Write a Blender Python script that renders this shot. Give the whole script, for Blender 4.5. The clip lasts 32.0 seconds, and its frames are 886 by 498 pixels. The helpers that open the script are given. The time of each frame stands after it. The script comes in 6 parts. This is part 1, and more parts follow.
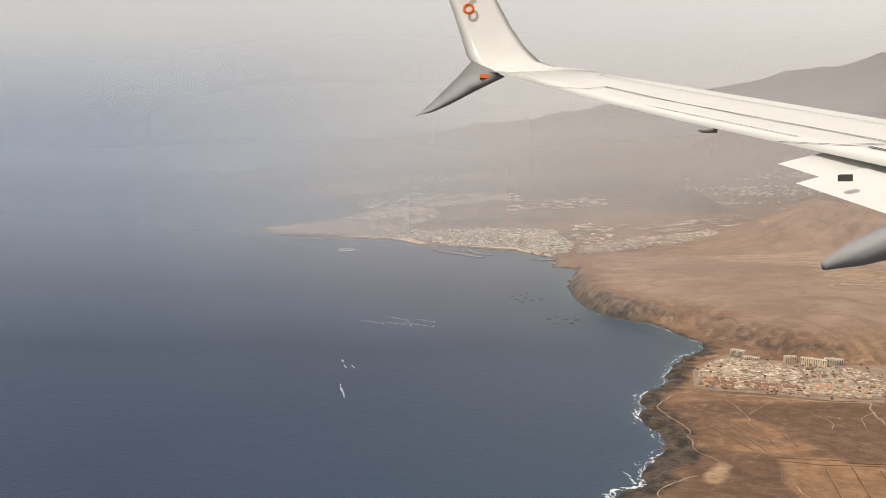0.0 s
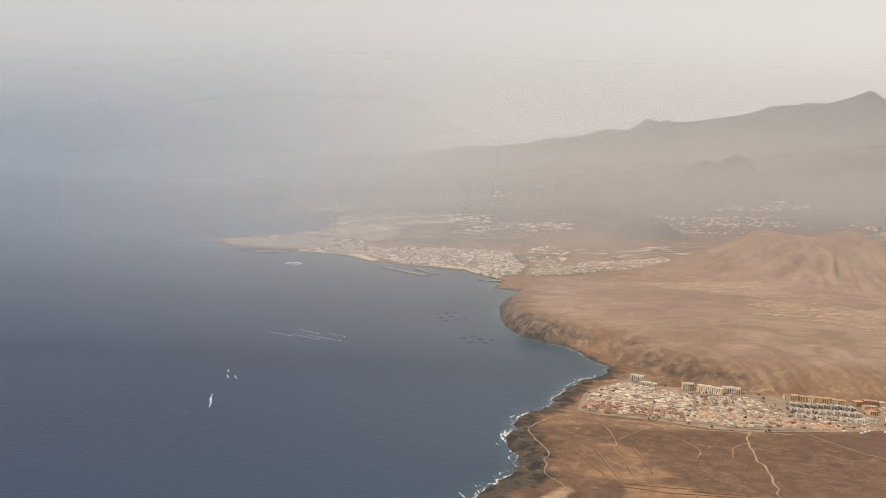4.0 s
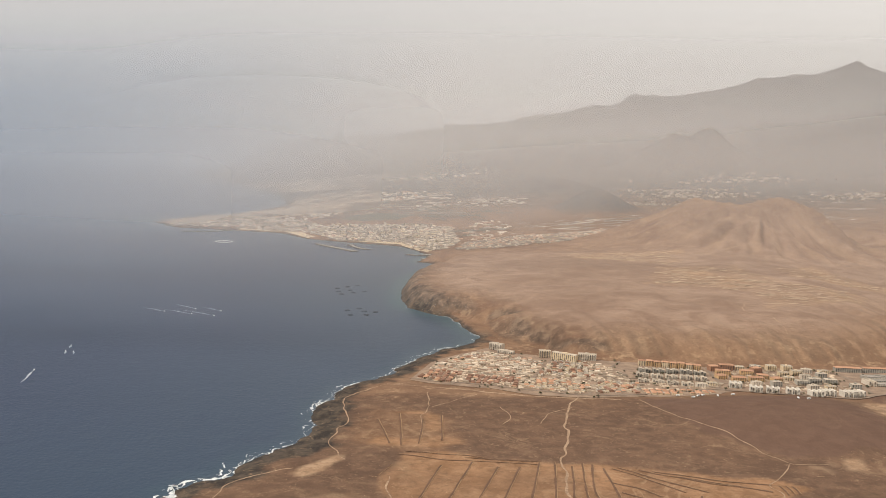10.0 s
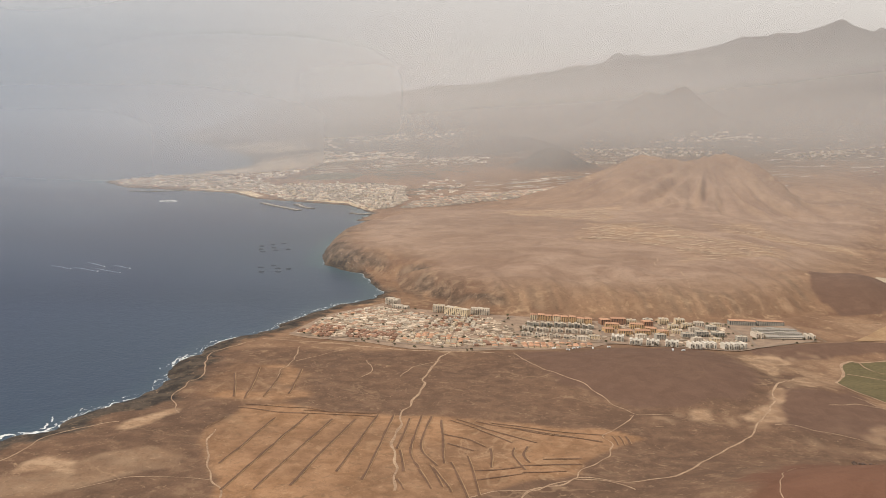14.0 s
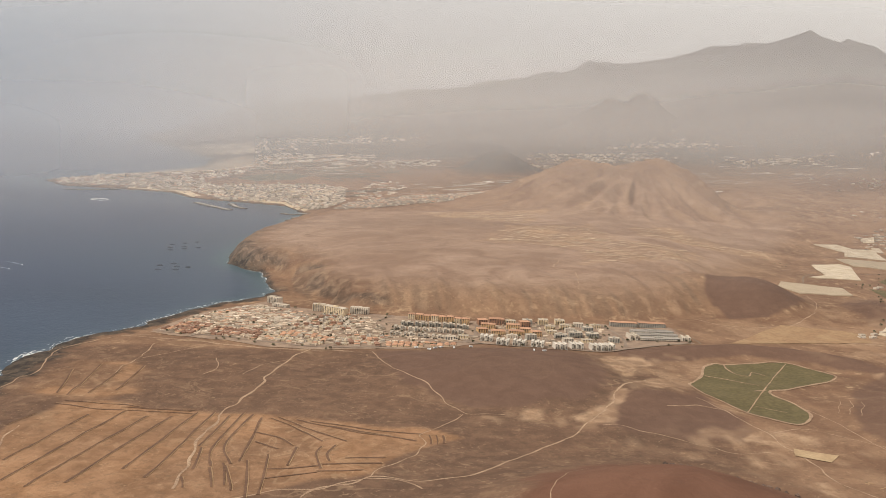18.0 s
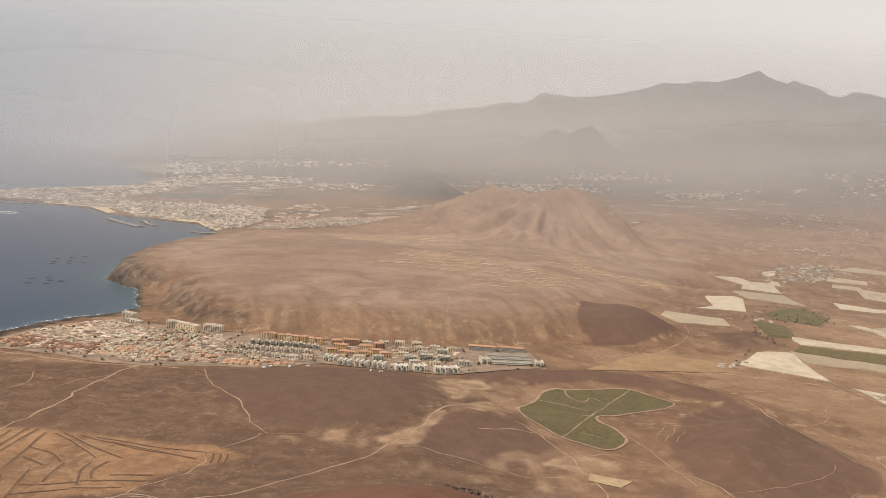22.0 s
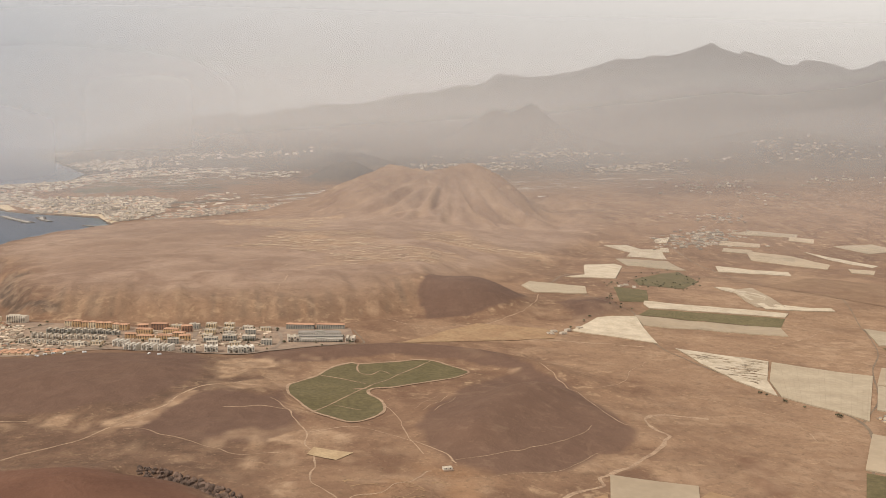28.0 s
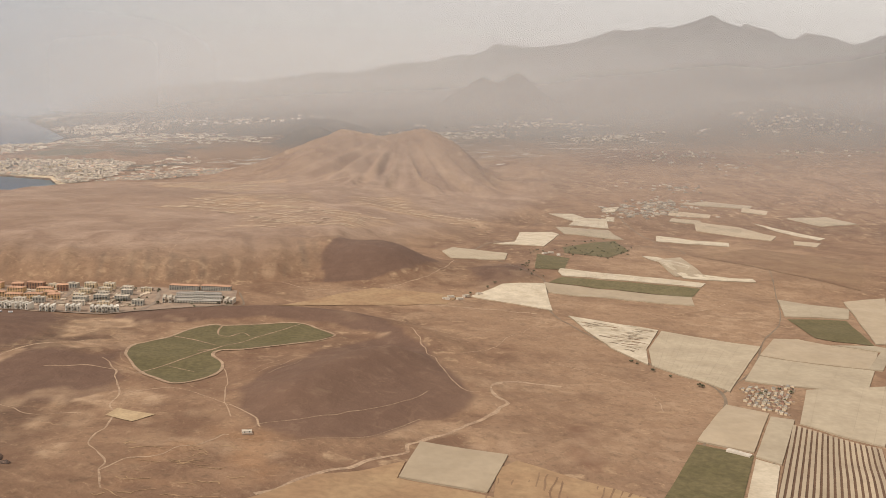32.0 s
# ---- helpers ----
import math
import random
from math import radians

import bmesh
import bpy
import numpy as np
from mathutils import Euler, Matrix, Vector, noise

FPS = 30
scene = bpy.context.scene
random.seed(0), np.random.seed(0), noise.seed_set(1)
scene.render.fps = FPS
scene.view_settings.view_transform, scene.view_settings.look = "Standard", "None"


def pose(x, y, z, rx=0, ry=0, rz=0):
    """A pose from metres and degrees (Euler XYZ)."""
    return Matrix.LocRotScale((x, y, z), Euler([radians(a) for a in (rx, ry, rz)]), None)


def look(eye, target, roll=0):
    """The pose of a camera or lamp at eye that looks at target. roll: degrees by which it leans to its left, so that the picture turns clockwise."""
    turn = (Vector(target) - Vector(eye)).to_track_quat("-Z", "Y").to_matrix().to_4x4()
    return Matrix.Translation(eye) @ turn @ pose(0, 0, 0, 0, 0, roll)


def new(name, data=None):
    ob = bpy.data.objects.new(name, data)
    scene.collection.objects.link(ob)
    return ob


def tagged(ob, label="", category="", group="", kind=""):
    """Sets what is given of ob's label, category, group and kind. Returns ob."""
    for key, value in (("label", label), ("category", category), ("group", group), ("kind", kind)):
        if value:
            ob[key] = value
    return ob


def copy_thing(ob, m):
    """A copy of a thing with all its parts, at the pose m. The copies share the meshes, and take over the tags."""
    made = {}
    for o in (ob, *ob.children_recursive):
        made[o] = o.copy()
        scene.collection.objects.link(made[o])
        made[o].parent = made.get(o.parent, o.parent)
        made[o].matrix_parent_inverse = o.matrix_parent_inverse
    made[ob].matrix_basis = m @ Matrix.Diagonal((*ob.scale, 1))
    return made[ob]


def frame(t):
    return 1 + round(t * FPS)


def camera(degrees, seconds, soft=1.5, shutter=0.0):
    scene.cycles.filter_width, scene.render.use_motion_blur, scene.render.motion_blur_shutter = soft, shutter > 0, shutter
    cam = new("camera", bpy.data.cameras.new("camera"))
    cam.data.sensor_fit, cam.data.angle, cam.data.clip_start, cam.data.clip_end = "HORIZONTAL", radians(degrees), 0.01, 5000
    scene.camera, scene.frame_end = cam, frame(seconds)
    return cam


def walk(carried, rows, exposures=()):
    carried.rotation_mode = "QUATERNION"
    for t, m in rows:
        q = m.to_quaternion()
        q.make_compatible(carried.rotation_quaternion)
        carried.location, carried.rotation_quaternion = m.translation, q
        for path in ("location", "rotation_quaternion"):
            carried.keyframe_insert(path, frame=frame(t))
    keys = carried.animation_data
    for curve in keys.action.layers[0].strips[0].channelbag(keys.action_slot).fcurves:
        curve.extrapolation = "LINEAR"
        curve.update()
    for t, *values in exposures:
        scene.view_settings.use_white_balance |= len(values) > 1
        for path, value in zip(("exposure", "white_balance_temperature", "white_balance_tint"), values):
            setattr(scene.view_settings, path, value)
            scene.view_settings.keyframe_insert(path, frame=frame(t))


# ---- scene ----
cam = camera(53.7, 32.0, soft=0.9)
PATH = [
    (0, (-6.326, 0.78, 106.798), (-6.247, 2.767, 106.587), 1.1),
    (0.5, (0.653, 1.934, 106.18), (0.733, 3.922, 105.974), 1.3),
    (1, (6.822, 2.496, 105.763), (6.906, 4.485, 105.565), 1.6),
    (1.5, (13.726, 4.276, 105.138), (13.813, 6.265, 104.948), 2.0),
    (2, (19.675, 5.979, 104.393), (19.764, 7.97, 104.216), 2.5),
    (2.5, (26.179, 6.261, 103.887), (26.268, 8.252, 103.72), 3.1),
    (3, (32.75, 6.596, 103.921), (32.836, 8.588, 103.763), 3.2),
    (3.5, (39.403, 7.132, 103.385), (39.491, 9.124, 103.229), 3.3),
    (5.5, (66.473, 10.548, 102.083), (66.554, 12.538, 101.902), 2.9),
    (6, (73.031, 11.48, 101.333), (73.109, 13.47, 101.149), 2.7),
    (6.5, (79.826, 11.884, 101.221), (79.903, 13.874, 101.031), 2.5),
    (7, (86.097, 12.703, 100.807), (86.176, 14.692, 100.615), 2.4),
    (7.5, (92.639, 12.936, 100.729), (92.718, 14.925, 100.532), 2.3),
    (8, (99.057, 13.584, 100.179), (99.136, 15.573, 99.984), 2.2),
    (8.5, (105.41, 13.998, 99.919), (105.491, 15.986, 99.722), 2.2),
    (9, (112.066, 14.918, 99.715), (112.146, 16.907, 99.52), 2.1),
    (9.5, (118.352, 16.17, 99.084), (118.434, 18.159, 98.886), 2.2),
    (10, (124.665, 16.243, 98.848), (124.748, 18.23, 98.645), 2.2),
    (10.5, (131.128, 17.174, 98.025), (131.214, 19.162, 97.819), 2.1),
    (11, (137.29, 18.098, 97.517), (137.381, 20.084, 97.302), 2.2),
    (11.5, (143.959, 18.895, 96.991), (144.056, 20.879, 96.756), 2.3),
    (12, (150.735, 20.443, 96.543), (150.838, 22.421, 96.263), 2.3),
    (12.5, (156.721, 20.372, 96.216), (156.829, 22.347, 95.913), 2.3),
    (13, (162.605, 20.385, 95.778), (162.714, 22.359, 95.476), 2.2),
    (13.5, (169.02, 20.666, 95.737), (169.124, 22.642, 95.445), 2.1),
    (14, (174.989, 20.363, 95.517), (175.091, 22.34, 95.23), 2.0),
    (14.5, (179.892, 19.475, 95.268), (180.01, 21.451, 94.98), 2.2),
    (16.5, (205.899, 22.687, 93.384), (206.035, 24.66, 93.085), 2.7),
    (17, (212.027, 22.345, 93.243), (212.169, 24.317, 92.945), 3.1),
    (17.5, (218.034, 22.313, 93.335), (218.181, 24.286, 93.043), 3.3),
    (18, (223.909, 22.847, 93.401), (224.056, 24.823, 93.128), 2.8),
    (18.5, (230.243, 21.933, 93.51), (230.394, 23.915, 93.289), 2.0),
    (19, (235.893, 22.066, 93.491), (236.056, 24.049, 93.29), 2.3),
    (19.5, (241.924, 21.775, 93.422), (242.093, 23.758, 93.217), 2.7),
    (20, (247.858, 22.4, 93.047), (248.033, 24.382, 92.842), 3.0),
    (20.5, (254.092, 22.908, 92.991), (254.276, 24.889, 92.786), 3.5),
    (21, (260.329, 22.971, 92.8), (260.524, 24.95, 92.595), 4.1),
    (21.5, (266.706, 23.454, 92.625), (266.917, 25.432, 92.422), 4.4),
    (22, (273.099, 23.206, 92.125), (273.33, 25.182, 91.921), 4.6),
    (22.5, (279.507, 23.913, 91.751), (279.757, 25.886, 91.542), 4.6),
    (23, (285.912, 23.865, 91.5), (286.164, 25.838, 91.291), 4.6),
    (23.5, (292.417, 24.421, 91.099), (292.674, 26.393, 90.888), 4.5),
    (24, (298.9, 24.343, 90.991), (299.16, 26.315, 90.775), 4.2),
    (24.5, (305.553, 24.898, 90.494), (305.819, 26.868, 90.279), 3.9),
    (25, (311.723, 24.525, 90.268), (311.996, 26.495, 90.051), 3.4),
    (25.5, (318.095, 24.766, 90.227), (318.375, 26.734, 90.008), 2.9),
    (27.5, (344.504, 25.205, 88.98), (344.787, 27.172, 88.755), 2.0),
    (28, (351.235, 24.699, 89.138), (351.516, 26.665, 88.906), 2.1),
    (28.5, (358.202, 26.214, 88.407), (358.477, 28.179, 88.162), 2.0),
    (29, (364.924, 26.207, 87.816), (365.19, 28.172, 87.559), 2.1),
    (29.5, (371.35, 26.097, 87.893), (371.613, 28.061, 87.624), 2.4),
    (30, (378.21, 26.563, 87.188), (378.477, 28.525, 86.908), 2.7),
    (30.5, (384.816, 27.464, 86.547), (385.082, 29.425, 86.26), 3.0),
    (31, (391.748, 27.989, 86.259), (392.018, 29.95, 85.973), 3.2),
    (31.5, (398.455, 28.179, 85.953), (398.724, 30.139, 85.664), 3.1),
    (32, (405.183, 29.634, 85.348), (405.454, 31.594, 85.052), 2.9),
]
walk(cam, [(t, look(eye, target, roll)) for t, eye, target, roll in PATH])

# ---- world, sun, air ----
world = bpy.data.worlds.new("dusty sky")
scene.world = world
world.use_nodes = True
wt = world.node_tree
for n in list(wt.nodes):
    wt.nodes.remove(n)
SUN_HIGH, SUN_AZIMUTH = 48.0, 240.0          # the azimuth runs clockwise from y


sky = wt.nodes.new("ShaderNodeTexSky")
sky.sky_type, sky.sun_disc = "NISHITA", False
sky.sun_elevation, sky.sun_rotation = radians(SUN_HIGH), radians(SUN_AZIMUTH)
sky.dust_density, sky.air_density, sky.altitude = 8.0, 1.0, 500
dim = wt.nodes.new("ShaderNodeVectorMath")
dim.operation = "SCALE"
dim.inputs["Scale"].default_value = 0.1
wt.links.new(sky.outputs[0], dim.inputs[0])
where = wt.nodes.new("ShaderNodeTexCoord")
split = wt.nodes.new("ShaderNodeSeparateXYZ")
wt.links.new(where.outputs["Generated"], split.inputs[0])
# dust: grey in the west, beige inland, a bluish marine layer low down
ew = wt.nodes.new("ShaderNodeMapRange")
ew.inputs["From Min"].default_value, ew.inputs["From Max"].default_value = -0.35, 0.5
wt.links.new(split.outputs["X"], ew.inputs["Value"])
dust = wt.nodes.new("ShaderNodeMix")
dust.data_type = "RGBA"
dust.inputs["A"].default_value, dust.inputs["B"].default_value = (0.70, 0.67, 0.645, 1), (0.87, 0.81, 0.745, 1)
wt.links.new(ew.outputs[0], dust.inputs["Factor"])
low = wt.nodes.new("ShaderNodeMapRange")
low.inputs["From Min"].default_value, low.inputs["From Max"].default_value = 0.062, 0.012
wt.links.new(split.outputs["Z"], low.inputs["Value"])
west = wt.nodes.new("ShaderNodeMath")
west.operation = "MULTIPLY_ADD"
west.inputs[1].default_value, west.inputs[2].default_value = -0.75, 0.85
wt.links.new(ew.outputs[0], west.inputs[0])
both = wt.nodes.new("ShaderNodeMath")
both.operation = "MULTIPLY"
wt.links.new(low.outputs[0], both.inputs[0])
wt.links.new(west.outputs[0], both.inputs[1])
marine = wt.nodes.new("ShaderNodeMix")
marine.data_type = "RGBA"
marine.inputs["B"].default_value = (0.37, 0.395, 0.43, 1)
wt.links.new(both.outputs[0], marine.inputs["Factor"])
wt.links.new(dust.outputs["Result"], marine.inputs["A"])
veil = wt.nodes.new("ShaderNodeMix")
veil.data_type = "RGBA"
veil.inputs["Factor"].default_value = 0.88
wt.links.new(dim.outputs[0], veil.inputs["A"])
wt.links.new(marine.outputs["Result"], veil.inputs["B"])
back = wt.nodes.new("ShaderNodeBackground")
out = wt.nodes.new("ShaderNodeOutputWorld")
wt.links.new(veil.outputs["Result"], back.inputs["Color"])
wt.links.new(back.outputs[0], out.inputs[0])

lamp = bpy.data.lights.new("sun", "SUN")
lamp.energy, lamp.angle, lamp.color = 3.0, radians(1.2), (1.0, 0.94, 0.835)
sun = new("sun", lamp)
a, e = radians(SUN_AZIMUTH), radians(SUN_HIGH)
sun.matrix_world = look((0, 0, 900), (-900 * math.sin(a) * math.cos(e), -900 * math.cos(a) * math.cos(e), 900 - 900 * math.sin(e)))


# ---- materials ----
def material(name, colour, colour2=None, size=4.0, rough=0.9, bump=0.0, fine=None, random=0.0, metal=0.0, spec=0.3, stretch=(1, 1, 1), island=False):
    """A plain surface with grain at two scales: colour to colour2 over `size` metres, and a finer speckle."""
    m = bpy.data.materials.new(name)
    m.use_nodes = True
    t = m.node_tree
    p = t.nodes["Principled BSDF"]
    p.inputs["Roughness"].default_value = rough
    p.inputs["Metallic"].default_value = metal
    p.inputs["Specular IOR Level"].default_value = spec
    place = t.nodes.new("ShaderNodeNewGeometry")
    squeeze = t.nodes.new("ShaderNodeMapping")
    squeeze.inputs["Scale"].default_value = stretch
    t.links.new(place.outputs["Position"], squeeze.inputs["Vector"])
    big = t.nodes.new("ShaderNodeTexNoise")
    big.inputs["Scale"].default_value, big.inputs["Detail"].default_value = 1 / size, 4
    small = t.nodes.new("ShaderNodeTexNoise")
    small.inputs["Scale"].default_value, small.inputs["Detail"].default_value = 6 / size, 3
    t.links.new(squeeze.outputs[0], big.inputs["Vector"])
    t.links.new(squeeze.outputs[0], small.inputs["Vector"])
    ramp = t.nodes.new("ShaderNodeMapRange")
    ramp.inputs["From Min"].default_value, ramp.inputs["From Max"].default_value = 0.36, 0.64
    t.links.new(big.outputs[0], ramp.inputs["Value"])
    mix = t.nodes.new("ShaderNodeMix")
    mix.data_type = "RGBA"
    mix.inputs["A"].default_value = (*colour, 1)
    mix.inputs["B"].default_value = (*(colour2 or [c * 0.8 for c in colour]), 1)
    t.links.new(ramp.outputs[0], mix.inputs["Factor"])
    tint = t.nodes.new("ShaderNodeHueSaturation")
    t.links.new(mix.outputs["Result"], tint.inputs["Color"])
    value = t.nodes.new("ShaderNodeMapRange")
    value.inputs["From Min"].default_value, value.inputs["From Max"].default_value = 0.3, 0.7
    f = fine if fine is not None else 0.12
    value.inputs["To Min"].default_value, value.inputs["To Max"].default_value = 1 - f, 1 + f
    t.links.new(small.outputs[0], value.inputs["Value"])
    last = value.outputs[0]
    if random:
        info = t.nodes.new("ShaderNodeObjectInfo")
        isle = t.nodes.new("ShaderNodeMath")
        isle.operation = "MULTIPLY_ADD"
        isle.inputs[1].default_value, isle.inputs[2].default_value = 2 * random, 1 - random
        t.links.new(place.outputs["Random Per Island"] if island else info.outputs["Random"], isle.inputs[0])
        times = t.nodes.new("ShaderNodeMath")
        times.operation = "MULTIPLY"
        t.links.new(last, times.inputs[0])
        t.links.new(isle.outputs[0], times.inputs[1])
        last = times.outputs[0]
    t.links.new(last, tint.inputs["Value"])
    t.links.new(tint.outputs[0], p.inputs["Base Color"])
    if bump:
        b = t.nodes.new("ShaderNodeBump")
        b.inputs["Strength"].default_value, b.inputs["Distance"].default_value = 0.7, bump
        t.links.new(small.outputs[0], b.inputs["Height"])
        t.links.new(b.outputs[0], p.inputs["Normal"])
    return m


def math_node(t, op, a, b=None, c=None):
    n = t.nodes.new("ShaderNodeMath")
    n.operation = op
    for k, v in enumerate((a, b, c)):
        if v is None:
            continue
        if isinstance(v, (int, float)):
            n.inputs[k].default_value = v
        else:
            t.links.new(v, n.inputs[k])
    return n.outputs[0]


def noise_node(t, vector, size, detail=4, rough=0.55, warp=0.0):
    n = t.nodes.new("ShaderNodeTexNoise")
    n.inputs["Scale"].default_value, n.inputs["Detail"].default_value = 1 / size, detail
    n.inputs["Roughness"].default_value, n.inputs["Distortion"].default_value = rough, warp
    t.links.new(vector, n.inputs["Vector"])
    return n.outputs[0]


def range_node(t, v, a, b, c=0.0, d=1.0):
    n = t.nodes.new("ShaderNodeMapRange")
    for k, w in zip(("From Min", "From Max", "To Min", "To Max"), (a, b, c, d)):
        n.inputs[k].default_value = w
    t.links.new(v, n.inputs["Value"])
    return n.outputs[0]


def smooth_node(t, v, a, b):
    n = t.nodes.new("ShaderNodeMapRange")
    n.interpolation_type = "SMOOTHSTEP"
    lo, hi = min(a, b), max(a, b)
    n.inputs["From Min"].default_value, n.inputs["From Max"].default_value = lo, hi
    n.inputs["To Min"].default_value, n.inputs["To Max"].default_value = (0.0, 1.0) if a < b else (1.0, 0.0)
    t.links.new(v, n.inputs["Value"])
    return n.outputs[0]


def mix_node(t, f, a, b):
    n = t.nodes.new("ShaderNodeMix")
    n.data_type = "RGBA"
    for k, v in (("Factor", f), ("A", a), ("B", b)):
        if isinstance(v, (int, float)):
            n.inputs[k].default_value = v
        elif isinstance(v, tuple):
            n.inputs[k].default_value = (*v, 1)
        else:
            t.links.new(v, n.inputs[k])
    return n.outputs["Result"]


def attribute_node(t, name):
    n = t.nodes.new("ShaderNodeAttribute")
    n.attribute_name = name
    return n.outputs["Fac"]


def earth_material():
    """Dry volcanic ground: cinder, brown soil and pale washed earth, with scrub."""
    m = bpy.data.materials.new("dry volcanic ground")
    m.use_nodes = True
    t = m.node_tree
    p = t.nodes["Principled BSDF"]
    p.inputs["Roughness"].default_value, p.inputs["Specular IOR Level"].default_value = 0.95, 0.15
    g = t.nodes.new("ShaderNodeNewGeometry")
    pos = g.outputs["Position"]
    wide, mid, fine, tiny = (noise_node(t, pos, s, d, 0.6, w) for s, d, w in ((90, 5, 0.6), (22, 5, 0.8), (6, 4, 0.3), (1.6, 3, 0)))
    soil = mix_node(t, range_node(t, mid, 0.38, 0.62), (0.172, 0.098, 0.062), (0.25, 0.15, 0.093))
    soil = mix_node(t, math_node(t, "MULTIPLY", range_node(t, fine, 0.56, 0.68), range_node(t, wide, 0.42, 0.58, 0.1, 0.85)), soil, (0.47, 0.325, 0.20))
    soil = mix_node(t, range_node(t, wide, 0.52, 0.66, 0.0, 0.55), soil, (0.145, 0.085, 0.055))
    soil = mix_node(t, attribute_node(t, "heath"), soil, mix_node(t, range_node(t, fine, 0.4, 0.6), (0.112, 0.067, 0.046), (0.16, 0.096, 0.063)))
    soil = mix_node(t, attribute_node(t, "plateau"), soil, mix_node(t, range_node(t, wide, 0.44, 0.60, 0, 0.6), mix_node(t, range_node(t, mid, 0.38, 0.62), (0.245, 0.158, 0.113), (0.335, 0.23, 0.168)), (0.215, 0.135, 0.094)))
    soil = mix_node(t, attribute_node(t, "cinder"), soil, mix_node(t, range_node(t, fine, 0.35, 0.65), (0.125, 0.074, 0.053), (0.147, 0.088, 0.063)))
    soil = mix_node(t, attribute_node(t, "upland"), soil, mix_node(t, range_node(t, wide, 0.4, 0.6), (0.06, 0.058, 0.058), (0.085, 0.078, 0.073)))
    soil = mix_node(t, attribute_node(t, "red"), soil, mix_node(t, range_node(t, mid, 0.4, 0.6), (0.128, 0.062, 0.04), (0.162, 0.081, 0.053)))
    soil = mix_node(t, attribute_node(t, "rock"), soil, mix_node(t, range_node(t, fine, 0.4, 0.62), (0.06, 0.045, 0.037), (0.185, 0.13, 0.094)))
    soil = mix_node(t, attribute_node(t, "pale"), soil, mix_node(t, range_node(t, fine, 0.4, 0.6), (0.40, 0.27, 0.174), (0.29, 0.182, 0.113)))
    soil = mix_node(t, attribute_node(t, "ochre"), soil, mix_node(t, range_node(t, fine, 0.4, 0.62), (0.26, 0.142, 0.075), (0.35, 0.20, 0.112)))
    soil = mix_node(t, attribute_node(t, "shore"), soil, mix_node(t, range_node(t, fine, 0.4, 0.6), (0.035, 0.03, 0.027), (0.09, 0.07, 0.055)))
    speck = noise_node(t, pos, 2.4, 4, 0.7, 0.6)
    bare = math_node(t, "SUBTRACT", 1.0, math_node(t, "MULTIPLY", math_node(t, "MAXIMUM", attribute_node(t, "cinder"), attribute_node(t, "red")), 0.92))
    soil = mix_node(t, math_node(t, "MULTIPLY", range_node(t, tiny, 0.56, 0.70, 0, 0.3), bare), soil, (0.07, 0.055, 0.035))
    soil = mix_node(t, math_node(t, "MULTIPLY", math_node(t, "MULTIPLY", range_node(t, speck, 0.60, 0.70, 0, 0.25), bare), range_node(t, mid, 0.4, 0.55, 0.1, 1.0)), soil, (0.44, 0.30, 0.19))
    stretch = t.nodes.new("ShaderNodeMapping")
    stretch.inputs["Scale"].default_value, stretch.inputs["Rotation"].default_value = (0.85, 1.05, 1), (0, 0, 0.5)
    t.links.new(pos, stretch.inputs["Vector"])
    streak = noise_node(t, stretch.outputs[0], 3.2, 6, 0.7, 1.4)
    soil = mix_node(t, math_node(t, "MULTIPLY", range_node(t, streak, 0.60, 0.68, 0, 0.42), bare), soil, (0.46, 0.31, 0.19))
    soil = mix_node(t, math_node(t, "MULTIPLY", range_node(t, streak, 0.42, 0.34, 0, 0.22), bare), soil, (0.10, 0.065, 0.042))
    clump = noise_node(t, pos, 4.2, 6, 0.72, 0.4)
    soil = mix_node(t, math_node(t, "MULTIPLY", range_node(t, clump, 0.56, 0.64, 0, 0.3), bare), soil, (0.12, 0.076, 0.048))
    soil = mix_node(t, math_node(t, "MULTIPLY", range_node(t, clump, 0.42, 0.34, 0, 0.22), bare), soil, (0.43, 0.29, 0.18))
    # footpaths and rills: thin winding pale lines
    for size, broad in ((26, 0.020), (11, 0.026)):
        vein = math_node(t, "ABSOLUTE", math_node(t, "SUBTRACT", noise_node(t, pos, size, 4, 0.5, 0.9), 0.5))
        line = math_node(t, "MULTIPLY", range_node(t, vein, broad, broad * 0.35, 0, 0.3 if size > 20 else 0.14), range_node(t, noise_node(t, pos, size * 2.3, 2), 0.55, 0.65))
        soil = mix_node(t, math_node(t, "MULTIPLY", math_node(t, "MULTIPLY", line, bare), math_node(t, "SUBTRACT", 1.0, attribute_node(t, "plateau"))), soil, (0.42, 0.285, 0.175))
    t.links.new(soil, p.inputs["Base Color"])
    b = t.nodes.new("ShaderNodeBump")
    b.inputs["Strength"].default_value, b.inputs["Distance"].default_value = 0.55, 1.2
    t.links.new(math_node(t, "ADD", fine, math_node(t, "MULTIPLY", tiny, 0.3)), b.inputs["Height"])
    t.links.new(b.outputs[0], p.inputs["Normal"])
    return m


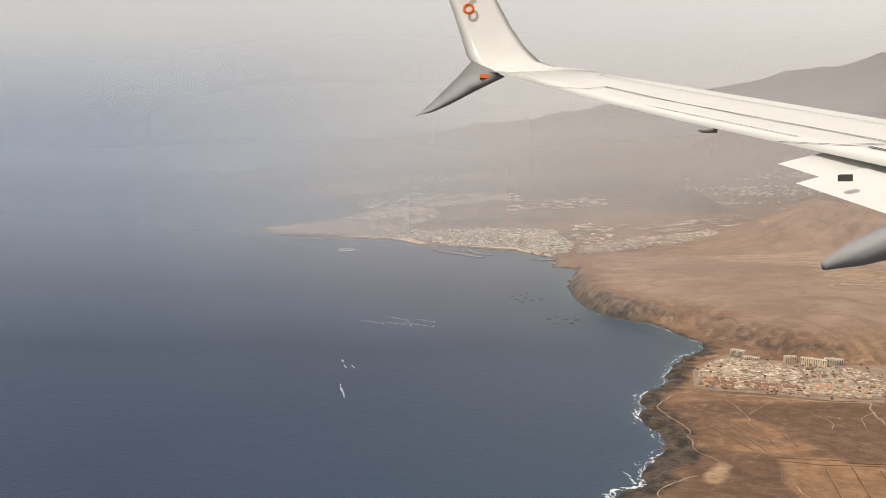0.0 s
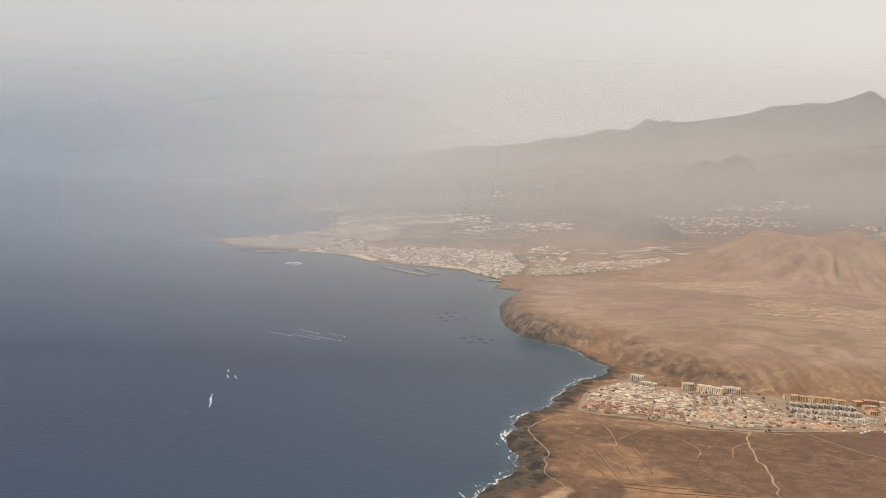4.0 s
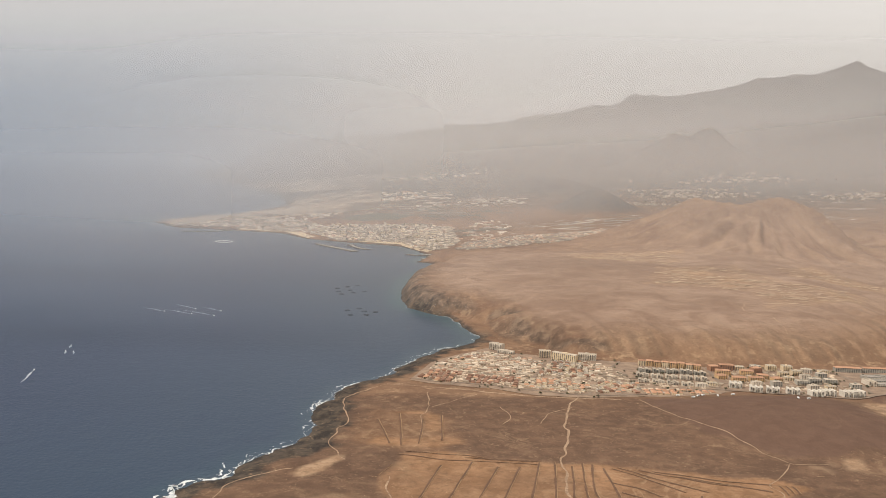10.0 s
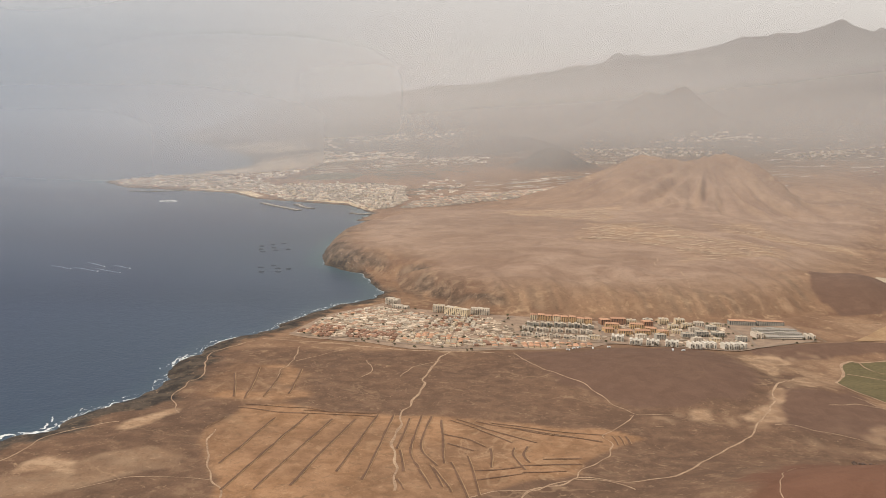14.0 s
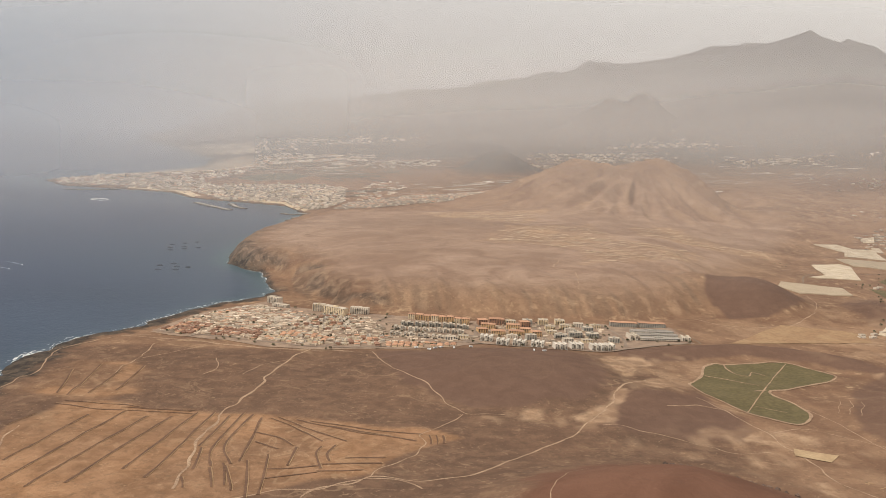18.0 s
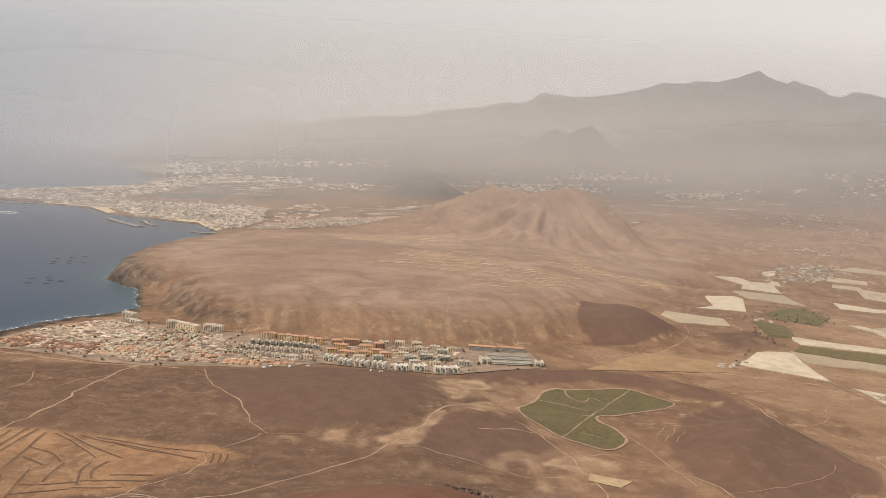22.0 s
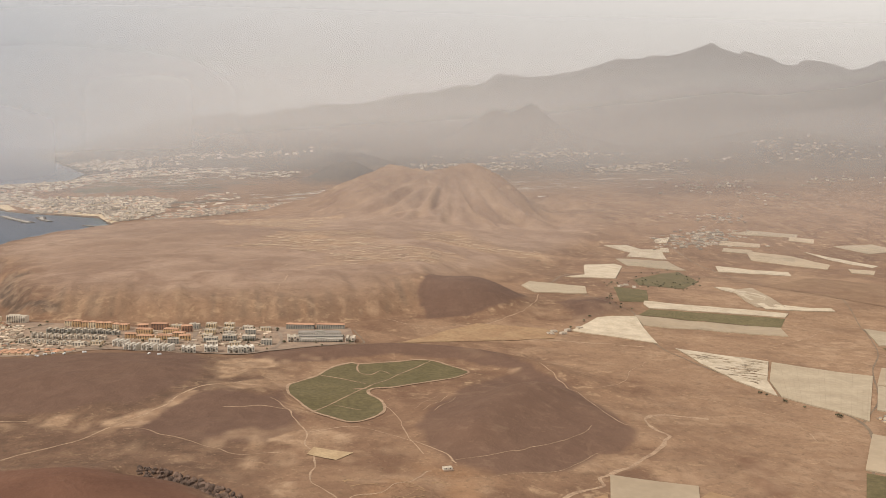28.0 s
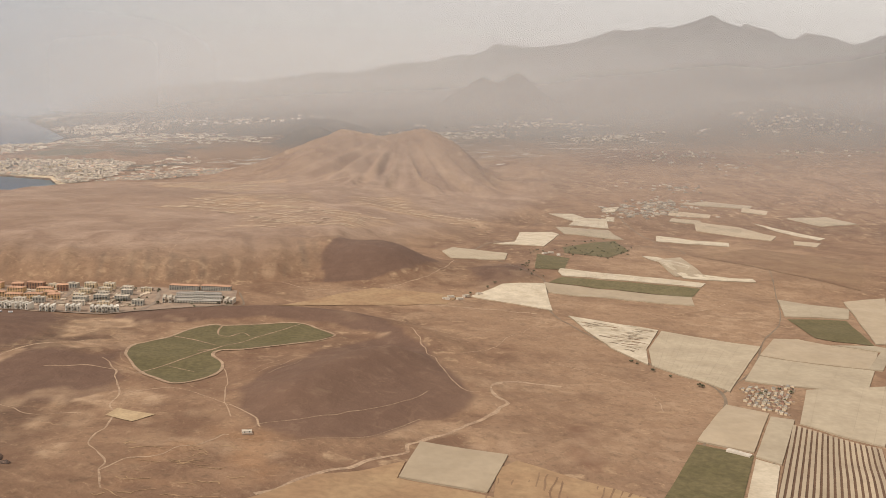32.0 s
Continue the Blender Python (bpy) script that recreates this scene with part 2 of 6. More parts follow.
def water_material():
    m = bpy.data.materials.new("open sea")
    m.use_nodes = True
    t = m.node_tree
    p = t.nodes["Principled BSDF"]
    p.inputs["IOR"].default_value = 1.33
    p.inputs["Roughness"].default_value = 0.32
    p.inputs["Specular IOR Level"].default_value = 0.28
    g = t.nodes.new("ShaderNodeNewGeometry")
    pos = g.outputs["Position"]
    swell = noise_node(t, pos, 150, 4, 0.55, 0.6)
    shallow = attribute_node(t, "shallow")
    deep = mix_node(t, range_node(t, swell, 0.3, 0.7), (0.0225, 0.0375, 0.076), (0.028, 0.046, 0.089))
    t.links.new(mix_node(t, shallow, deep, (0.055, 0.108, 0.118)), p.inputs["Base Color"])
    b = t.nodes.new("ShaderNodeBump")
    b.inputs["Strength"].default_value, b.inputs["Distance"].default_value = 0.5, 0.25
    t.links.new(math_node(t, "ADD", noise_node(t, pos, 1.6, 3), noise_node(t, pos, 7, 3)), b.inputs["Height"])
    t.links.new(b.outputs[0], p.inputs["Normal"])
    return m


def haze_material():
    """Distance haze painted on thin sheets: a pale tint that scatters sunlight, fading out towards foot and top."""
    m = bpy.data.materials.new("tinted haze sheet")
    m.use_nodes = True
    t = m.node_tree
    for n in list(t.nodes):
        t.nodes.remove(n)
    o = t.nodes.new("ShaderNodeOutputMaterial")
    clear = t.nodes.new("ShaderNodeBsdfTransparent")
    front, through_it = t.nodes.new("ShaderNodeBsdfDiffuse"), t.nodes.new("ShaderNodeBsdfTranslucent")
    g = t.nodes.new("ShaderNodeNewGeometry")
    s = t.nodes.new("ShaderNodeSeparateXYZ")
    t.links.new(g.outputs["Position"], s.inputs[0])
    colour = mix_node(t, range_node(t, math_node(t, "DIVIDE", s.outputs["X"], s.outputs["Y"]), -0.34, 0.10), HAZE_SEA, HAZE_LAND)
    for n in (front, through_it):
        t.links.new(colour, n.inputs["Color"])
    half = t.nodes.new("ShaderNodeAddShader")
    t.links.new(front.outputs[0], half.inputs[0])
    t.links.new(through_it.outputs[0], half.inputs[1])
    mix = t.nodes.new("ShaderNodeMixShader")
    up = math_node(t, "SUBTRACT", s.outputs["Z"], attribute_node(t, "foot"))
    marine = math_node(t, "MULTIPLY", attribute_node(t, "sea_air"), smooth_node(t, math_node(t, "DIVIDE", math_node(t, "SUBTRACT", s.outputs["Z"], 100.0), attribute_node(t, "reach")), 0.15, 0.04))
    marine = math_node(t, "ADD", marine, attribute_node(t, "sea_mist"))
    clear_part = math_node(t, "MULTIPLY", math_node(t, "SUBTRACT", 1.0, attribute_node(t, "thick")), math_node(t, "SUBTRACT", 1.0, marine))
    # opacity grows above the foot, so ground farther behind the sheet looks paler
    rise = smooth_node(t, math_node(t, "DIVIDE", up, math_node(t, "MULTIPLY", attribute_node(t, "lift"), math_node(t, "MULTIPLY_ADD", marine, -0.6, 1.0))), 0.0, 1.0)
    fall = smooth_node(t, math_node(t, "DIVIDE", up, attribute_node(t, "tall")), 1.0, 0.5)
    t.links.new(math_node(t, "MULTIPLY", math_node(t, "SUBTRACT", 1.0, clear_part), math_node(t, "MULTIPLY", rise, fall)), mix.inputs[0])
    t.links.new(clear.outputs[0], mix.inputs[1])
    t.links.new(half.outputs[0], mix.inputs[2])
    t.links.new(mix.outputs[0], o.inputs[0])
    return m


# tints that stand in for aerial haze: bluish to the west, pale inland
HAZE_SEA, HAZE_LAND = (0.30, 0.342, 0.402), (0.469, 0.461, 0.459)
EARTH, WATER, HAZE_SHEET = earth_material(), water_material(), haze_material()


# ---- the lie of the land ----
COAST = [(40, -300), (22, -160), (33, -95), (20, -40), (38, 12), (29, 60), (47, 104), (42, 150), (57, 253), (62, 266), (72, 280), (78, 294), (90, 310), (94, 335), (91, 346), (94, 364), (102, 386),
         (112, 400), (121, 413), (131, 438), (146, 466), (163, 484), (167, 504), (158, 536), (152, 563), (141, 574), (127, 594), (123, 628),
         (123, 664), (128, 728), (144, 790), (160, 835), (136, 850), (150, 915), (118, 995), (62, 1019), (10, 1043), (-28, 1107), (-90, 1125),
         (-170, 1140), (-222, 1222), (-200, 1300), (-140, 1440), (-105, 1700), (-165, 2060), (-280, 2380), (-400, 2700),
         (-640, 3330), (-850, 4000), (-900, 4800)]
MASSIF = [(174, 505), (182, 481), (215, 449), (260, 441), (300, 442), (345, 443), (385, 455), (405, 478), (455, 545), (500, 610),
          (560, 690), (620, 780), (640, 880), (620, 960), (540, 1010), (430, 1000), (320, 950), (230, 915), (165, 880),
          (146, 790), (127, 725), (122, 664), (122, 628), (127, 592), (141, 572), (158, 566), (172, 534)]
RIDGE_AZIMUTH = [-40, -12, -1.9, 1.7, 4, 6.2, 8.3, 10, 11.1, 13, 15.7, 17, 18.4, 19.3, 20.3, 21.2, 23.5, 25, 26.5, 27.6, 28.5, 29.4, 31.2, 34.7, 35.5, 40, 60]
RIDGE_RISE = [0.2, 0.5, 1.5, 2.1, 2.45, 2.7, 3.05, 3.5, 3.65, 4.0, 4.5, 4.65, 4.75, 4.78, 5.4, 5.6, 5.6, 6.0, 6.35, 5.95, 5.55, 5.32, 5.25, 4.85, 5.12, 5.0, 4.0]


def smooth(a, b, v):
    """0 at a, 1 at b."""
    u = np.clip((v - a) / (b - a), 0, 1)
    return u * u * (3 - 2 * u)


def line_distance(x, y, line, closed=False):
    best = np.full(np.shape(x), 1e9)
    ends = line[1:] + ([line[0]] if closed else [])
    for (ax, ay), (bx, by) in zip(line, ends):
        dx, dy = bx - ax, by - ay
        u = np.clip(((x - ax) * dx + (y - ay) * dy) / (dx * dx + dy * dy), 0, 1)
        best = np.minimum(best, np.hypot(x - ax - u * dx, y - ay - u * dy))
    return best


def inside(x, y, ring):
    odd = np.zeros(np.shape(x), bool)
    for (ax, ay), (bx, by) in zip(ring, ring[1:] + ring[:1]):
        if ay == by:
            continue
        odd ^= ((ay > y) != (by > y)) & (x < (bx - ax) * (y - ay) / (by - ay) + ax)
    return odd


def grain(x, y, size, seed):
    """Smooth value noise, -1 to 1."""
    u, v = x / size + seed * 17.3, y / size + seed * 9.1
    i, j = np.floor(u), np.floor(v)
    fu, fv = u - i, v - j
    fu, fv = fu * fu * (3 - 2 * fu), fv * fv * (3 - 2 * fv)

    def at(a, b):
        s = np.sin(a * 127.1 + b * 311.7 + seed * 74.7) * 43758.5453
        return (s - np.floor(s)) * 2 - 1
    return (at(i, j) * (1 - fu) + at(i + 1, j) * fu) * (1 - fv) + (at(i, j + 1) * (1 - fu) + at(i + 1, j + 1) * fu) * fv


def hump(x, y, cx, cy, rise, rx, ry=None, turn=0.0, power=2.0):
    c, s = math.cos(radians(turn)), math.sin(radians(turn))
    u, v = (x - cx) * c + (y - cy) * s, (y - cy) * c - (x - cx) * s
    return rise * np.exp(-(np.hypot(u / rx, v / (ry or rx)) ** power))


def coast_distance(x, y):
    """Metres from the shore, inland positive."""
    rough = 2.3 * grain(x, y, 9, 3) + 1.3 * grain(x, y, 3.5, 4)
    d = line_distance(x, y, COAST)
    return np.where(inside(x, y, COAST + [(6000, 4800), (6000, -300)]), d, -d) + rough


def massif_depth(x, y):
    d = line_distance(x, y, MASSIF, True)
    return np.where(inside(x, y, MASSIF), d, 0.0)


def height(x, y):
    x, y = np.asarray(x, float), np.asarray(y, float)
    sd = coast_distance(x, y)
    land = np.clip(sd, 0, None)
    h = np.where(sd < 0, np.maximum(sd * 0.2, -5), 1.4 * (1 - np.exp(-land / 3)))
    north = smooth(640, 980, y)
    on = smooth(2, 14, sd)
    dm = massif_depth(x, y)
    plain = 0.012 * np.minimum(land, 330) - 0.03 * np.clip(x - 300, 0, 250) * smooth(520, 400, y)
    rise = (0.1 * np.minimum(land, 300) + 0.06 * np.clip(land - 300, 0, None)) * (1 - 0.7 * smooth(0, 80, dm))
    h = h + plain * (1 - north) + north * rise
    # the tableland with its steep, gullied front
    gully = 1 + (0.14 * grain(x, y, 14, 5) + 0.16 * grain(x + 0.15 * y, y * 0.15, 6.5, 16)) * smooth(0, 8, dm) * smooth(70, 20, dm) * (0.35 + 0.65 * smooth(190, 250, x))
    brow = 13 + 75 * smooth(395, 480, x) - 7.5 * smooth(45, 18, sd) * smooth(520, 545, y) * smooth(800, 700, y)
    h = h + (8.8 * (1 - np.exp(-(dm / brow) ** 1.5)) * gully + 9.2 * (1 - np.exp(-dm / 95))) * (1 - 0.6 * smooth(780, 920, y) * smooth(430, 330, x))
    # the ravine and its scarps behind the cove
    h = h - 4.5 * np.exp(-(line_distance(x, y, [(176, 512), (187, 500), (194, 484), (206, 468)]) / 6) ** 2) - 2.5 * np.exp(-(line_distance(x, y, [(172, 540), (183, 534), (196, 531)]) / 4.5) ** 2)
    h = h + hump(x, y, 512, 872, 27, 42, 54, 0, 2.8) + hump(x, y, 432, 895, 35, 76, 74, 0, 2.4) + hump(x, y, 440, 850, 6, 120, 90) + hump(x, y, 350, 905, 7, 50, 50)
    h = h + hump(x, y, 560, 900, 6, 60, 70)
    r2, turn2 = np.hypot((x - 475) / 1.3, y - 872), np.arctan2(y - 872, x - 475)
    h = h + 7.0 * grain(turn2 * 30, r2 * 0.12, 4.2, 14) * np.exp(-((r2 - 62) / 36) ** 2) + 3.2 * grain(turn2 * 70, r2 * 0.16, 4.2, 15) * np.exp(-((r2 - 66) / 40) ** 2) + 1.1 * grain(x, y, 9, 18) * np.exp(-(r2 / 95) ** 4)
    # cinder hills
    h = h + hump(x, y, 432, 497, 14, 29, 30, 20, 2.6)
    spine = line_distance(x, y, [(400, 276), (407, 289), (418, 306), (429, 319)])
    h = h + 4.6 * np.exp(-(spine / 11) ** 2) + hump(x, y, 420, 296, 3.2, 34, 30, 45, 2.6)
    arc = np.abs(np.hypot((x - 385) / 1.18, y - 335) - 53)
    h = h + 3.2 * np.exp(-(arc / 10) ** 2) * smooth(335, 375, y + 0.4 * (x - 385))
    h = h + hump(x, y, 275, 340, 5.0, 40, 34, 0, 2.6) + hump(x, y, 325, 312, 2.5, 22, 16)
    h = h + hump(x, y, 292, 205, 14, 42, 30, 0, 2.4) - 4.0 * np.exp(-(line_distance(x, y, [(305, 248), (314, 245), (322, 238), (332, 227)]) / 3.6) ** 2)
    h = h - hump(x, y, 441, 240, 3.5, 30, 24, 0, 3.5)
    h = h + hump(x, y, 503, 484, 3.0, 17, 20)
    # far hills
    h = h + hump(x, y, 386, 1232, 31, 46, 50) + hump(x, y, 767, 1005, 9, 85, 60, 0, 2.6) + (hump(x, y, 820, 2200, 80, 240, 170, 0, 1.7) + hump(x, y, 830, 2200, 40, 120, 110, 0, 4)) * (1 + 0.16 * grain(x, y, 55, 17)) + hump(x, y, 385, 1750, 30, 95, 70, 0, 3)
    h = h + hump(x, y, 1150, 1500, 60, 200, 180) + hump(x, y, 82, 1188, 8, 44, 30)
    r, az = np.hypot(x - 200, y - 15), np.degrees(np.arctan2(x - 200, y - 15))
    crest = 95 + 4900 * np.tan(np.radians(np.interp(az, RIDGE_AZIMUTH, RIDGE_RISE)))
    crest = crest * (1 + 0.012 * grain(x, y, 90, 8))
    spur = 1 + 0.12 * grain(az * 60, r * 0.25, 70, 9)
    far = smooth(2300, 4900, r) * smooth(0, 500, sd)
    h = h * (1 - far) + crest * spur ** (1 - smooth(4400, 4880, r)) * far * (1 - smooth(4920, 5400, r) * 0.7)
    h = np.where(sd > 3, np.maximum(h, 0.8), h)
    # unevenness
    h = h + on * (0.5 * grain(x, y, 22, 1) + 0.25 * grain(x, y, 8, 2) + 2.0 * grain(x, y, 60, 6) * smooth(700, 1200, y))
    h = h + on * smooth(10, 60, dm) * (1.2 * grain(x, y, 45, 7) + 0.5 * grain(x, y, 15, 12))
    return h


def ground_z(x, y):
    return float(height(np.array([x]), np.array([y]))[0])


# ---- ground, sea and air ----
def grid_object(name, xs, ys, z, mat, keep=None, layers=()):
    """One sheet over the lines xs and ys; layers: (attribute, values at the points)."""
    nx, ny = len(xs), len(ys)
    gx, gy = np.meshgrid(xs, ys)
    zz = z(gx, gy)
    co = np.stack([gx, gy, zz], -1).reshape(-1, 3)
    i = np.arange(nx * ny).reshape(ny, nx)
    quads = np.stack([i[:-1, :-1], i[:-1, 1:], i[1:, 1:], i[1:, :-1]], -1).reshape(-1, 4)
    if keep is not None:
        k = keep(gx, gy).reshape(-1)
        quads = quads[k[quads].any(1)]
        used = np.unique(quads)
        back_to = np.full(nx * ny, -1)
        back_to[used] = np.arange(len(used))
        co, quads = co[used], back_to[quads]
    me = bpy.data.meshes.new(name)
    me.vertices.add(len(co))
    me.vertices.foreach_set("co", co.ravel())
    me.loops.add(quads.size)
    me.loops.foreach_set("vertex_index", quads.ravel().astype(np.int32))
    me.polygons.add(len(quads))
    me.polygons.foreach_set("loop_start", np.arange(0, quads.size, 4, dtype=np.int32))
    me.polygons.foreach_set("use_smooth", np.ones(len(quads), bool))
    me.update(calc_edges=True)
    me.materials.append(mat)
    for label, fn in layers:
        at = me.attributes.new(label, "FLOAT", "POINT")
        at.data.foreach_set("value", np.clip(fn(co[:, 0], co[:, 1], co[:, 2]), 0, 1).astype(np.float32))
    return new(name, me)


def spaced(*spans):
    """Grid lines: (start, end, step) after one another."""
    v = []
    for a0, b0, s0 in spans:
        v.extend(np.arange(a0, b0, s0))
    return np.array(v + [spans[-1][1]])


def soft_ring(x, y, ring, blur):
    d = line_distance(x, y, ring, True)
    d = np.where(inside(x, y, ring), d, -d) + blur * 0.6 * grain(x, y, 12, 21) + blur * 0.4 * grain(x, y, 5, 22)
    return smooth(-blur * 0.5, blur * 0.5, d)


DARK_HILL = [(225, 369), (255, 364), (300, 375), (310, 360), (311, 336), (307, 320), (296, 305), (278, 299), (254, 297), (243, 310), (236, 322), (229, 343)]
DARK_MOUND = [(403, 488), (406, 455), (428, 456), (452, 474), (470, 504), (466, 528), (445, 536), (418, 528)]
CRATER_HILL = [(383, 285), (392, 308), (403, 326), (416, 347), (435, 358), (440, 340), (443, 312), (452, 284), (442, 263), (434, 264), (421, 253), (400, 247), (389, 255), (383, 269)]
# scraped and washed-out pale ground round the crater
SCARS = [
    [(340, 229), (345, 226), (348, 232), (345, 238), (341, 232)],
    [(338, 273), (344, 271), (349, 265), (352, 272), (360, 268), (363, 277), (352, 284), (342, 280)],
    [(347, 265), (353, 262), (360, 254), (363, 257), (359, 264)],
    [(331, 252), (335, 249), (337, 260), (336, 278), (333, 276), (333, 263)],
    [(321, 329), (327, 321), (335, 329), (331, 336)],
    [(285, 290), (291, 285), (300, 283), (305, 300), (312, 312), (310, 315), (302, 300), (294, 293)],
    [(270, 287), (276, 286), (280, 287), (278, 294), (273, 295)],
    [(319, 328), (326, 318), (335, 326), (332, 337)],
    [(314, 360), (317, 333), (322, 337), (328, 353), (336, 359), (333, 370), (319, 369)],
]
CRATER_RIM = [(325, 392), (346, 387), (372, 392), (401, 401), (422, 395), (434, 366), (444, 331), (447, 304), (452, 284), (444, 296), (433, 338), (426, 358), (410, 373), (384, 379), (354, 369), (327, 360)]
SMALL_DARK = [(295, 284), (308, 308), (319, 314), (333, 312), (340, 326), (346, 292), (343, 275), (319, 271), (304, 278)]
DARK_PLOT = [(484, 493), (524, 518), (512, 471), (484, 450)]
RAVINE = [(305, 249), (313, 250), (319, 243), (326, 238), (337, 225), (331, 223), (321, 232), (316, 232), (308, 241)]


TERRACE_PLOTS = ([(250, 775), (308, 730), (336, 707), (372, 789), (313, 802)], [(293, 614), (324, 687), (392, 716), (408, 640), (453, 634), (428, 571), (345, 532), (356, 587)],
                 [(419, 711), (468, 734), (488, 684), (538, 683), (519, 657), (469, 665), (423, 676)])


def cinder_at(x, y, z):
    v = soft_ring(x, y, DARK_HILL, 4)
    v = np.maximum(v, 0.88 * soft_ring(x, y, CRATER_HILL, 3))
    for ring, blur in ((DARK_MOUND, 2), (CRATER_RIM, 3), (SMALL_DARK, 5), (DARK_PLOT, 6), (RAVINE, 2)):
        v = np.maximum(v, soft_ring(x, y, ring, blur))
    far_hills = hump(x, y, 392, 1225, 1, 62, 70, 0, 5) + hump(x, y, 385, 1750, 1, 110, 90, 0, 5) + hump(x, y, 40, 1215, 1, 60, 22, 10, 4) + hump(x, y, 775, 990, 0.9, 105, 75, 0, 5)
    return np.maximum(v * 0.95, 0.85 * far_hills) + 0.5 * smooth(1050, 1500, y) * smooth(0.1, 0.6, grain(x, y, 160, 31))


def plateau_at(x, y, z):
    return smooth(6, 40, massif_depth(x, y)) * (0.2 + 0.75 * smooth(880, 740, y))


def rock_at(x, y, z):
    dm = massif_depth(x, y)
    front = smooth(0, 4, dm) * smooth(30, 12, dm) * smooth(0.0, 0.8, grain(x + 0.15 * y, y * 0.16, 4.5, 41) + 0.4 * grain(x, y, 16, 42)) * smooth(900, 700, y)
    cliff = smooth(22, 4, coast_distance(x, y) + 5 * grain(x, y, 10, 43)) * smooth(535, 560, y) * smooth(800, 720, y) * smooth(0, 4, dm)
    scarps = np.maximum(soft_ring(x, y, [(174, 540), (180, 532), (192, 528), (197, 532), (184, 540)], 3), soft_ring(x, y, [(184, 508), (191, 488), (206, 465), (230, 452), (230, 458), (210, 472), (198, 492), (190, 510)], 4))
    ribs = smooth(0.1, 0.7, grain(x + 0.12 * y, y * 0.1, 3.6, 44)) * smooth(1, 6, dm) * smooth(34, 20, dm + 6 * grain(x, y, 9, 45)) * smooth(600, 520, y) * 0.55
    return np.maximum.reduce([ribs, front * np.where(x < 210, 0.55, 0.3) * smooth(430, 390, x), cliff, 0.85 * scarps])


def pale_at(x, y, z):
    terraces = np.maximum.reduce([soft_ring(x, y, ring, 9) for ring in TERRACE_PLOTS]) * (0.62 + 0.4 * grain(x, y * 0.5, 14, 50))
    streaks = smooth(0.15, 0.6, grain(x + 2 * y, y * 3.2, 40, 52)) * soft_ring(x, y, [(455, 250), (520, 240), (515, 330), (480, 440), (440, 430), (470, 330)], 30)
    washed = soft_ring(x, y, [(330, 285), (300, 262), (345, 232), (400, 235), (385, 262), (360, 280)], 14) * smooth(0.0, 0.6, grain(x, y, 7, 53)) * 0.5
    r2, turn2 = np.hypot((x - 475) / 1.3, y - 872), np.arctan2(y - 872, x - 475)
    flank = smooth(0.0, 0.6, grain(turn2 * 60, r2 * 0.12, 4, 57)) * np.exp(-((r2 - 65) / 45) ** 2) * 0.4
    washed = np.maximum(washed, soft_ring(x, y, [(313, 361), (341, 368), (352, 353), (335, 327), (318, 316), (307, 309), (311, 337)], 9) * smooth(-0.3, 0.4, grain(x, y, 5, 59)) * 0.32)
    washed = np.maximum(washed, soft_ring(x, y, [(256, 296), (296, 292), (299, 284), (292, 277), (256, 285)], 8) * smooth(0.0, 0.5, grain(x, y, 4, 60)) * 0.5)
    sand = soft_ring(x, y, [(93, 276), (95, 284), (100, 291), (106, 298), (107, 290), (101, 280), (96, 274)], 1.6) + soft_ring(x, y, [(76, 242), (77, 249), (81, 253), (89, 249), (91, 242), (85, 245)], 2)
    sand = sand + 0.6 * soft_ring(x, y, [(67, 229), (70, 242), (77, 232), (79, 220), (68, 214)], 3) + 0.75 * soft_ring(x, y, [(270, 287), (272, 295), (280, 297), (279, 289)], 2)
    dune = soft_ring(x, y, [(88, 246), (96, 254), (106, 259), (117, 254), (117, 247), (105, 240), (97, 233), (80, 220), (72, 240), (80, 240)], 3) * (0.42 + 0.2 * grain(x, y, 6, 63))
    belt = soft_ring(x, y, [(308, 360), (326, 364), (332, 346), (340, 318), (350, 345), (367, 364), (351, 372), (331, 374)], 7) * smooth(-0.3, 0.5, grain(x, y, 4, 64)) * 0.5
    bare = soft_ring(x, y, [(420, 252), (434, 264), (446, 262), (448, 256), (434, 250)], 1.5) * 0.55 + 0.7 * soft_ring(x, y, [(426, 349), (427, 358), (432, 357), (432, 349)], 1.5)
    for scar in SCARS:
        bare = np.maximum(bare, soft_ring(x, y, scar, 2.0) * (0.75 + 0.4 * grain(x, y, 3, 71)))
    scrub = soft_ring(x, y, [(578, 409), (627, 428), (609, 385), (583, 357), (562, 368)], 3) * (0.6 + 0.35 * grain(x, y, 4, 65))
    apron = soft_ring(x, y, [(370, 418), (460, 408), (500, 400), (470, 450), (405, 446)], 14) * 0.45
    plain = soft_ring(x, y, [(440, 205), (520, 205), (640, 340), (760, 560), (700, 640), (560, 560), (500, 470), (430, 420), (475, 330)], 40) * (0.45 + 0.3 * grain(x, y, 18, 54))
    dm = massif_depth(x, y)
    brow = smooth(0, 6, dm) * smooth(60, 30, dm) * smooth(215, 260, x) * smooth(700, 600, y) * 0.5
    chutes = smooth(0.15, 0.7, grain(x + 0.12 * y, y * 0.12, 3.4, 46)) * smooth(1, 6, dm) * smooth(30, 18, dm + 5 * grain(x, y, 8, 47)) * smooth(215, 250, x) * smooth(600, 520, y) * 0.5
    pale = np.maximum.reduce([chutes, brow * 0.35, flank, plain, terraces, streaks * 0.6, washed, sand, apron, dune, belt, bare, scrub])
    return pale * (1 - np.maximum(soft_ring(x, y, DARK_MOUND, 3), 0.9 * soft_ring(x, y, CRATER_HILL, 3)))


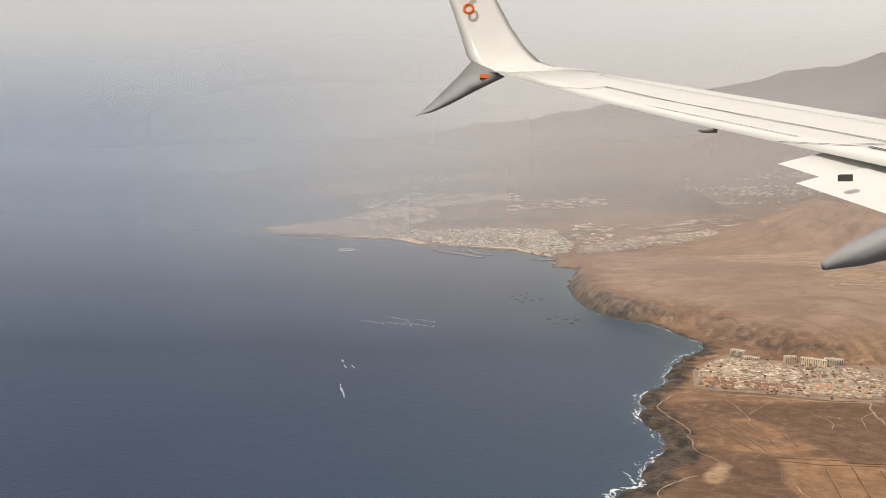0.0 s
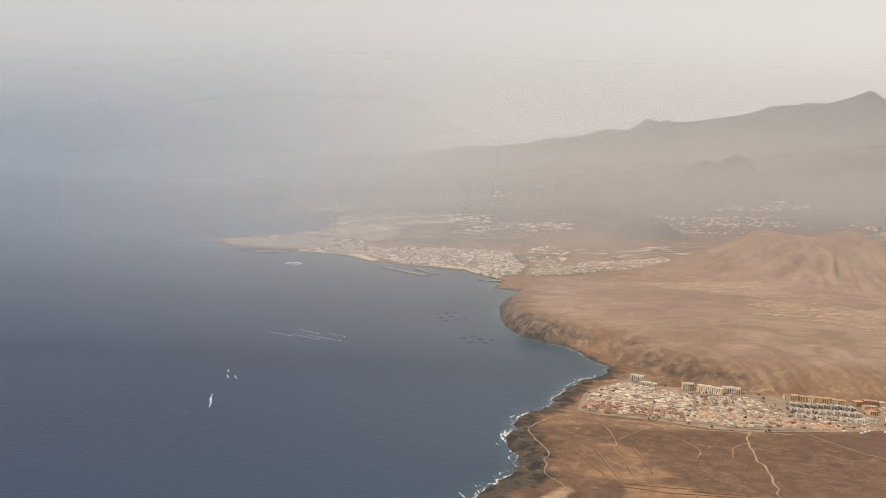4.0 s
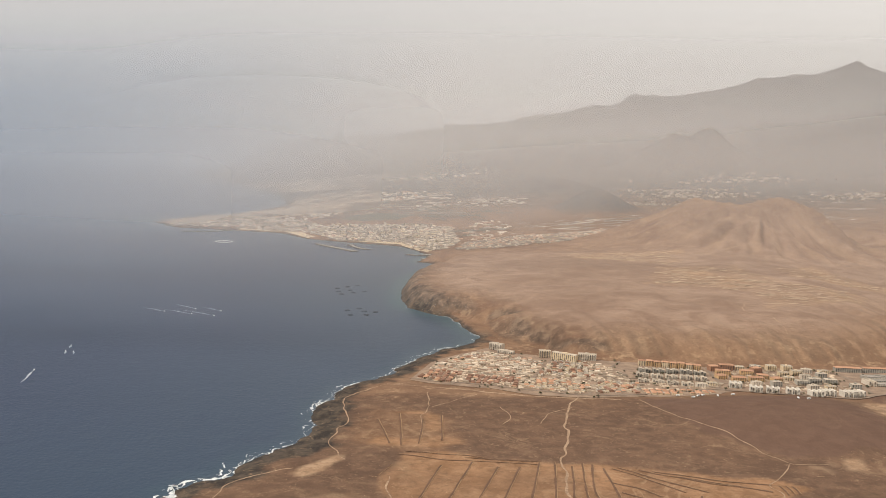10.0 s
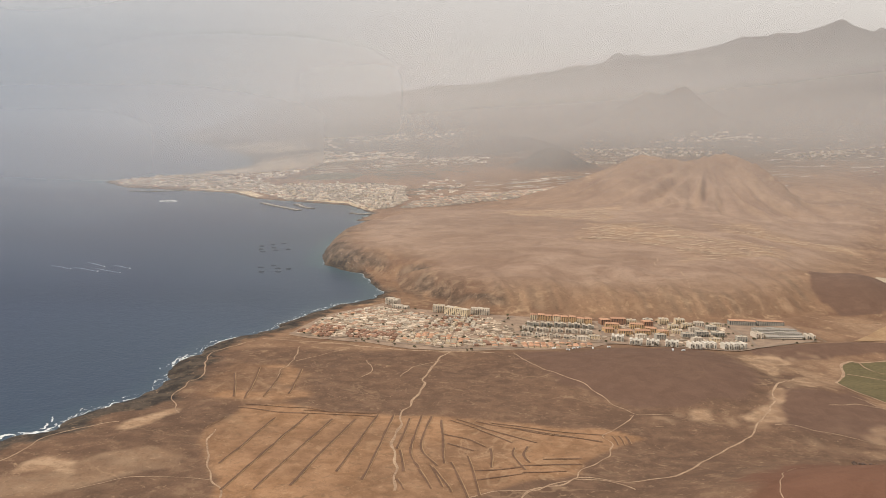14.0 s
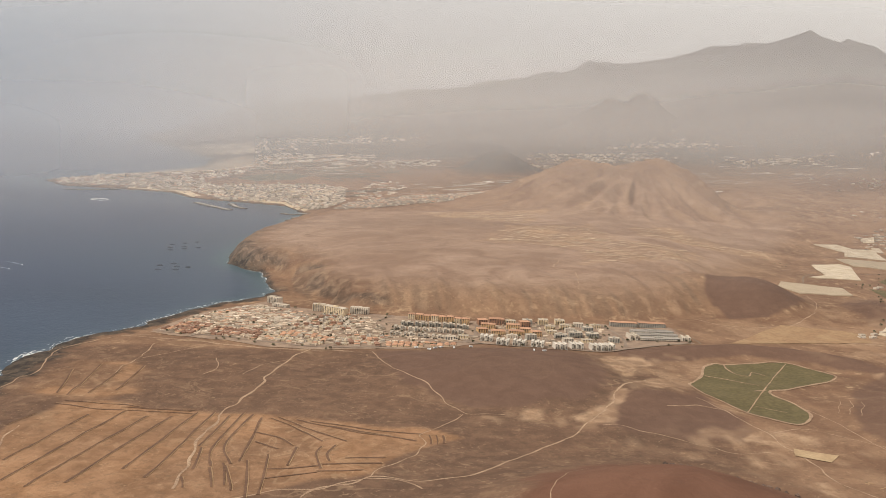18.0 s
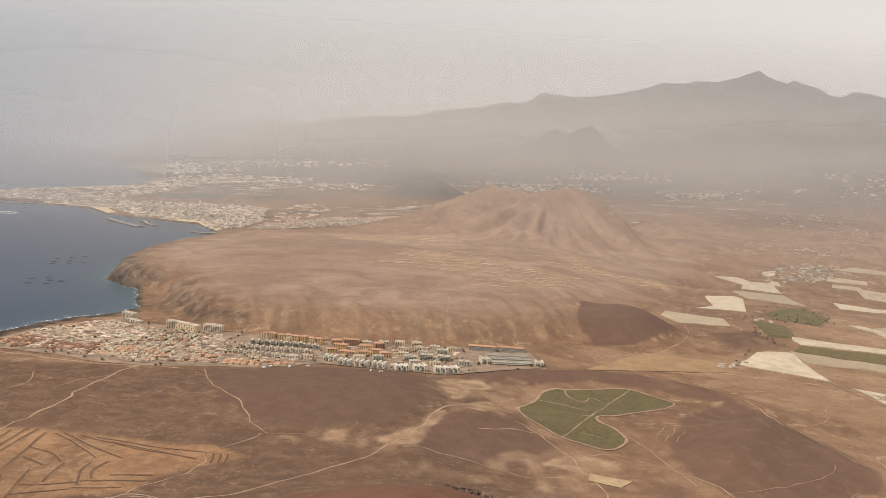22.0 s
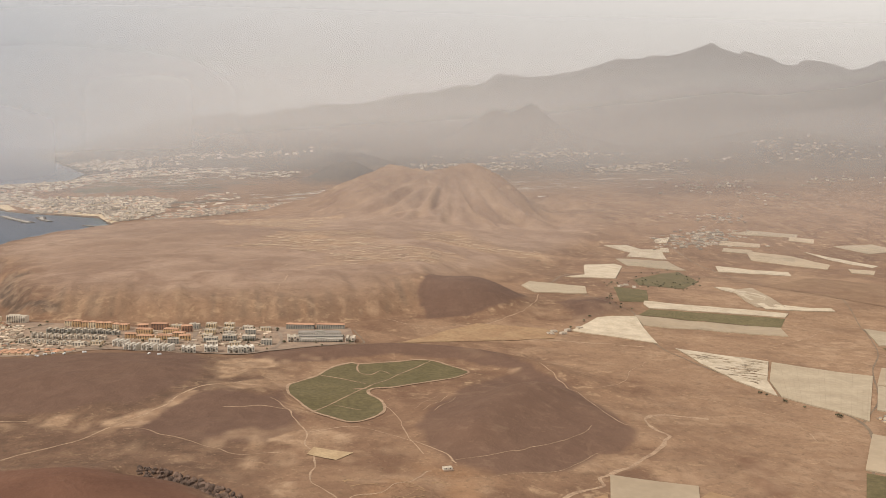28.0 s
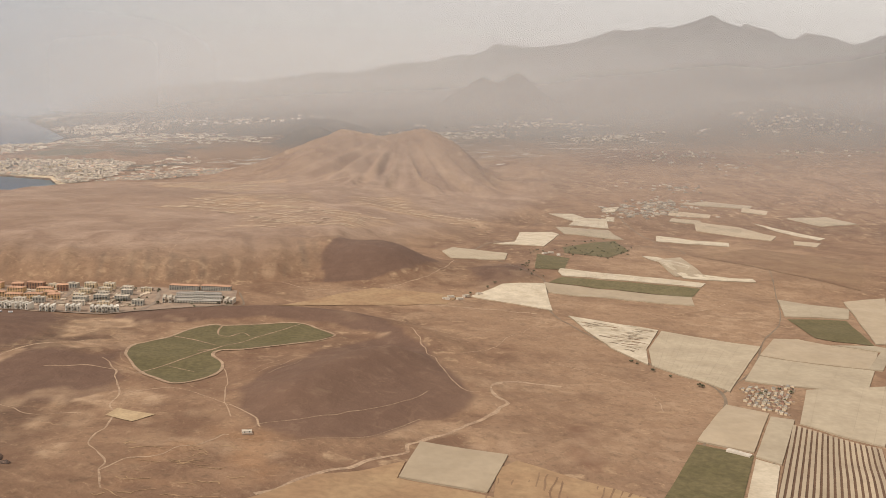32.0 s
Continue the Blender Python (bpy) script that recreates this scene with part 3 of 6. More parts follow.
def red_at(x, y, z):
    return soft_ring(x, y, [(255, 200), (268, 226), (290, 247), (302, 250), (312, 238), (322, 229), (332, 216), (335, 190), (330, 165), (250, 165)], 8) * 0.95 + 0.85 * (
        soft_ring(x, y, [(475, 265), (481, 261), (479, 245), (473, 251)], 3) + soft_ring(x, y, [(472, 247), (479, 240), (476, 226), (469, 232)], 3))


def ochre_at(x, y, z):
    v = soft_ring(x, y, [(117, 274), (127, 296), (138, 299), (164, 290), (191, 289), (217, 281), (239, 277), (249, 270), (229, 250), (225, 242), (209, 235), (193, 228), (187, 220), (170, 200), (136, 200), (131, 234), (124, 254)], 2.2)
    w = soft_ring(x, y, [(107, 309), (108, 332), (114, 347), (128, 344), (147, 337), (145, 308), (138, 300), (123, 303)], 6) * (0.35 + 0.6 * smooth(0.0, 0.5, grain(x, y, 9, 66)))
    u = soft_ring(x, y, [(362, 216), (362, 242), (374, 256), (383, 258), (397, 248), (395, 217)], 8) * smooth(-0.5, 0.4, grain(x, y, 8, 58)) * 0.8
    return np.maximum.reduce([u, v, w]) * (0.72 + 0.28 * grain(x, y, 14, 55))


def heath_at(x, y, z):
    plain = smooth(350, 320, x) * smooth(374, 366, y) * smooth(150, 190, y + 0.4 * (x - 200)) * (0.85 + 0.25 * grain(x, y, 25, 56))
    peak = 0.4 * np.exp(-(np.hypot((x - 465) / 130, (y - 880) / 95) ** 4)) * (1 + 0.5 * grain(x, y, 30, 67))
    return np.maximum(plain, peak)


def shore_at(x, y, z):
    sd = coast_distance(x, y)
    ravine = soft_ring(x, y, RAVINE, 2) * 0.8
    lava = smooth(11, 6, sd + 3.5 * grain(x, y, 7, 61) + 2 * grain(x, y, 2.6, 62) - 3 * smooth(250, 290, y) * smooth(380, 340, y))
    return ravine + lava * smooth(540, 470, y) + smooth(5, 1, sd) * smooth(470, 540, y)


land_x = spaced((-3400, -900, 250), (-900, -300, 40), (-300, 40, 8), (40, 60, 2.5), (60, 470, 1.7), (470, 620, 2.5), (620, 900, 6), (900, 1600, 30), (1600, 4700, 100))
land_y = spaced((-500, -140, 40), (-140, 140, 7), (140, 205, 2.5), (205, 420, 1.7), (420, 485, 1.7), (485, 700, 3.0), (700, 960, 4), (960, 1300, 8), (1300, 2400, 25), (2400, 4950, 50))
LIE = height(*np.meshgrid(land_x, land_y))


def drape(x, y):
    """The height of the ground's own facets."""
    x, y = np.asarray(x, float), np.asarray(y, float)
    i = np.clip(np.searchsorted(land_x, x) - 1, 0, len(land_x) - 2)
    j = np.clip(np.searchsorted(land_y, y) - 1, 0, len(land_y) - 2)
    u, v = (x - land_x[i]) / (land_x[i + 1] - land_x[i]), (y - land_y[j]) / (land_y[j + 1] - land_y[j])
    return (LIE[j, i] * (1 - u) + LIE[j, i + 1] * u) * (1 - v) + (LIE[j + 1, i] * (1 - u) + LIE[j + 1, i + 1] * u) * v


ground = grid_object("ground", land_x, land_y, height, EARTH, lambda x, y: coast_distance(x, y) > -40,
                     (("cinder", cinder_at), ("plateau", plateau_at), ("rock", rock_at), ("pale", pale_at), ("red", red_at), ("ochre", ochre_at), ("heath", heath_at), ("upland", lambda x, y, z: np.maximum(0.9 * smooth(1050, 1900, y + 0.4 * np.abs(x)), 0.95 * hump(x, y, 386, 1232, 1, 70, 75, 0, 6))), ("shore", shore_at)))
tagged(ground, "dry brown volcanic land with cinder hills, terraces and scrub", "ground", kind="structure")

sea_x = spaced((-4900, -1000, 300), (-1000, -100, 60), (-100, 260, 5), (260, 400, 60))
sea_y = spaced((-600, -140, 50), (-140, 200, 12), (200, 700, 5), (700, 1300, 12), (1300, 4900, 80))
sea = grid_object("sea", sea_x, sea_y, lambda x, y: x * 0, WATER, lambda x, y: coast_distance(x, y) < 12,
                  (("shallow", lambda x, y, z: np.maximum(smooth(-22, -1, coast_distance(x, y)) * (0.3 + 0.4 * smooth(400, 560, y)), 0.15 * smooth(-150, -8, coast_distance(x, y)))),))
tagged(sea, "calm blue ocean with a green tint along the shore", "sea", kind="structure")

# upright sheets added to imitate haze: distance, opacity, height of fade-in, top
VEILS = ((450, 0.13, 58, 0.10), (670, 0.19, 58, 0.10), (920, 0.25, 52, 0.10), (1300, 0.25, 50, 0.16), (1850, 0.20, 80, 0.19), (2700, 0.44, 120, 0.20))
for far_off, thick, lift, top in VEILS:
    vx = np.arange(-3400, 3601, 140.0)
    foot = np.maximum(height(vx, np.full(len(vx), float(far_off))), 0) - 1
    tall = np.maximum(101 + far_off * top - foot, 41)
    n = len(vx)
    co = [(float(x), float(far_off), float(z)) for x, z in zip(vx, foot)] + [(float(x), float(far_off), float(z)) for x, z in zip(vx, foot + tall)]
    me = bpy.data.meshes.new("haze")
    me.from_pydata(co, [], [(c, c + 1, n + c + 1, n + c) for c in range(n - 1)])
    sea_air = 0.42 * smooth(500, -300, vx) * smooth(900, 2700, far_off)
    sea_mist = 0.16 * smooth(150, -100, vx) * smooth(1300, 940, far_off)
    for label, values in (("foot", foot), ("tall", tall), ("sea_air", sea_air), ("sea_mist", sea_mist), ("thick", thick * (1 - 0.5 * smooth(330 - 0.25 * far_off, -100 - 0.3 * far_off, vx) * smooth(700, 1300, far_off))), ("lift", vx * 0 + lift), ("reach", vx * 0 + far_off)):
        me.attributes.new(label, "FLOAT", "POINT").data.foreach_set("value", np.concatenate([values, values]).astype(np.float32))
    me.materials.append(HAZE_SHEET)
    tagged(new("haze", me), "see-through upright sheet tinted as distance haze", "haze", "dust in the air", "structure")


# ---- helpers for things ----
def part(name, bm, mat, parent=None, label=""):
    me = bpy.data.meshes.new(name)
    bm.to_mesh(me)
    bm.free()
    me.materials.append(mat)
    ob = new(name, me)
    if parent:
        ob.parent = parent
    if label:
        ob["label"] = label
    return ob


def thing(name, label, category, group="", at=(0, 0, 0), turn=0.0):
    ob = new(name)
    ob.empty_display_size = 1
    ob.matrix_basis = pose(*at, 0, 0, turn)
    return tagged(ob, label, category, group)


def box(bm, x0, x1, y0, y1, z0, z1, taper=0.0):
    v = [bm.verts.new(c) for c in ((x0, y0, z0), (x1, y0, z0), (x1, y1, z0), (x0, y1, z0),
                                   (x0 + taper, y0 + taper, z1), (x1 - taper, y0 + taper, z1), (x1 - taper, y1 - taper, z1), (x0 + taper, y1 - taper, z1))]
    for f in ((3, 2, 1, 0), (4, 5, 6, 7), (0, 1, 5, 4), (1, 2, 6, 5), (2, 3, 7, 6), (3, 0, 4, 7)):
        bm.faces.new([v[k] for k in f])
    return v


def a_box(*size, taper=0.0):
    bm = bmesh.new()
    box(bm, *size, taper)
    return bm


def patch_mesh(ring, off, step=6.0):
    """A flat-lying sheet inside the ring, laid over the ground."""
    bm = bmesh.new()
    f = bm.faces.new([bm.verts.new((x, y, 0)) for x, y in ring])
    if f.normal.z < 0 or f.calc_area() == 0:
        f.normal_flip()
    f.normal_update()
    if f.normal.z < 0:
        f.normal_flip()
    xs, ys = [p[0] for p in ring], [p[1] for p in ring]
    for k, (lo, hi) in enumerate(((min(xs), max(xs)), (min(ys), max(ys)))):
        for c in np.arange(lo + step * 0.37, hi, step):
            co, no = [0, 0, 0], [0, 0, 0]
            co[k], no[k] = float(c), 1
            bmesh.ops.bisect_plane(bm, geom=bm.verts[:] + bm.edges[:] + bm.faces[:], plane_co=co, plane_no=no)
    pts = np.array([v.co[:2] for v in bm.verts])
    for v, z in zip(bm.verts, drape(pts[:, 0], pts[:, 1])):
        v.co.z = float(z) + off
    return bm


def resample(line, step):
    """A smooth line through the points, at even steps."""
    p = [np.array(q, float) for q in line]
    p = [2 * p[0] - p[1]] + p + [2 * p[-1] - p[-2]]
    dense = []
    for a0, b0, c0, d0 in zip(p, p[1:], p[2:], p[3:]):
        n = max(2, int(np.hypot(*(c0 - b0)) / step))
        for u in np.arange(n) / n:
            dense.append(0.5 * (2 * b0 + (c0 - a0) * u + (2 * a0 - 5 * b0 + 4 * c0 - d0) * u ** 2 + (3 * b0 - a0 - 3 * c0 + d0) * u ** 3))
    return np.array(dense + [p[-2]])


def ribbon(bm, line, width, off, step=2.5, wobble=0.0, seed=0, flat=None, taper=False, even=False):
    q = resample(line, step)
    if wobble:
        q = q + wobble * np.stack([grain(q[:, 0], q[:, 1], 6, seed + 70), grain(q[:, 0], q[:, 1], 6, seed + 90)], -1)
    d = np.gradient(q, axis=0)
    nrm = np.stack([-d[:, 1], d[:, 0]], -1) / np.maximum(np.hypot(d[:, 0], d[:, 1]), 1e-6)[:, None]
    w = width * (1 + (0.0 if even else 0.5) * grain(q[:, 0], q[:, 1], 4, seed + 40)) / 2
    if taper:
        w = w * np.sin(np.linspace(0.15, math.pi - 0.15, len(q)))
    sides = []
    for s in (1, 0, -1):
        e = q + s * nrm * w[:, None]
        z = (drape(e[:, 0], e[:, 1]) if flat is None else np.full(len(e), flat)) + off
        sides.append([bm.verts.new((float(a0), float(b0), float(c0))) for (a0, b0), c0 in zip(e, z)])
    for one, two in zip(sides, sides[1:]):
        for k in range(len(q) - 1):
            bm.faces.new((one[k], two[k], two[k + 1], one[k + 1]))


TRACK = material("pale beaten earth", (0.39, 0.27, 0.178), (0.29, 0.19, 0.124), 4, 0.95, 0.15, 0.25)
TARMAC = material("worn tarmac", (0.165, 0.12, 0.085), (0.215, 0.155, 0.105), 5, 0.9)
FURROW = material("dark ditch earth", (0.125, 0.07, 0.044), (0.165, 0.093, 0.058), 6, 0.95, 0.2)
FOAM = material("sea foam", (0.82, 0.82, 0.80), (0.60, 0.64, 0.66), 1.5, 0.8, 0.2)
PLASTIC = material("sun-bleached greenhouse plastic", (0.41, 0.315, 0.215), (0.355, 0.27, 0.18), 14, 0.6, 0.1, 0.06, 0.12)
BRIGHT = material("white greenhouse sheeting", (0.55, 0.455, 0.335), (0.42, 0.335, 0.235), 7, 0.55, 0.1, 0.1, 0.08)
NET = material("grey shade netting", (0.335, 0.265, 0.185), (0.38, 0.305, 0.215), 12, 0.8, 0.1, 0.08, 0.1)
CROP = material("irrigated green crop", (0.108, 0.086, 0.038), (0.128, 0.1, 0.047), 9, 0.9, 0.3, 0.2)
DRYCROP = material("yellowing crop", (0.155, 0.123, 0.062), (0.13, 0.105, 0.05), 9, 0.9, 0.3, 0.2)
BED = material("brown field soil", (0.235, 0.145, 0.085), (0.19, 0.11, 0.065), 10, 0.95, 0.25)
TILLED = material("ochre tilled soil", (0.33, 0.215, 0.12), (0.28, 0.17, 0.095), 12, 0.95, 0.2)
SAND_YARD = material("pale levelled earth", (0.43, 0.31, 0.185), (0.36, 0.25, 0.145), 4, 0.95, 0.1)
STONE = material("pale terrace stone", (0.56, 0.42, 0.29), (0.42, 0.30, 0.20), 5, 0.95, 0.2)
BASALT = material("dark harbour rock", (0.10, 0.09, 0.08), (0.17, 0.15, 0.13), 3, 0.95, 0.3)
CONCRETE = material("pale concrete", (0.45, 0.41, 0.36), (0.38, 0.34, 0.30), 4, 0.9, 0.05)

# ---- roads and tracks ----
PLAIN_TRACKS = (
    ("east", 1.2, [(326, 333), (312, 318), (305, 305), (299, 294), (290, 281), (282, 270), (272, 260), (264, 252), (254, 241), (244, 236), (234, 236), (225, 239), (218, 235), (209, 230), (208, 220)]),
    ("hill", 0.8, [(223, 367), (226, 354), (230, 342), (238, 328), (245, 312), (249, 299), (255, 291), (266, 292)]),
    ("wash", 0.9, [(184, 223), (192, 226), (200, 230), (211, 231), (220, 237), (226, 238), (233, 235), (237, 230)]),
    ("nook", 0.7, [(253, 291), (242, 276), (238, 271), (239, 265), (237, 256), (231, 249), (226, 246), (224, 240)]),
    ("b", 0.8, [(135, 374), (136, 357), (133, 341), (132, 317)]),
    ("b", 0.6, [(137, 352), (147, 363), (156, 373)]),
    ("b", 0.7, [(177, 333), (183, 347), (192, 356)]),
    ("b", 0.8, [(164, 354), (166, 340), (163, 333)]),
    ("main", 1.5, [(199, 370), (192, 356), (186, 330), (186, 322), (179, 298), (177, 287), (177, 279), (175, 267), (176, 252), (175, 232)]),
    ("red", 0.5, [(284, 235), (275, 229), (266, 212), (264, 201)]),
)
CRATER_TRACKS = (
    ("spur", 1.0, [(337, 311), (342, 302), (349, 281), (349, 271), (351, 262), (351, 241), (356, 231), (357, 224), (360, 215)]),
    ("hut", 0.9, [(357, 224), (361, 232), (369, 235), (372, 239), (377, 241), (381, 249), (383, 250)]),
    ("cross", 0.7, [(374, 314), (377, 296), (379, 278), (380, 268), (382, 262)]),
    ("cross", 0.8, [(380, 270), (387, 263), (391, 256)]),
    ("cross", 0.6, [(380, 270), (374, 277), (363, 285), (350, 280)]),
    ("south", 2.4, [(392, 214), (398, 218), (405, 226), (416, 234), (427, 240), (429, 247), (435, 251), (445, 259), (456, 270), (461, 279), (459, 290), (461, 297), (470, 302), (483, 298)]),
    ("foot", 0.4, [(389, 257), (406, 261), (425, 270), (433, 277), (438, 284)]),
    ("base", 0.3, [(385, 247), (400, 246), (421, 253), (434, 264)]),
    ("peak", 1.6, [(412, 790), (430, 800), (446, 812), (455, 832)]),
    ("peak", 1.6, [(446, 838), (458, 842), (452, 856), (462, 862)]),
    ("field", 0.9, [(560, 405), (575, 412), (592, 422), (606, 436)]),
    ("field", 0.6, [(545, 425), (552, 412), (560, 405), (566, 392)]),
    ("scrub", 0.5, [(486, 330), (494, 318), (505, 306), (512, 290), (508, 272)]),
    ("scrub", 0.5, [(455, 330), (470, 345), (480, 362), (492, 376)]),
    ("bench", 0.5, [(386, 300), (391, 308), (397, 318)]),
    ("bench", 0.4, [(389, 298), (394, 306), (400, 316)]),
    ("bench", 0.4, [(383, 302), (388, 311), (394, 321)]),
    ("crest", 0.8, [(440, 360), (444, 323), (449, 291), (455, 287)]),
)
VILLAGE_TRACKS = (
    ("fork", 0.7, [(296, 282), (302, 282), (313, 274), (320, 269), (330, 262), (342, 264)]),
    ("coast", 0.9, [(62, 222), (67, 234), (69, 246), (72, 256), (75, 268), (82, 275), (92, 280)]),
    ("coast", 1.0, [(107, 290), (102, 303), (100, 310), (102, 321), (105, 332), (104, 344), (101, 359), (106, 373), (116, 385), (130, 392)]),
    ("dip", 0.9, [(134, 214), (132, 230), (129, 237), (124, 254), (121, 269), (122, 276)]),
    ("dip", 0.6, [(129, 237), (118, 240), (106, 239), (96, 232)]),
    ("village", 1.6, [(118, 388), (140, 384), (165, 376), (190, 369), (215, 367)]),
    ("bare", 2.0, [(420, 425), (445, 418), (470, 412), (500, 402)]),
    ("mound", 1.0, [(385, 452), (402, 440), (430, 444), (452, 462), (470, 490), (480, 520)]),
    ("terrace", 1.0, [(330, 470), (334, 500), (326, 520), (335, 545)]),
    ("gully", 0.9, [(365, 305), (352, 300), (338, 303), (322, 300)]),
)
for _, wide, line in PLAIN_TRACKS + CRATER_TRACKS + VILLAGE_TRACKS:
    bm = bmesh.new()
    ribbon(bm, line, wide * 0.5, 0.05, 0.8, 0.9, len(line))
    tagged(part("dirt_track", bm, TRACK), "pale beaten-earth track across dry scrub", "track", kind="structure")
ROADS = ((0.9, [(497, 560), (514, 490), (521, 470), (508, 408), (513, 372), (523, 330), (536, 293), (520, 262), (500, 232), (484, 205)]),
         (0.6, [(537, 292), (560, 318), (586, 360), (612, 395), (640, 450), (690, 560)]), (0.7, [(545, 266), (530, 243), (516, 222), (505, 200)]),
         (1.1, [(497, 560), (520, 600), (560, 612), (620, 600), (640, 570), (640, 640), (650, 760)]), (1.0, [(368, 428), (372, 405), (368, 398)]))
for wide, line in ROADS:
    bm = bmesh.new()
    ribbon(bm, line, wide, 0.1, 1.5)
    tagged(part("road", bm, TARMAC), "narrow dark farm road between the plots", "road", kind="structure")

# ditches of the abandoned plots near the shore
LONG_DITCHES = [[(122, 287), (118, 276)], [(138, 286), (133, 268), (128, 249)], [(148, 288), (138, 254), (132, 231)], [(156, 284), (146, 252), (140, 232)], [(163, 285), (154, 254), (149, 234)], [(170, 290), (165, 267), (160, 244)], [(175, 290), (171, 263), (167, 238)], [(180, 287), (176, 261)], [(177, 260), (178, 244)], [(184, 290), (180, 260), (182, 246)], [(187, 289), (183, 263), (187, 247)], [(190, 286), (189, 253)], [(176, 239), (178, 232)]]
SIDE_DITCHES = [[(182, 245), (185, 232)], [(185, 248), (188, 233)], [(116, 336), (121, 307)], [(124, 343), (125, 305)], [(133, 336), (131, 307)], [(140, 341), (139, 310)], [(124, 297), (143, 290), (170, 288)], [(126, 300), (155, 292), (168, 290)], [(146, 292), (170, 291)]]
SHORT_DITCHES = [[(193, 286), (202, 276), (210, 265)], [(195, 287), (206, 275), (217, 265)], [(201, 284), (218, 274), (236, 267)], [(205, 283), (222, 276), (239, 272)], [(211, 278), (223, 273), (237, 266)], [(190, 273), (197, 269), (202, 262)], [(191, 265), (198, 259)], [(203, 261), (202, 247)], [(190, 280), (189, 249)], [(196, 255), (197, 228)], [(191, 250), (194, 226)], [(186, 246), (190, 230)], [(197, 244), (210, 247)], [(197, 238), (210, 242)], [(217, 252), (228, 253)], [(210, 248), (227, 249)], [(210, 243), (222, 244)], [(241, 271), (241, 264)], [(243, 271), (243, 264)], [(245, 271), (245, 265)], [(210, 261), (209, 255), (211, 245)], [(214, 262), (212, 256), (213, 250)]]
for lines, wide, label in ((LONG_DITCHES, 0.62, "straight dark ditch between abandoned plots"), (SIDE_DITCHES, 0.5, "shallow dark ditch in pale earth"), (SHORT_DITCHES, 0.55, "short dark ditch across ochre plots")):
    for k, line in enumerate(lines):
        if len(line) == 2:
            line = [line[0], ((line[0][0] + line[1][0]) / 2 + 0.2, (line[0][1] + line[1][1]) / 2), line[1]]
        bm, bank = bmesh.new(), bmesh.new()
        ribbon(bm, line, wide, 0.13, 1.0, 0.12, k)
        ditch = tagged(part("ditch", bm, FURROW), label, "ditch", "ditches of the old plots", "structure")
        ribbon(bank, [(x + 0.45, y + 0.3) for x, y in line], wide * 0.45, 0.08, 1.0, 0.12, k)
        part("bank", bank, TILLED, ditch)

# dry-stone terraces on the tableland
bm = bmesh.new()
rng = random.Random(4)
# (ring, spacing of the rows, length of a wall, how much of each row stands)
TERRACES = zip(TERRACE_PLOTS, (7.0, 7.0, 7.5), (6.0, 9.0, 8.0), (0.85, 0.8, 0.65))
for ring, gap, long, share in TERRACES:
    xs, ys = [p[0] for p in ring], [p[1] for p in ring]
    y0 = min(ys) - 20
    while y0 < max(ys) + 20:
        x0 = min(xs) + rng.uniform(0, long)
        while x0 < max(xs):
            w = long * rng.uniform(0.5, 1.8)
            bend = [y0 + 7 * math.sin(q / 31 + y0 / 60) + 2.5 * math.sin(q / 9 + y0 / 7) for q in (x0, x0 + w / 2, x0 + w)]
            if rng.random() < share and inside(np.array([x0, x0 + w]), np.array([bend[0], bend[2]]), ring).all():
                ribbon(bm, [(x0, bend[0]), (x0 + w / 2, bend[1]), (x0 + w, bend[2])], rng.uniform(0.7, 1.7), 0.3, 2, 3.0, int(y0) % 50)
            x0 += w + rng.uniform(0.5, 0.4 * long)
        y0 += gap * rng.uniform(0.7, 1.3)
tagged(part("terrace_wall", bm, STONE), "pale dry-stone terrace walls in rows", "terrace wall", kind="stuff")

# ---- surf ----
shore = resample([p for p in COAST if 100 < p[1] < 1240], 0.4)
d = np.gradient(shore, axis=0)
sea_side = np.stack([-d[:, 1], d[:, 0]], -1) / np.hypot(d[:, 0], d[:, 1])[:, None]
steps = np.arange(-7, 7.01, 0.25)
sx = shore[:, 0, None] + sea_side[:, 0, None] * steps
sy = shore[:, 1, None] + sea_side[:, 1, None] * steps
wet = coast_distance(sx, sy) < 0.0
edge = np.where(wet.any(1), steps[np.argmax(wet, 1)], 0)
along = np.arange(len(shore)) * 0.4
bm = bmesh.new()
for pass_no in range(6):
    rough_sea = np.interp(shore[:, 1], [100, 330, 400, 480, 505, 560, 640, 800, 1000], [1.0, 1.25, 0.85, 0.9, 0.6, 0.5, 0.5, 0.15, 0.14])
    nil = along * 0
    swell = 0.7 * grain(along, nil + pass_no * 50, 9, 81 + pass_no) + 0.6 * grain(along, nil, 3.0, 84 + pass_no) + 0.6 * grain(along, nil, 0.9, 95 + pass_no)
    gust = smooth(-0.45, 0.25, grain(along, nil, 14, 110))
    w = np.clip(swell * 1.3 + 0.1 - 0.1 * pass_no, 0, 1.5) * rough_sea * (0.25 + 0.75 * gust)
    start = edge + (pass_no * 0.62 + (0.5 + 0.3 * pass_no) * grain(along, nil, 4, 88 + pass_no) + 0.35 * grain(along, nil, 0.8, 101 + pass_no)) * rough_sea - 0.4
    one = shore + sea_side * start[:, None]
    two = shore + sea_side * (start + w)[:, None]
    for k in range(len(shore) - 1):
        if w[k] > 0.08 and w[k + 1] > 0.08:
            bm.faces.new([bm.verts.new((float(p[0]), float(p[1]), 0.08 + 0.02 * pass_no)) for p in (one[k], one[k + 1], two[k + 1], two[k])])
tagged(part("surf", bm, FOAM), "white surf breaking on the black rocks", "surf", kind="stuff")


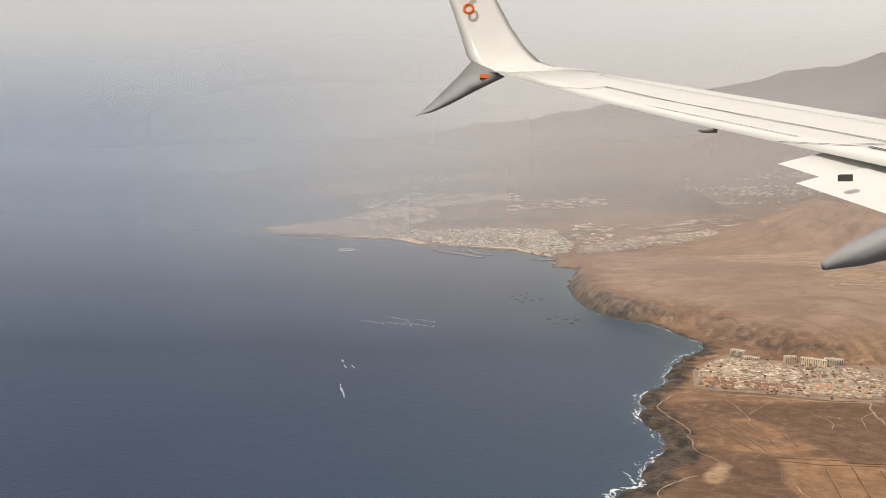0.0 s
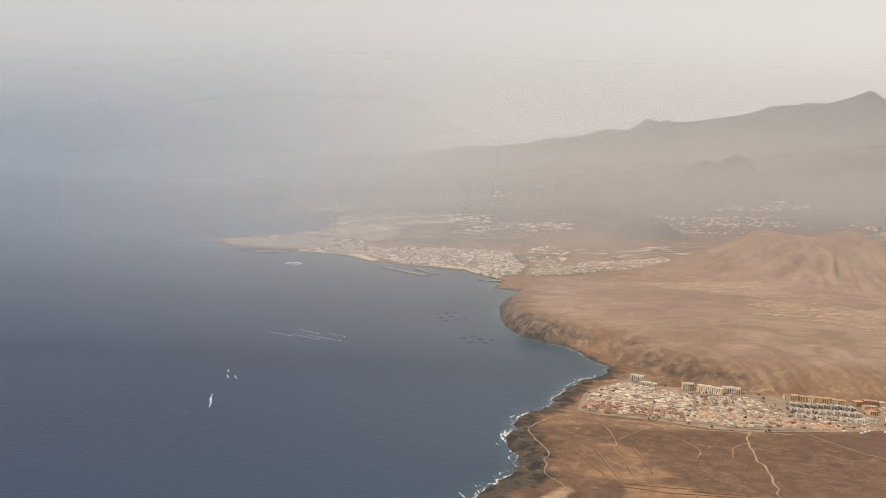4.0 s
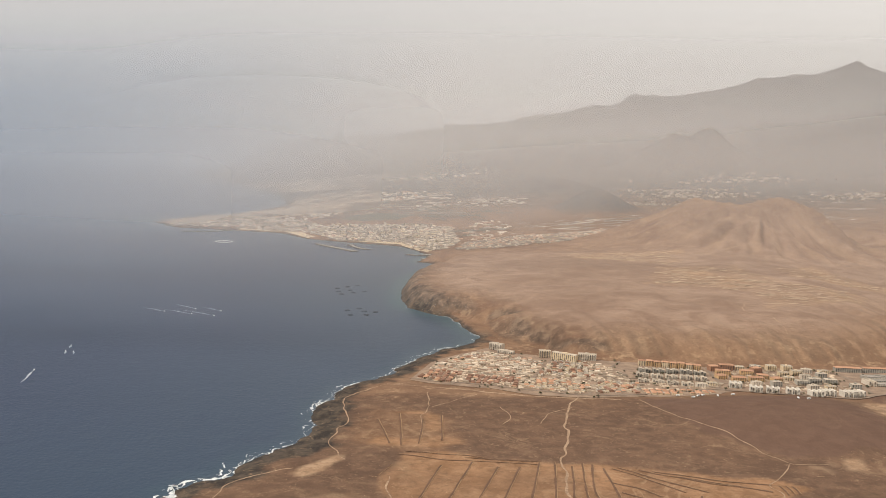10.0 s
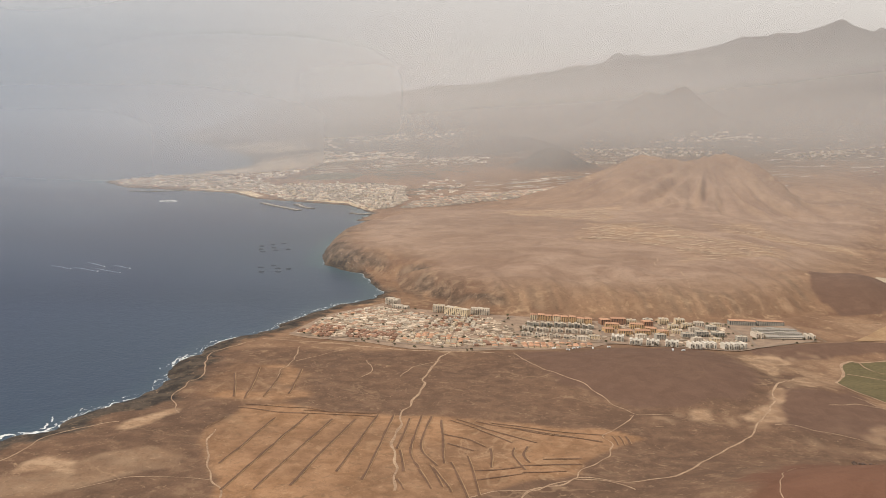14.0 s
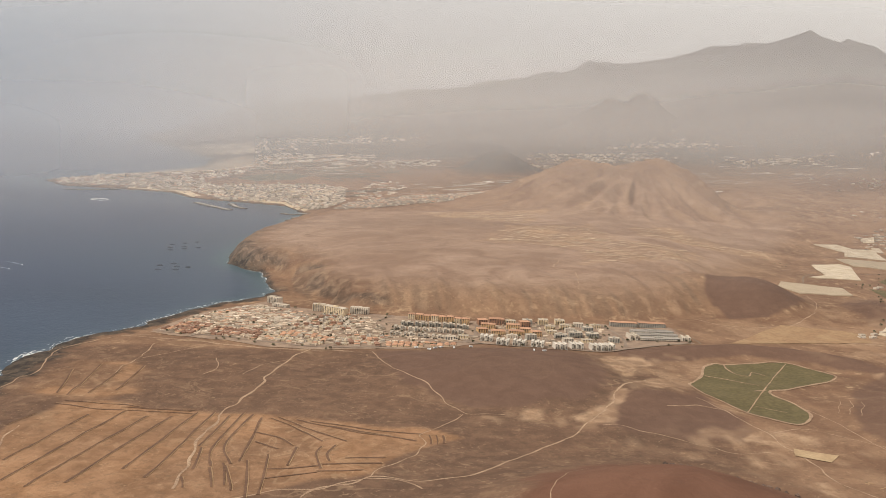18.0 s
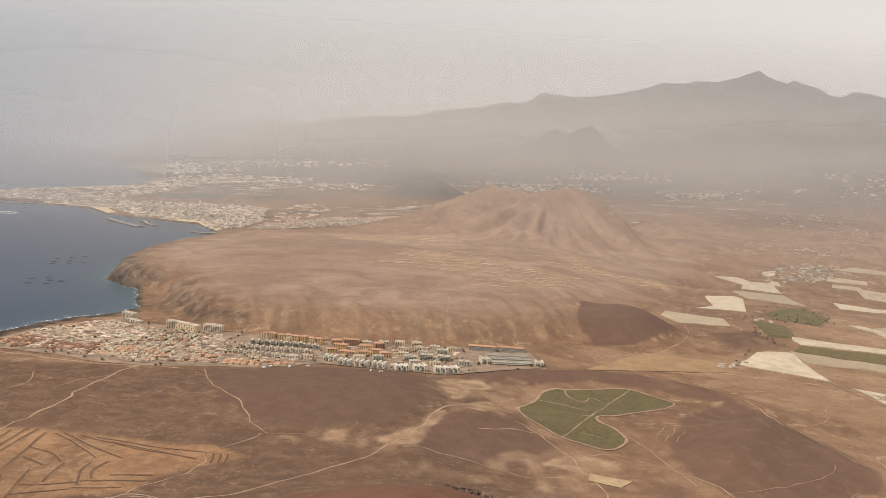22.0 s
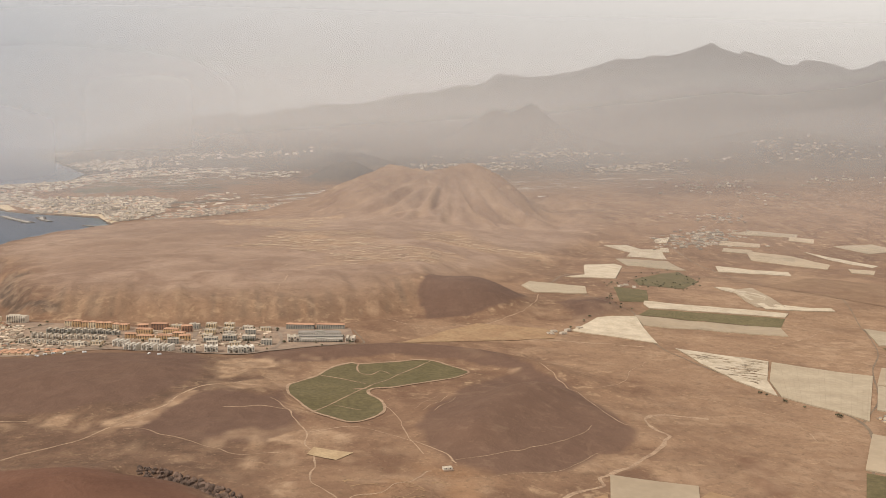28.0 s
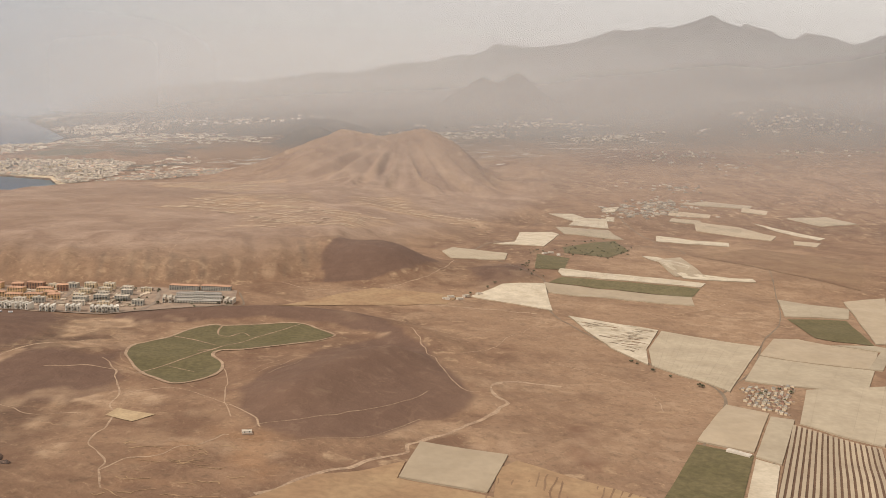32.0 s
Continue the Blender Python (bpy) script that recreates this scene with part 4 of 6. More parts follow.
# ---- fields ----
def greenhouse(ring, mat, label, rise=0.45, ridges=0):
    """A plot under a low flat roof of sheeting, with side walls and the seams of its bays."""
    ob = thing("greenhouse", label, "greenhouse", "plots under sheeting")
    cover = patch_mesh(ring, rise)
    rim = [e for e in cover.edges if e.is_boundary]
    walls = bmesh.new()
    for e in rim:
        a0, b0 = (v.co for v in e.verts)
        q = [walls.verts.new(c) for c in (a0, b0, (b0.x, b0.y, b0.z - rise - 0.3), (a0.x, a0.y, a0.z - rise - 0.3))]
        walls.faces.new(q)
    part("cover", cover, mat, ob)
    part("side_wall", walls, NET, ob)
    for k in range(ridges):
        u = (k + 0.5) / ridges
        a0, b0, c0, d0 = (np.array(ring[i], float) for i in (0, 1, 2, 3))
        s = bmesh.new()
        one, two = a0 + (b0 - a0) * u, d0 + (c0 - d0) * u
        ribbon(s, [tuple(one), tuple((one + two) / 2), tuple(two)], 0.14, rise + 0.04, 4, even=True)
        part("seam", s, NET, ob)
    return ob


def field(ring, mat, label, category="field", off=0.2):
    return tagged(part("crop_field", patch_mesh(ring, off), mat), label, category, "open fields")


PALE_PLOT = "low greenhouse roofed with sun-bleached plastic sheeting"
WHITE_PLOT = "low greenhouse under bright white torn sheeting"
NET_PLOT = "plot covered with grey-beige shade netting"
greenhouse([(424.5, 225.5), (432, 248), (453.5, 238.5), (444, 216)], PLASTIC, "square pond-like plot covered with pale sheeting")
torn = greenhouse([(514, 399), (546, 374), (530, 345), (523, 324), (516, 346)], BRIGHT, WHITE_PLOT)
rng = random.Random(31)
for _ in range(170):
    x, y = rng.uniform(514, 545), rng.uniform(328, 396)
    if inside(np.array([x, x + 4, x + 2]), np.array([y, y - 2.5, y - 1]), [(514, 397), (545, 374), (530, 347), (523, 327), (517, 346)]).all():
        s = bmesh.new()
        ribbon(s, [(x, y), (x + 1.5, y - 1), (x + rng.uniform(2.5, 6), y - rng.uniform(1.5, 4))], rng.uniform(0.25, 0.7), 0.52, 1.5, 0.2, 3)
        part("torn_strip", s, rng.choice((NET, NET, BED, TARMAC)), torn)
greenhouse([(547, 373), (580, 351), (539, 292), (524, 323), (531, 345)], NET, NET_PLOT, 0.45, 18)
greenhouse([(476, 437), (496, 459), (520, 466), (509, 408)], BRIGHT, "triangular greenhouse under white sheeting beside white sheds")
greenhouse([(534, 493), (537, 500), (612, 475), (606, 468), (534, 484)], BRIGHT, WHITE_PLOT)
greenhouse([(520, 469), (592, 447), (585, 427), (518, 450)], PLASTIC, PALE_PLOT, 0.45, 6)
field([(533, 482), (605, 466), (593, 448.5), (523, 470.5)], DRYCROP, "long strip of yellow-green crop between greenhouses")
greenhouse([(592, 363), (603, 363), (627, 345), (608, 318), (573, 338)], PLASTIC, PALE_PLOT, 0.45, 3)
greenhouse([(572, 336), (607, 317), (587, 291), (550, 304)], NET, NET_PLOT, 0.45, 5)
greenhouse([(567, 294), (604, 300), (561, 243), (546, 261)], NET, NET_PLOT, 0.45, 4)
greenhouse([(532, 280), (541, 270), (521, 240), (509, 249)], PLASTIC, PALE_PLOT)
field([(508, 247), (520, 238), (500, 205), (480, 205)], CROP, "dark green crop field beside a farm road")
greenhouse([(540, 267), (546, 264), (524, 231), (520, 237)], NET, NET_PLOT)
greenhouse([(519, 235), (523, 230), (508, 205), (501, 205)], BRIGHT, PALE_PLOT)
rows_field = thing("greenhouse", "striped plot with rows of netting and dark gaps", "greenhouse", "plots under sheeting")
part("soil", patch_mesh([(543, 260), (559, 241), (537, 200), (505, 200)], 0.18), FURROW, rows_field)
for k in range(17):
    u = (k + 0.5) / 17
    s = bmesh.new()
    ribbon(s, [(543 + 16 * u, 260 - 19 * u), (524 + 24 * u, 230 - 9.5 * u), (505 + 32 * u, 200)], 0.9, 0.5, 4, even=True)
    part("net_strip", s, PLASTIC, rows_field)
for ring, mat, label in (
        ([(620, 403), (649, 402), (632, 355), (612, 366)], CROP, "green crop plot crossed by pale strips"),
        ([(443, 205), (449, 230), (455, 235), (490, 205)], TILLED, "ridged ochre soil in rows"),
        ([(561, 584), (610, 623), (603, 574), (581, 547), (556, 560)], CROP, "green irrigated garden plot"),
        ([(536, 551), (553, 538), (539, 498), (522, 499)], CROP, "dark green field beside a farmhouse"),
        ([(386, 405), (430, 447), (470, 437), (462, 418), (420, 412)], TILLED, "bare ochre flat behind the apartments"),
        ([(349, 263), (351, 268), (362, 262), (357, 257)], SAND_YARD, "small pale levelled yard beside a track"),
        ([(640, 560), (700, 600), (760, 560), (700, 470)], BED, "brown fallow field"),
        ([(392, 212), (405, 224.5), (427, 235), (424, 225), (445, 214), (460, 203), (380, 203)], TILLED, "ochre tilled plot beside a track")):
    field(ring, mat, label)
for k in range(22):
    u = k / 22
    bm = bmesh.new()
    ribbon(bm, [(449 + 38 * u, 234 - 24 * u), (445 + 37 * u, 220 - 16 * u), (441 + 36 * u, 203 - 6 * u)], 0.42, 0.2, 2, 0.5, k)
    tagged(part("hedge_row", bm, BED), "dark planted row on ochre soil", "crop row", "planted rows", "structure")
FAR_PLOTS = (
    ([(516, 591), (532, 599), (546, 647), (572, 656), (575, 645), (548, 582)], BRIGHT),
    ([(588, 729), (609, 731), (617, 712), (606, 702)], BRIGHT),
    ([(608, 715), (634, 718), (623, 678), (594, 689)], BRIGHT),
    ([(581, 677), (621, 672), (619, 631), (580, 649)], NET),
    ([(643, 754), (659, 761), (648, 741), (637, 739)], BRIGHT),
    ([(477, 553), (486, 568), (517, 549), (510, 523), (479, 527)], NET),
    ([(651, 651), (697, 627), (687, 605), (641, 625)], BRIGHT),
    ([(708, 715), (739, 698), (756, 668), (740, 646), (696, 682)], PLASTIC),
    ([(607, 541), (628, 549), (619, 490), (600, 488)], PLASTIC),
    ([(701, 749), (734, 741), (728, 730), (693, 735)], PLASTIC),
    ([(693, 726), (716, 721), (711, 707), (686, 714)], NET),
    ([(761, 716), (796, 666), (785, 657), (769, 686)], BRIGHT),
    ([(760, 650), (779, 644), (763, 622), (748, 627)], PLASTIC),
    ([(604, 552), (613, 551), (622, 519), (614, 506), (606, 506)], BRIGHT),
    ([(605, 503), (635, 488.5), (645, 487), (644, 481), (603, 484)], BRIGHT),
    ([(718, 774), (748, 784), (786, 771), (779, 762)], NET),
    ([(635, 723), (642, 722), (637, 707), (631, 709)], BRIGHT),
    ([(638, 445), (667, 428), (652, 405), (621, 407)], NET),
    ([(675, 446), (704, 454), (641, 357), (634, 357), (655, 402)], PLASTIC),
    ([(614, 356), (632, 354), (637, 349), (611, 318), (606, 319), (629, 346)], NET),
    ([(800, 735), (840, 742), (858, 722), (820, 712)], NET),
    ([(700, 690), (712, 702), (738, 690), (728, 672)], NET),
    ([(774, 765), (794, 757), (786, 744), (766, 751)], PLASTIC),
)
for ring, mat in FAR_PLOTS:
    greenhouse(ring, mat, PALE_PLOT if mat is PLASTIC else WHITE_PLOT if mat is BRIGHT else NET_PLOT, 0.5, 6 if len(ring) == 4 else 0)

# the green field in the crater bowl, with thin pale paths across it
HEART_EDGE = [(342, 318), (341.5, 332), (345, 337), (351, 346), (358, 361), (365, 367), (369, 366), (385, 371), (396.5, 373), (405, 364), (410.5, 355.5), (403, 346.5), (391, 340), (378.5, 331.5), (371, 328), (369.5, 322), (373.5, 314), (373.5, 303), (368.5, 294), (362.5, 289.5), (356, 295), (349, 303), (342, 318)]
tagged(part("crop_field", patch_mesh(HEART_EDGE[:-1], 0.16, 2.2), CROP), "green irrigated field on a bowl-shaped crater floor", "field", "open fields")
bm = bmesh.new()
ribbon(bm, HEART_EDGE, 1.0, 0.2, 1, 0.2)
tagged(part("dirt_track", bm, TRACK), "pale earth margin round a green field", "track", kind="structure")


HEART_PATHS = ((0.45, [(350, 300), (361, 317), (369, 329), (381, 348), (397, 371)]), (0.55, [(353, 347), (361, 343), (369, 334)]), (0.55, [(364, 326), (369, 328)]), (0.6, [(368, 366), (367, 360), (368, 352), (372, 350), (376, 356), (379, 351)]), (0.3, [(357, 309), (366, 304)]))
for wide, line in HEART_PATHS:
    bm = bmesh.new()
    ribbon(bm, line if len(line) > 2 else [line[0], ((line[0][0] + line[1][0]) / 2, (line[0][1] + line[1][1]) / 2), line[1]], wide, 0.24, 1.0)
    tagged(part("dirt_track", bm, TRACK), "thin pale path between green plots", "track", kind="structure")


# ---- on the water ----
def boat(x, y, turn, long=1.35):
    ob = thing("motorboat", "small white motorboat under way on open water", "boat", "boats off the shore", (x, y, 0.05), turn)
    bm = bmesh.new()
    w = long * 0.17
    for k, (u, b0) in enumerate(((-0.5, 0.9), (-0.1, 1.0), (0.25, 0.75), (0.5, 0.05))):
        for s in (-1, 1):
            bm.verts.new((u * long, s * w * b0, 0.30))
            bm.verts.new((u * long, s * w * b0 * 0.6, -0.05))
    bm.verts.ensure_lookup_table()
    v = bm.verts
    for k in range(3):
        i = 4 * k
        bm.faces.new((v[i], v[i + 4], v[i + 5], v[i + 1]))
        bm.faces.new((v[i + 2], v[i + 3], v[i + 7], v[i + 6]))
        bm.faces.new((v[i], v[i + 2], v[i + 6], v[i + 4]))
    bm.faces.new((v[0], v[1], v[3], v[2]))
    part("hull", bm, BOATWHITE, ob)
    part("cabin", a_box(-0.2 * long, 0.12 * long, -w * 0.6, w * 0.6, 0.3, 0.52, taper=0.04), BOATWHITE, ob)
    part("windscreen", a_box(0.12 * long, 0.16 * long, -w * 0.5, w * 0.5, 0.3, 0.5), GLASS, ob)
    return ob


WAKE = material("thin wake foam", (0.55, 0.58, 0.61), (0.38, 0.42, 0.47), 1.5, 0.8, 0.1)


def wake(a0, b0, wide):
    bm = bmesh.new()
    ribbon(bm, [a0, ((a0[0] + b0[0]) / 2, (a0[1] + b0[1]) / 2 + 0.6), b0], wide, 0.07, 1.5, 0.3, 7, 0.0, True)
    tagged(part("wake", bm, WAKE), "thin white foam wake on blue water", "wake", "wakes behind boats", "structure")


BOATWHITE = material("white gelcoat", (0.8, 0.8, 0.78), (0.72, 0.72, 0.7), 2, 0.3, spec=0.5)
GLASS = material("dark window glass", (0.03, 0.035, 0.04), (0.05, 0.055, 0.06), 2, 0.15, spec=0.6)
for a0, b0 in (((-38, 562), (-22, 551)), ((-24, 558), (-4, 545)), ((-22, 577), (-6, 563)), ((-3, 569), (11, 558)), ((-12, 557), (10, 542))):
    wake(a0, b0, 1.0)
    boat(b0[0], b0[1], -40)
for x, y, turn, tail in ((-37, 400, 99, 22), (-38, 438, 104, 6), (-40, 450, 104, 5), (-34, 437, 108, 6), (-240, 1122, 20, 12), (-236, 1160, 10, 10)):
    boat(x, y, turn)
    wake((x - tail * math.cos(radians(turn)), y - tail * math.sin(radians(turn))), (x, y), 0.9)
wake((-205, 990), (-172, 964), 1.6)
wake((-180, 975), (-160, 962), 1.2)


def ring_mesh(r, thick, n=20, squash=1.0):
    bm = bmesh.new()
    loops = []
    for k in range(n):
        t0 = 2 * math.pi * k / n
        loops.append([bm.verts.new(((r + thick * math.cos(u)) * math.cos(t0), (r + thick * math.cos(u)) * math.sin(t0) * squash, thick * math.sin(u)))
                      for u in (0, math.pi / 2, math.pi, 1.5 * math.pi)])
    for k in range(n):
        for j in range(4):
            bm.faces.new((loops[k][j], loops[(k + 1) % n][j], loops[(k + 1) % n][(j + 1) % 4], loops[k][(j + 1) % 4]))
    return bm


cage = thing("fish_cage", "round dark fish-farm cage floating in the bay", "fish cage", "fish farm", (74, 667, 0.05))
CAGE = material("dark floating collar", (0.05, 0.05, 0.05), (0.08, 0.08, 0.08), 2, 0.7)
part("collar", ring_mesh(1.7, 0.18), CAGE, cage)
net = bmesh.new()
bmesh.ops.create_circle(net, cap_ends=True, segments=20, radius=1.7)
part("net", net, material("wet black net", (0.045, 0.065, 0.085), (0.055, 0.075, 0.095), 1.5, 0.5), cage)
for x, y in ((81, 676), (88, 684), (76, 652), (84, 660), (79, 640), (87, 648), (95, 655), (88, 574), (95, 582), (99, 572), (91, 558), (101, 560), (106, 571)):
    copy_thing(cage, pose(x, y, 0.05))


tagged(part("floating_boom", ring_mesh(9, 0.5, 30), BOATWHITE), "pale oval floating boom off the beach", "boom").matrix_basis = pose(-76, 982, 0.05)


def breakwater(line, wide):
    ob = thing("breakwater", "long harbour mole of dark rock with a pale quay", "breakwater", "harbour moles")
    bm, top = bmesh.new(), bmesh.new()
    ribbon(bm, line, wide, 0.9, 3, 0.5, 3, 0.0)
    ret = bmesh.ops.extrude_face_region(bm, geom=bm.faces[:])
    for v in (g for g in ret["geom"] if isinstance(g, bmesh.types.BMVert)):
        v.co.z = -1
    ribbon(top, line, wide * 0.5, 1.0, 3, 0, 0, 0.0)
    part("rock_bank", bm, BASALT, ob)
    part("quay", top, CONCRETE, ob)


breakwater([(24, 990), (45, 959), (71, 925)], 8)
breakwater([(62, 990), (72, 960), (84, 945)], 7)
breakwater([(165, 880), (148, 868), (141, 876)], 5)
breakwater([(150, 915), (136, 905), (126, 912)], 5)
breakwater([(-95, 1122), (-120, 1095), (-150, 1088)], 5)
SAND = material("beach sand", (0.55, 0.43, 0.29), (0.48, 0.37, 0.25), 8, 0.95)
for ring in ([(62, 1024), (118, 1000), (146, 930), (152, 938), (124, 1010), (66, 1034)], [(-88, 1128), (-28, 1112), (8, 1050), (16, 1056), (-20, 1122), (-86, 1138)]):
    tagged(part("beach", patch_mesh(ring, 0.3, 8), SAND), "pale sandy beach along the bay", "beach", kind="structure")


# ---- buildings ----
WHITEWASH = material("whitewashed render", (0.61, 0.53, 0.44), (0.49, 0.42, 0.345), 3, 0.85, 0.03, 0.1, 0.14)
SNOWY = material("bright white render", (0.64, 0.58, 0.505), (0.54, 0.49, 0.42), 3, 0.8, 0.03, 0.1, 0.08)
CREAM = material("cream render", (0.60, 0.48, 0.33), (0.52, 0.41, 0.28), 3, 0.85, 0.03, 0.1, 0.14)
OCHRE = material("ochre render", (0.50, 0.33, 0.18), (0.43, 0.28, 0.15), 3, 0.85, 0.03, 0.1, 0.12)
BROWN = material("brown render", (0.34, 0.19, 0.12), (0.27, 0.15, 0.10), 3, 0.85, 0.03, 0.1, 0.16)
GREYWALL = material("grey unfinished concrete", (0.36, 0.33, 0.28), (0.30, 0.275, 0.24), 3, 0.9, 0.03, 0.1, 0.12)
TILE = material("terracotta roof tiles", (0.46, 0.265, 0.17), (0.38, 0.21, 0.13), 2, 0.85, 0.06, 0.15, 0.18)
OLDTILE = material("weathered brown roof tiles", (0.27, 0.155, 0.105), (0.21, 0.12, 0.085), 2, 0.9, 0.06, 0.15, 0.25)
FLATROOF = material("pale flat roof", (0.50, 0.43, 0.345), (0.40, 0.335, 0.265), 2.5, 0.9, 0.03, 0.12, 0.16)
DARKROOF = material("weathered grey roof", (0.28, 0.25, 0.22), (0.34, 0.30, 0.26), 2.5, 0.9, 0.03, 0.12, 0.16)
TOWNWALL = material("weathered town walls", (0.60, 0.515, 0.42), (0.48, 0.405, 0.32), 5, 0.9, 0.0, 0.1, 0.4, island=True)
HILLWALL = material("dusty hillside walls", (0.40, 0.34, 0.27), (0.32, 0.265, 0.21), 5, 0.9, 0.0, 0.1, 0.4, island=True)
ANNEX = material("dusty garden walls", (0.50, 0.40, 0.305), (0.37, 0.285, 0.21), 3, 0.9, 0.0, 0.12, 0.45, island=True)
PAVING = material("dusty paving", (0.32, 0.228, 0.162), (0.235, 0.165, 0.12), 4, 0.95, 0.05)
STREET = material("dusty street asphalt", (0.27, 0.205, 0.155), (0.22, 0.165, 0.125), 5, 0.95)


def hip_roof(x0, x1, y0, y1, z, rise, eave=0.12):
    bm = bmesh.new()
    x0, x1, y0, y1 = x0 - eave, x1 + eave, y0 - eave, y1 + eave
    w, dd = x1 - x0, y1 - y0
    r = min(w, dd) / 2
    base = [bm.verts.new(c) for c in ((x0, y0, z), (x1, y0, z), (x1, y1, z), (x0, y1, z))]
    if w >= dd:
        top = [bm.verts.new((x0 + r * 0.8, (y0 + y1) / 2, z + rise)), bm.verts.new((x1 - r * 0.8, (y0 + y1) / 2, z + rise))]
        faces = ((0, 1, 5, 4), (1, 2, 5), (2, 3, 4, 5), (3, 0, 4))
    else:
        top = [bm.verts.new(((x0 + x1) / 2, y0 + r * 0.8, z + rise)), bm.verts.new(((x0 + x1) / 2, y1 - r * 0.8, z + rise))]
        faces = ((0, 1, 4), (1, 2, 5, 4), (2, 3, 5), (3, 0, 4, 5))
    v = base + top
    for f in faces:
        bm.faces.new([v[k] for k in f])
    bm.faces.new(base[::-1])
    return bm


def flat_roof(x0, x1, y0, y1, z, lip=0.14, wall=0.1):
    """A slab with a raised parapet round it."""
    bm = bmesh.new()
    outer = [(x0, y0), (x1, y0), (x1, y1), (x0, y1)]
    inner = [(x0 + wall, y0 + wall), (x1 - wall, y0 + wall), (x1 - wall, y1 - wall), (x0 + wall, y1 - wall)]
    rings = [[bm.verts.new((x, y, h)) for x, y in ring] for ring, h in ((outer, z), (outer, z + lip), (inner, z + lip), (inner, z + 0.02))]
    for a0, b0 in zip(rings, rings[1:]):
        for k in range(4):
            bm.faces.new((a0[k], a0[(k + 1) % 4], b0[(k + 1) % 4], b0[k]))
    bm.faces.new(rings[3])
    return bm


def windows_on(ob, w, dd, floors, floor_high, count, size=0.24, tall=0.28, mat=None, sides=(-1,)):
    for s in sides:
        for f in range(floors):
            for k in range(count):
                x = -w / 2 + w * (k + 0.5) / count
                z = floor_high * (f + 0.45)
                y = s * dd / 2
                part("window", a_box(x - size / 2, x + size / 2, y - 0.02, y + 0.02, z, z + tall), mat or GLASS, ob)


def house(wall, roof, w, dd, high, hipped, label, tower=False):
    ob = thing("house", label, "house", "village houses")
    shell = part("wall", a_box(-w / 2, w / 2, -dd / 2, dd / 2, -0.6, high), wall, ob)
    if hipped:
        part("roof", hip_roof(-w / 2, w / 2, -dd / 2, dd / 2, high, 0.45), roof, ob)
    else:
        part("roof", flat_roof(-w / 2, w / 2, -dd / 2, dd / 2, high), roof, ob)
        if tower:
            part("stair_head", a_box(0.05, w / 2 - 0.15, 0.0, dd / 2 - 0.12, high, high + 0.42), wall, ob)
    part("terrace", a_box(-w / 2 - 0.1, w / 2 + 0.2, -dd / 2 - 0.7, -dd / 2, -0.6, 0.16), PAVING, ob)
    windows_on(shell, w, dd, 1, 0.7, 2)
    return ob


def apartment(x, y, w, dd, high, turn, wall, roof, label, hipped=False, stagger=0, balcony=None, group="apartment blocks", floors=None):
    """A block of flats: body, roof, balcony slabs and a window to each bay and floor."""
    z = min(ground_z(x + a0, y + b0) for a0 in (-w / 3, w / 3) for b0 in (-dd / 3, dd / 3))
    ob = thing("apartment_building", label, "apartment building", group, (x, y, z), turn)
    floors = floors or max(2, round(high / 0.55))
    fh = high / floors
    bays = max(2, round(w / 1.1))
    if stagger:
        bw = w / stagger
        for k in range(stagger):
            x0 = -w / 2 + k * bw
            back = (0.35 if k % 2 else 0.0) * dd * 0.5
            top = high - (0.45 if k % 2 else 0.0)
            shell = part("wing_wall", a_box(x0 + 0.03, x0 + bw - 0.03, -dd / 2 + back, dd / 2, -1, top), wall, ob)
            part("roof", flat_roof(x0 + 0.03, x0 + bw - 0.03, -dd / 2 + back, dd / 2, top), roof, ob)
            for f in range(floors):
                if fh * (f + 0.8) < top:
                    part("window", a_box(x0 + bw * 0.25, x0 + bw * 0.75, -dd / 2 + back - 0.03, -dd / 2 + back + 0.02, fh * (f + 0.35), fh * (f + 0.82)), GLASS, shell)
                    part("balcony", a_box(x0 + bw * 0.12, x0 + bw * 0.88, -dd / 2 + back - 0.38, -dd / 2 + back - 0.04, fh * f + 0.06, fh * f + 0.16), wall, shell)
    else:
        shell = part("wall", a_box(-w / 2, w / 2, -dd / 2, dd / 2, -1, high), wall, ob)
        if hipped:
            part("roof", hip_roof(-w / 2, w / 2, -dd / 2, dd / 2, high, 0.5), roof, ob)
        else:
            part("roof", flat_roof(-w / 2, w / 2, -dd / 2, dd / 2, high), roof, ob)
            part("plant_room", a_box(-w * 0.12, w * 0.1, -0.1, dd * 0.3, high, high + 0.45), wall, ob)
        for f in range(floors):
            if balcony:
                part("balcony", a_box(-w / 2 + 0.08, w / 2 - 0.08, -dd / 2 - 0.4, -dd / 2, fh * f + 0.02, fh * f + 0.15), balcony, shell)
            for k in range(bays):
                xm = -w / 2 + w * (k + 0.5) / bays
                part("window", a_box(xm - 0.26, xm + 0.26, -dd / 2 - 0.03, -dd / 2 + 0.02, fh * (f + 0.3), fh * (f + 0.85)), GLASS, shell)
    return ob


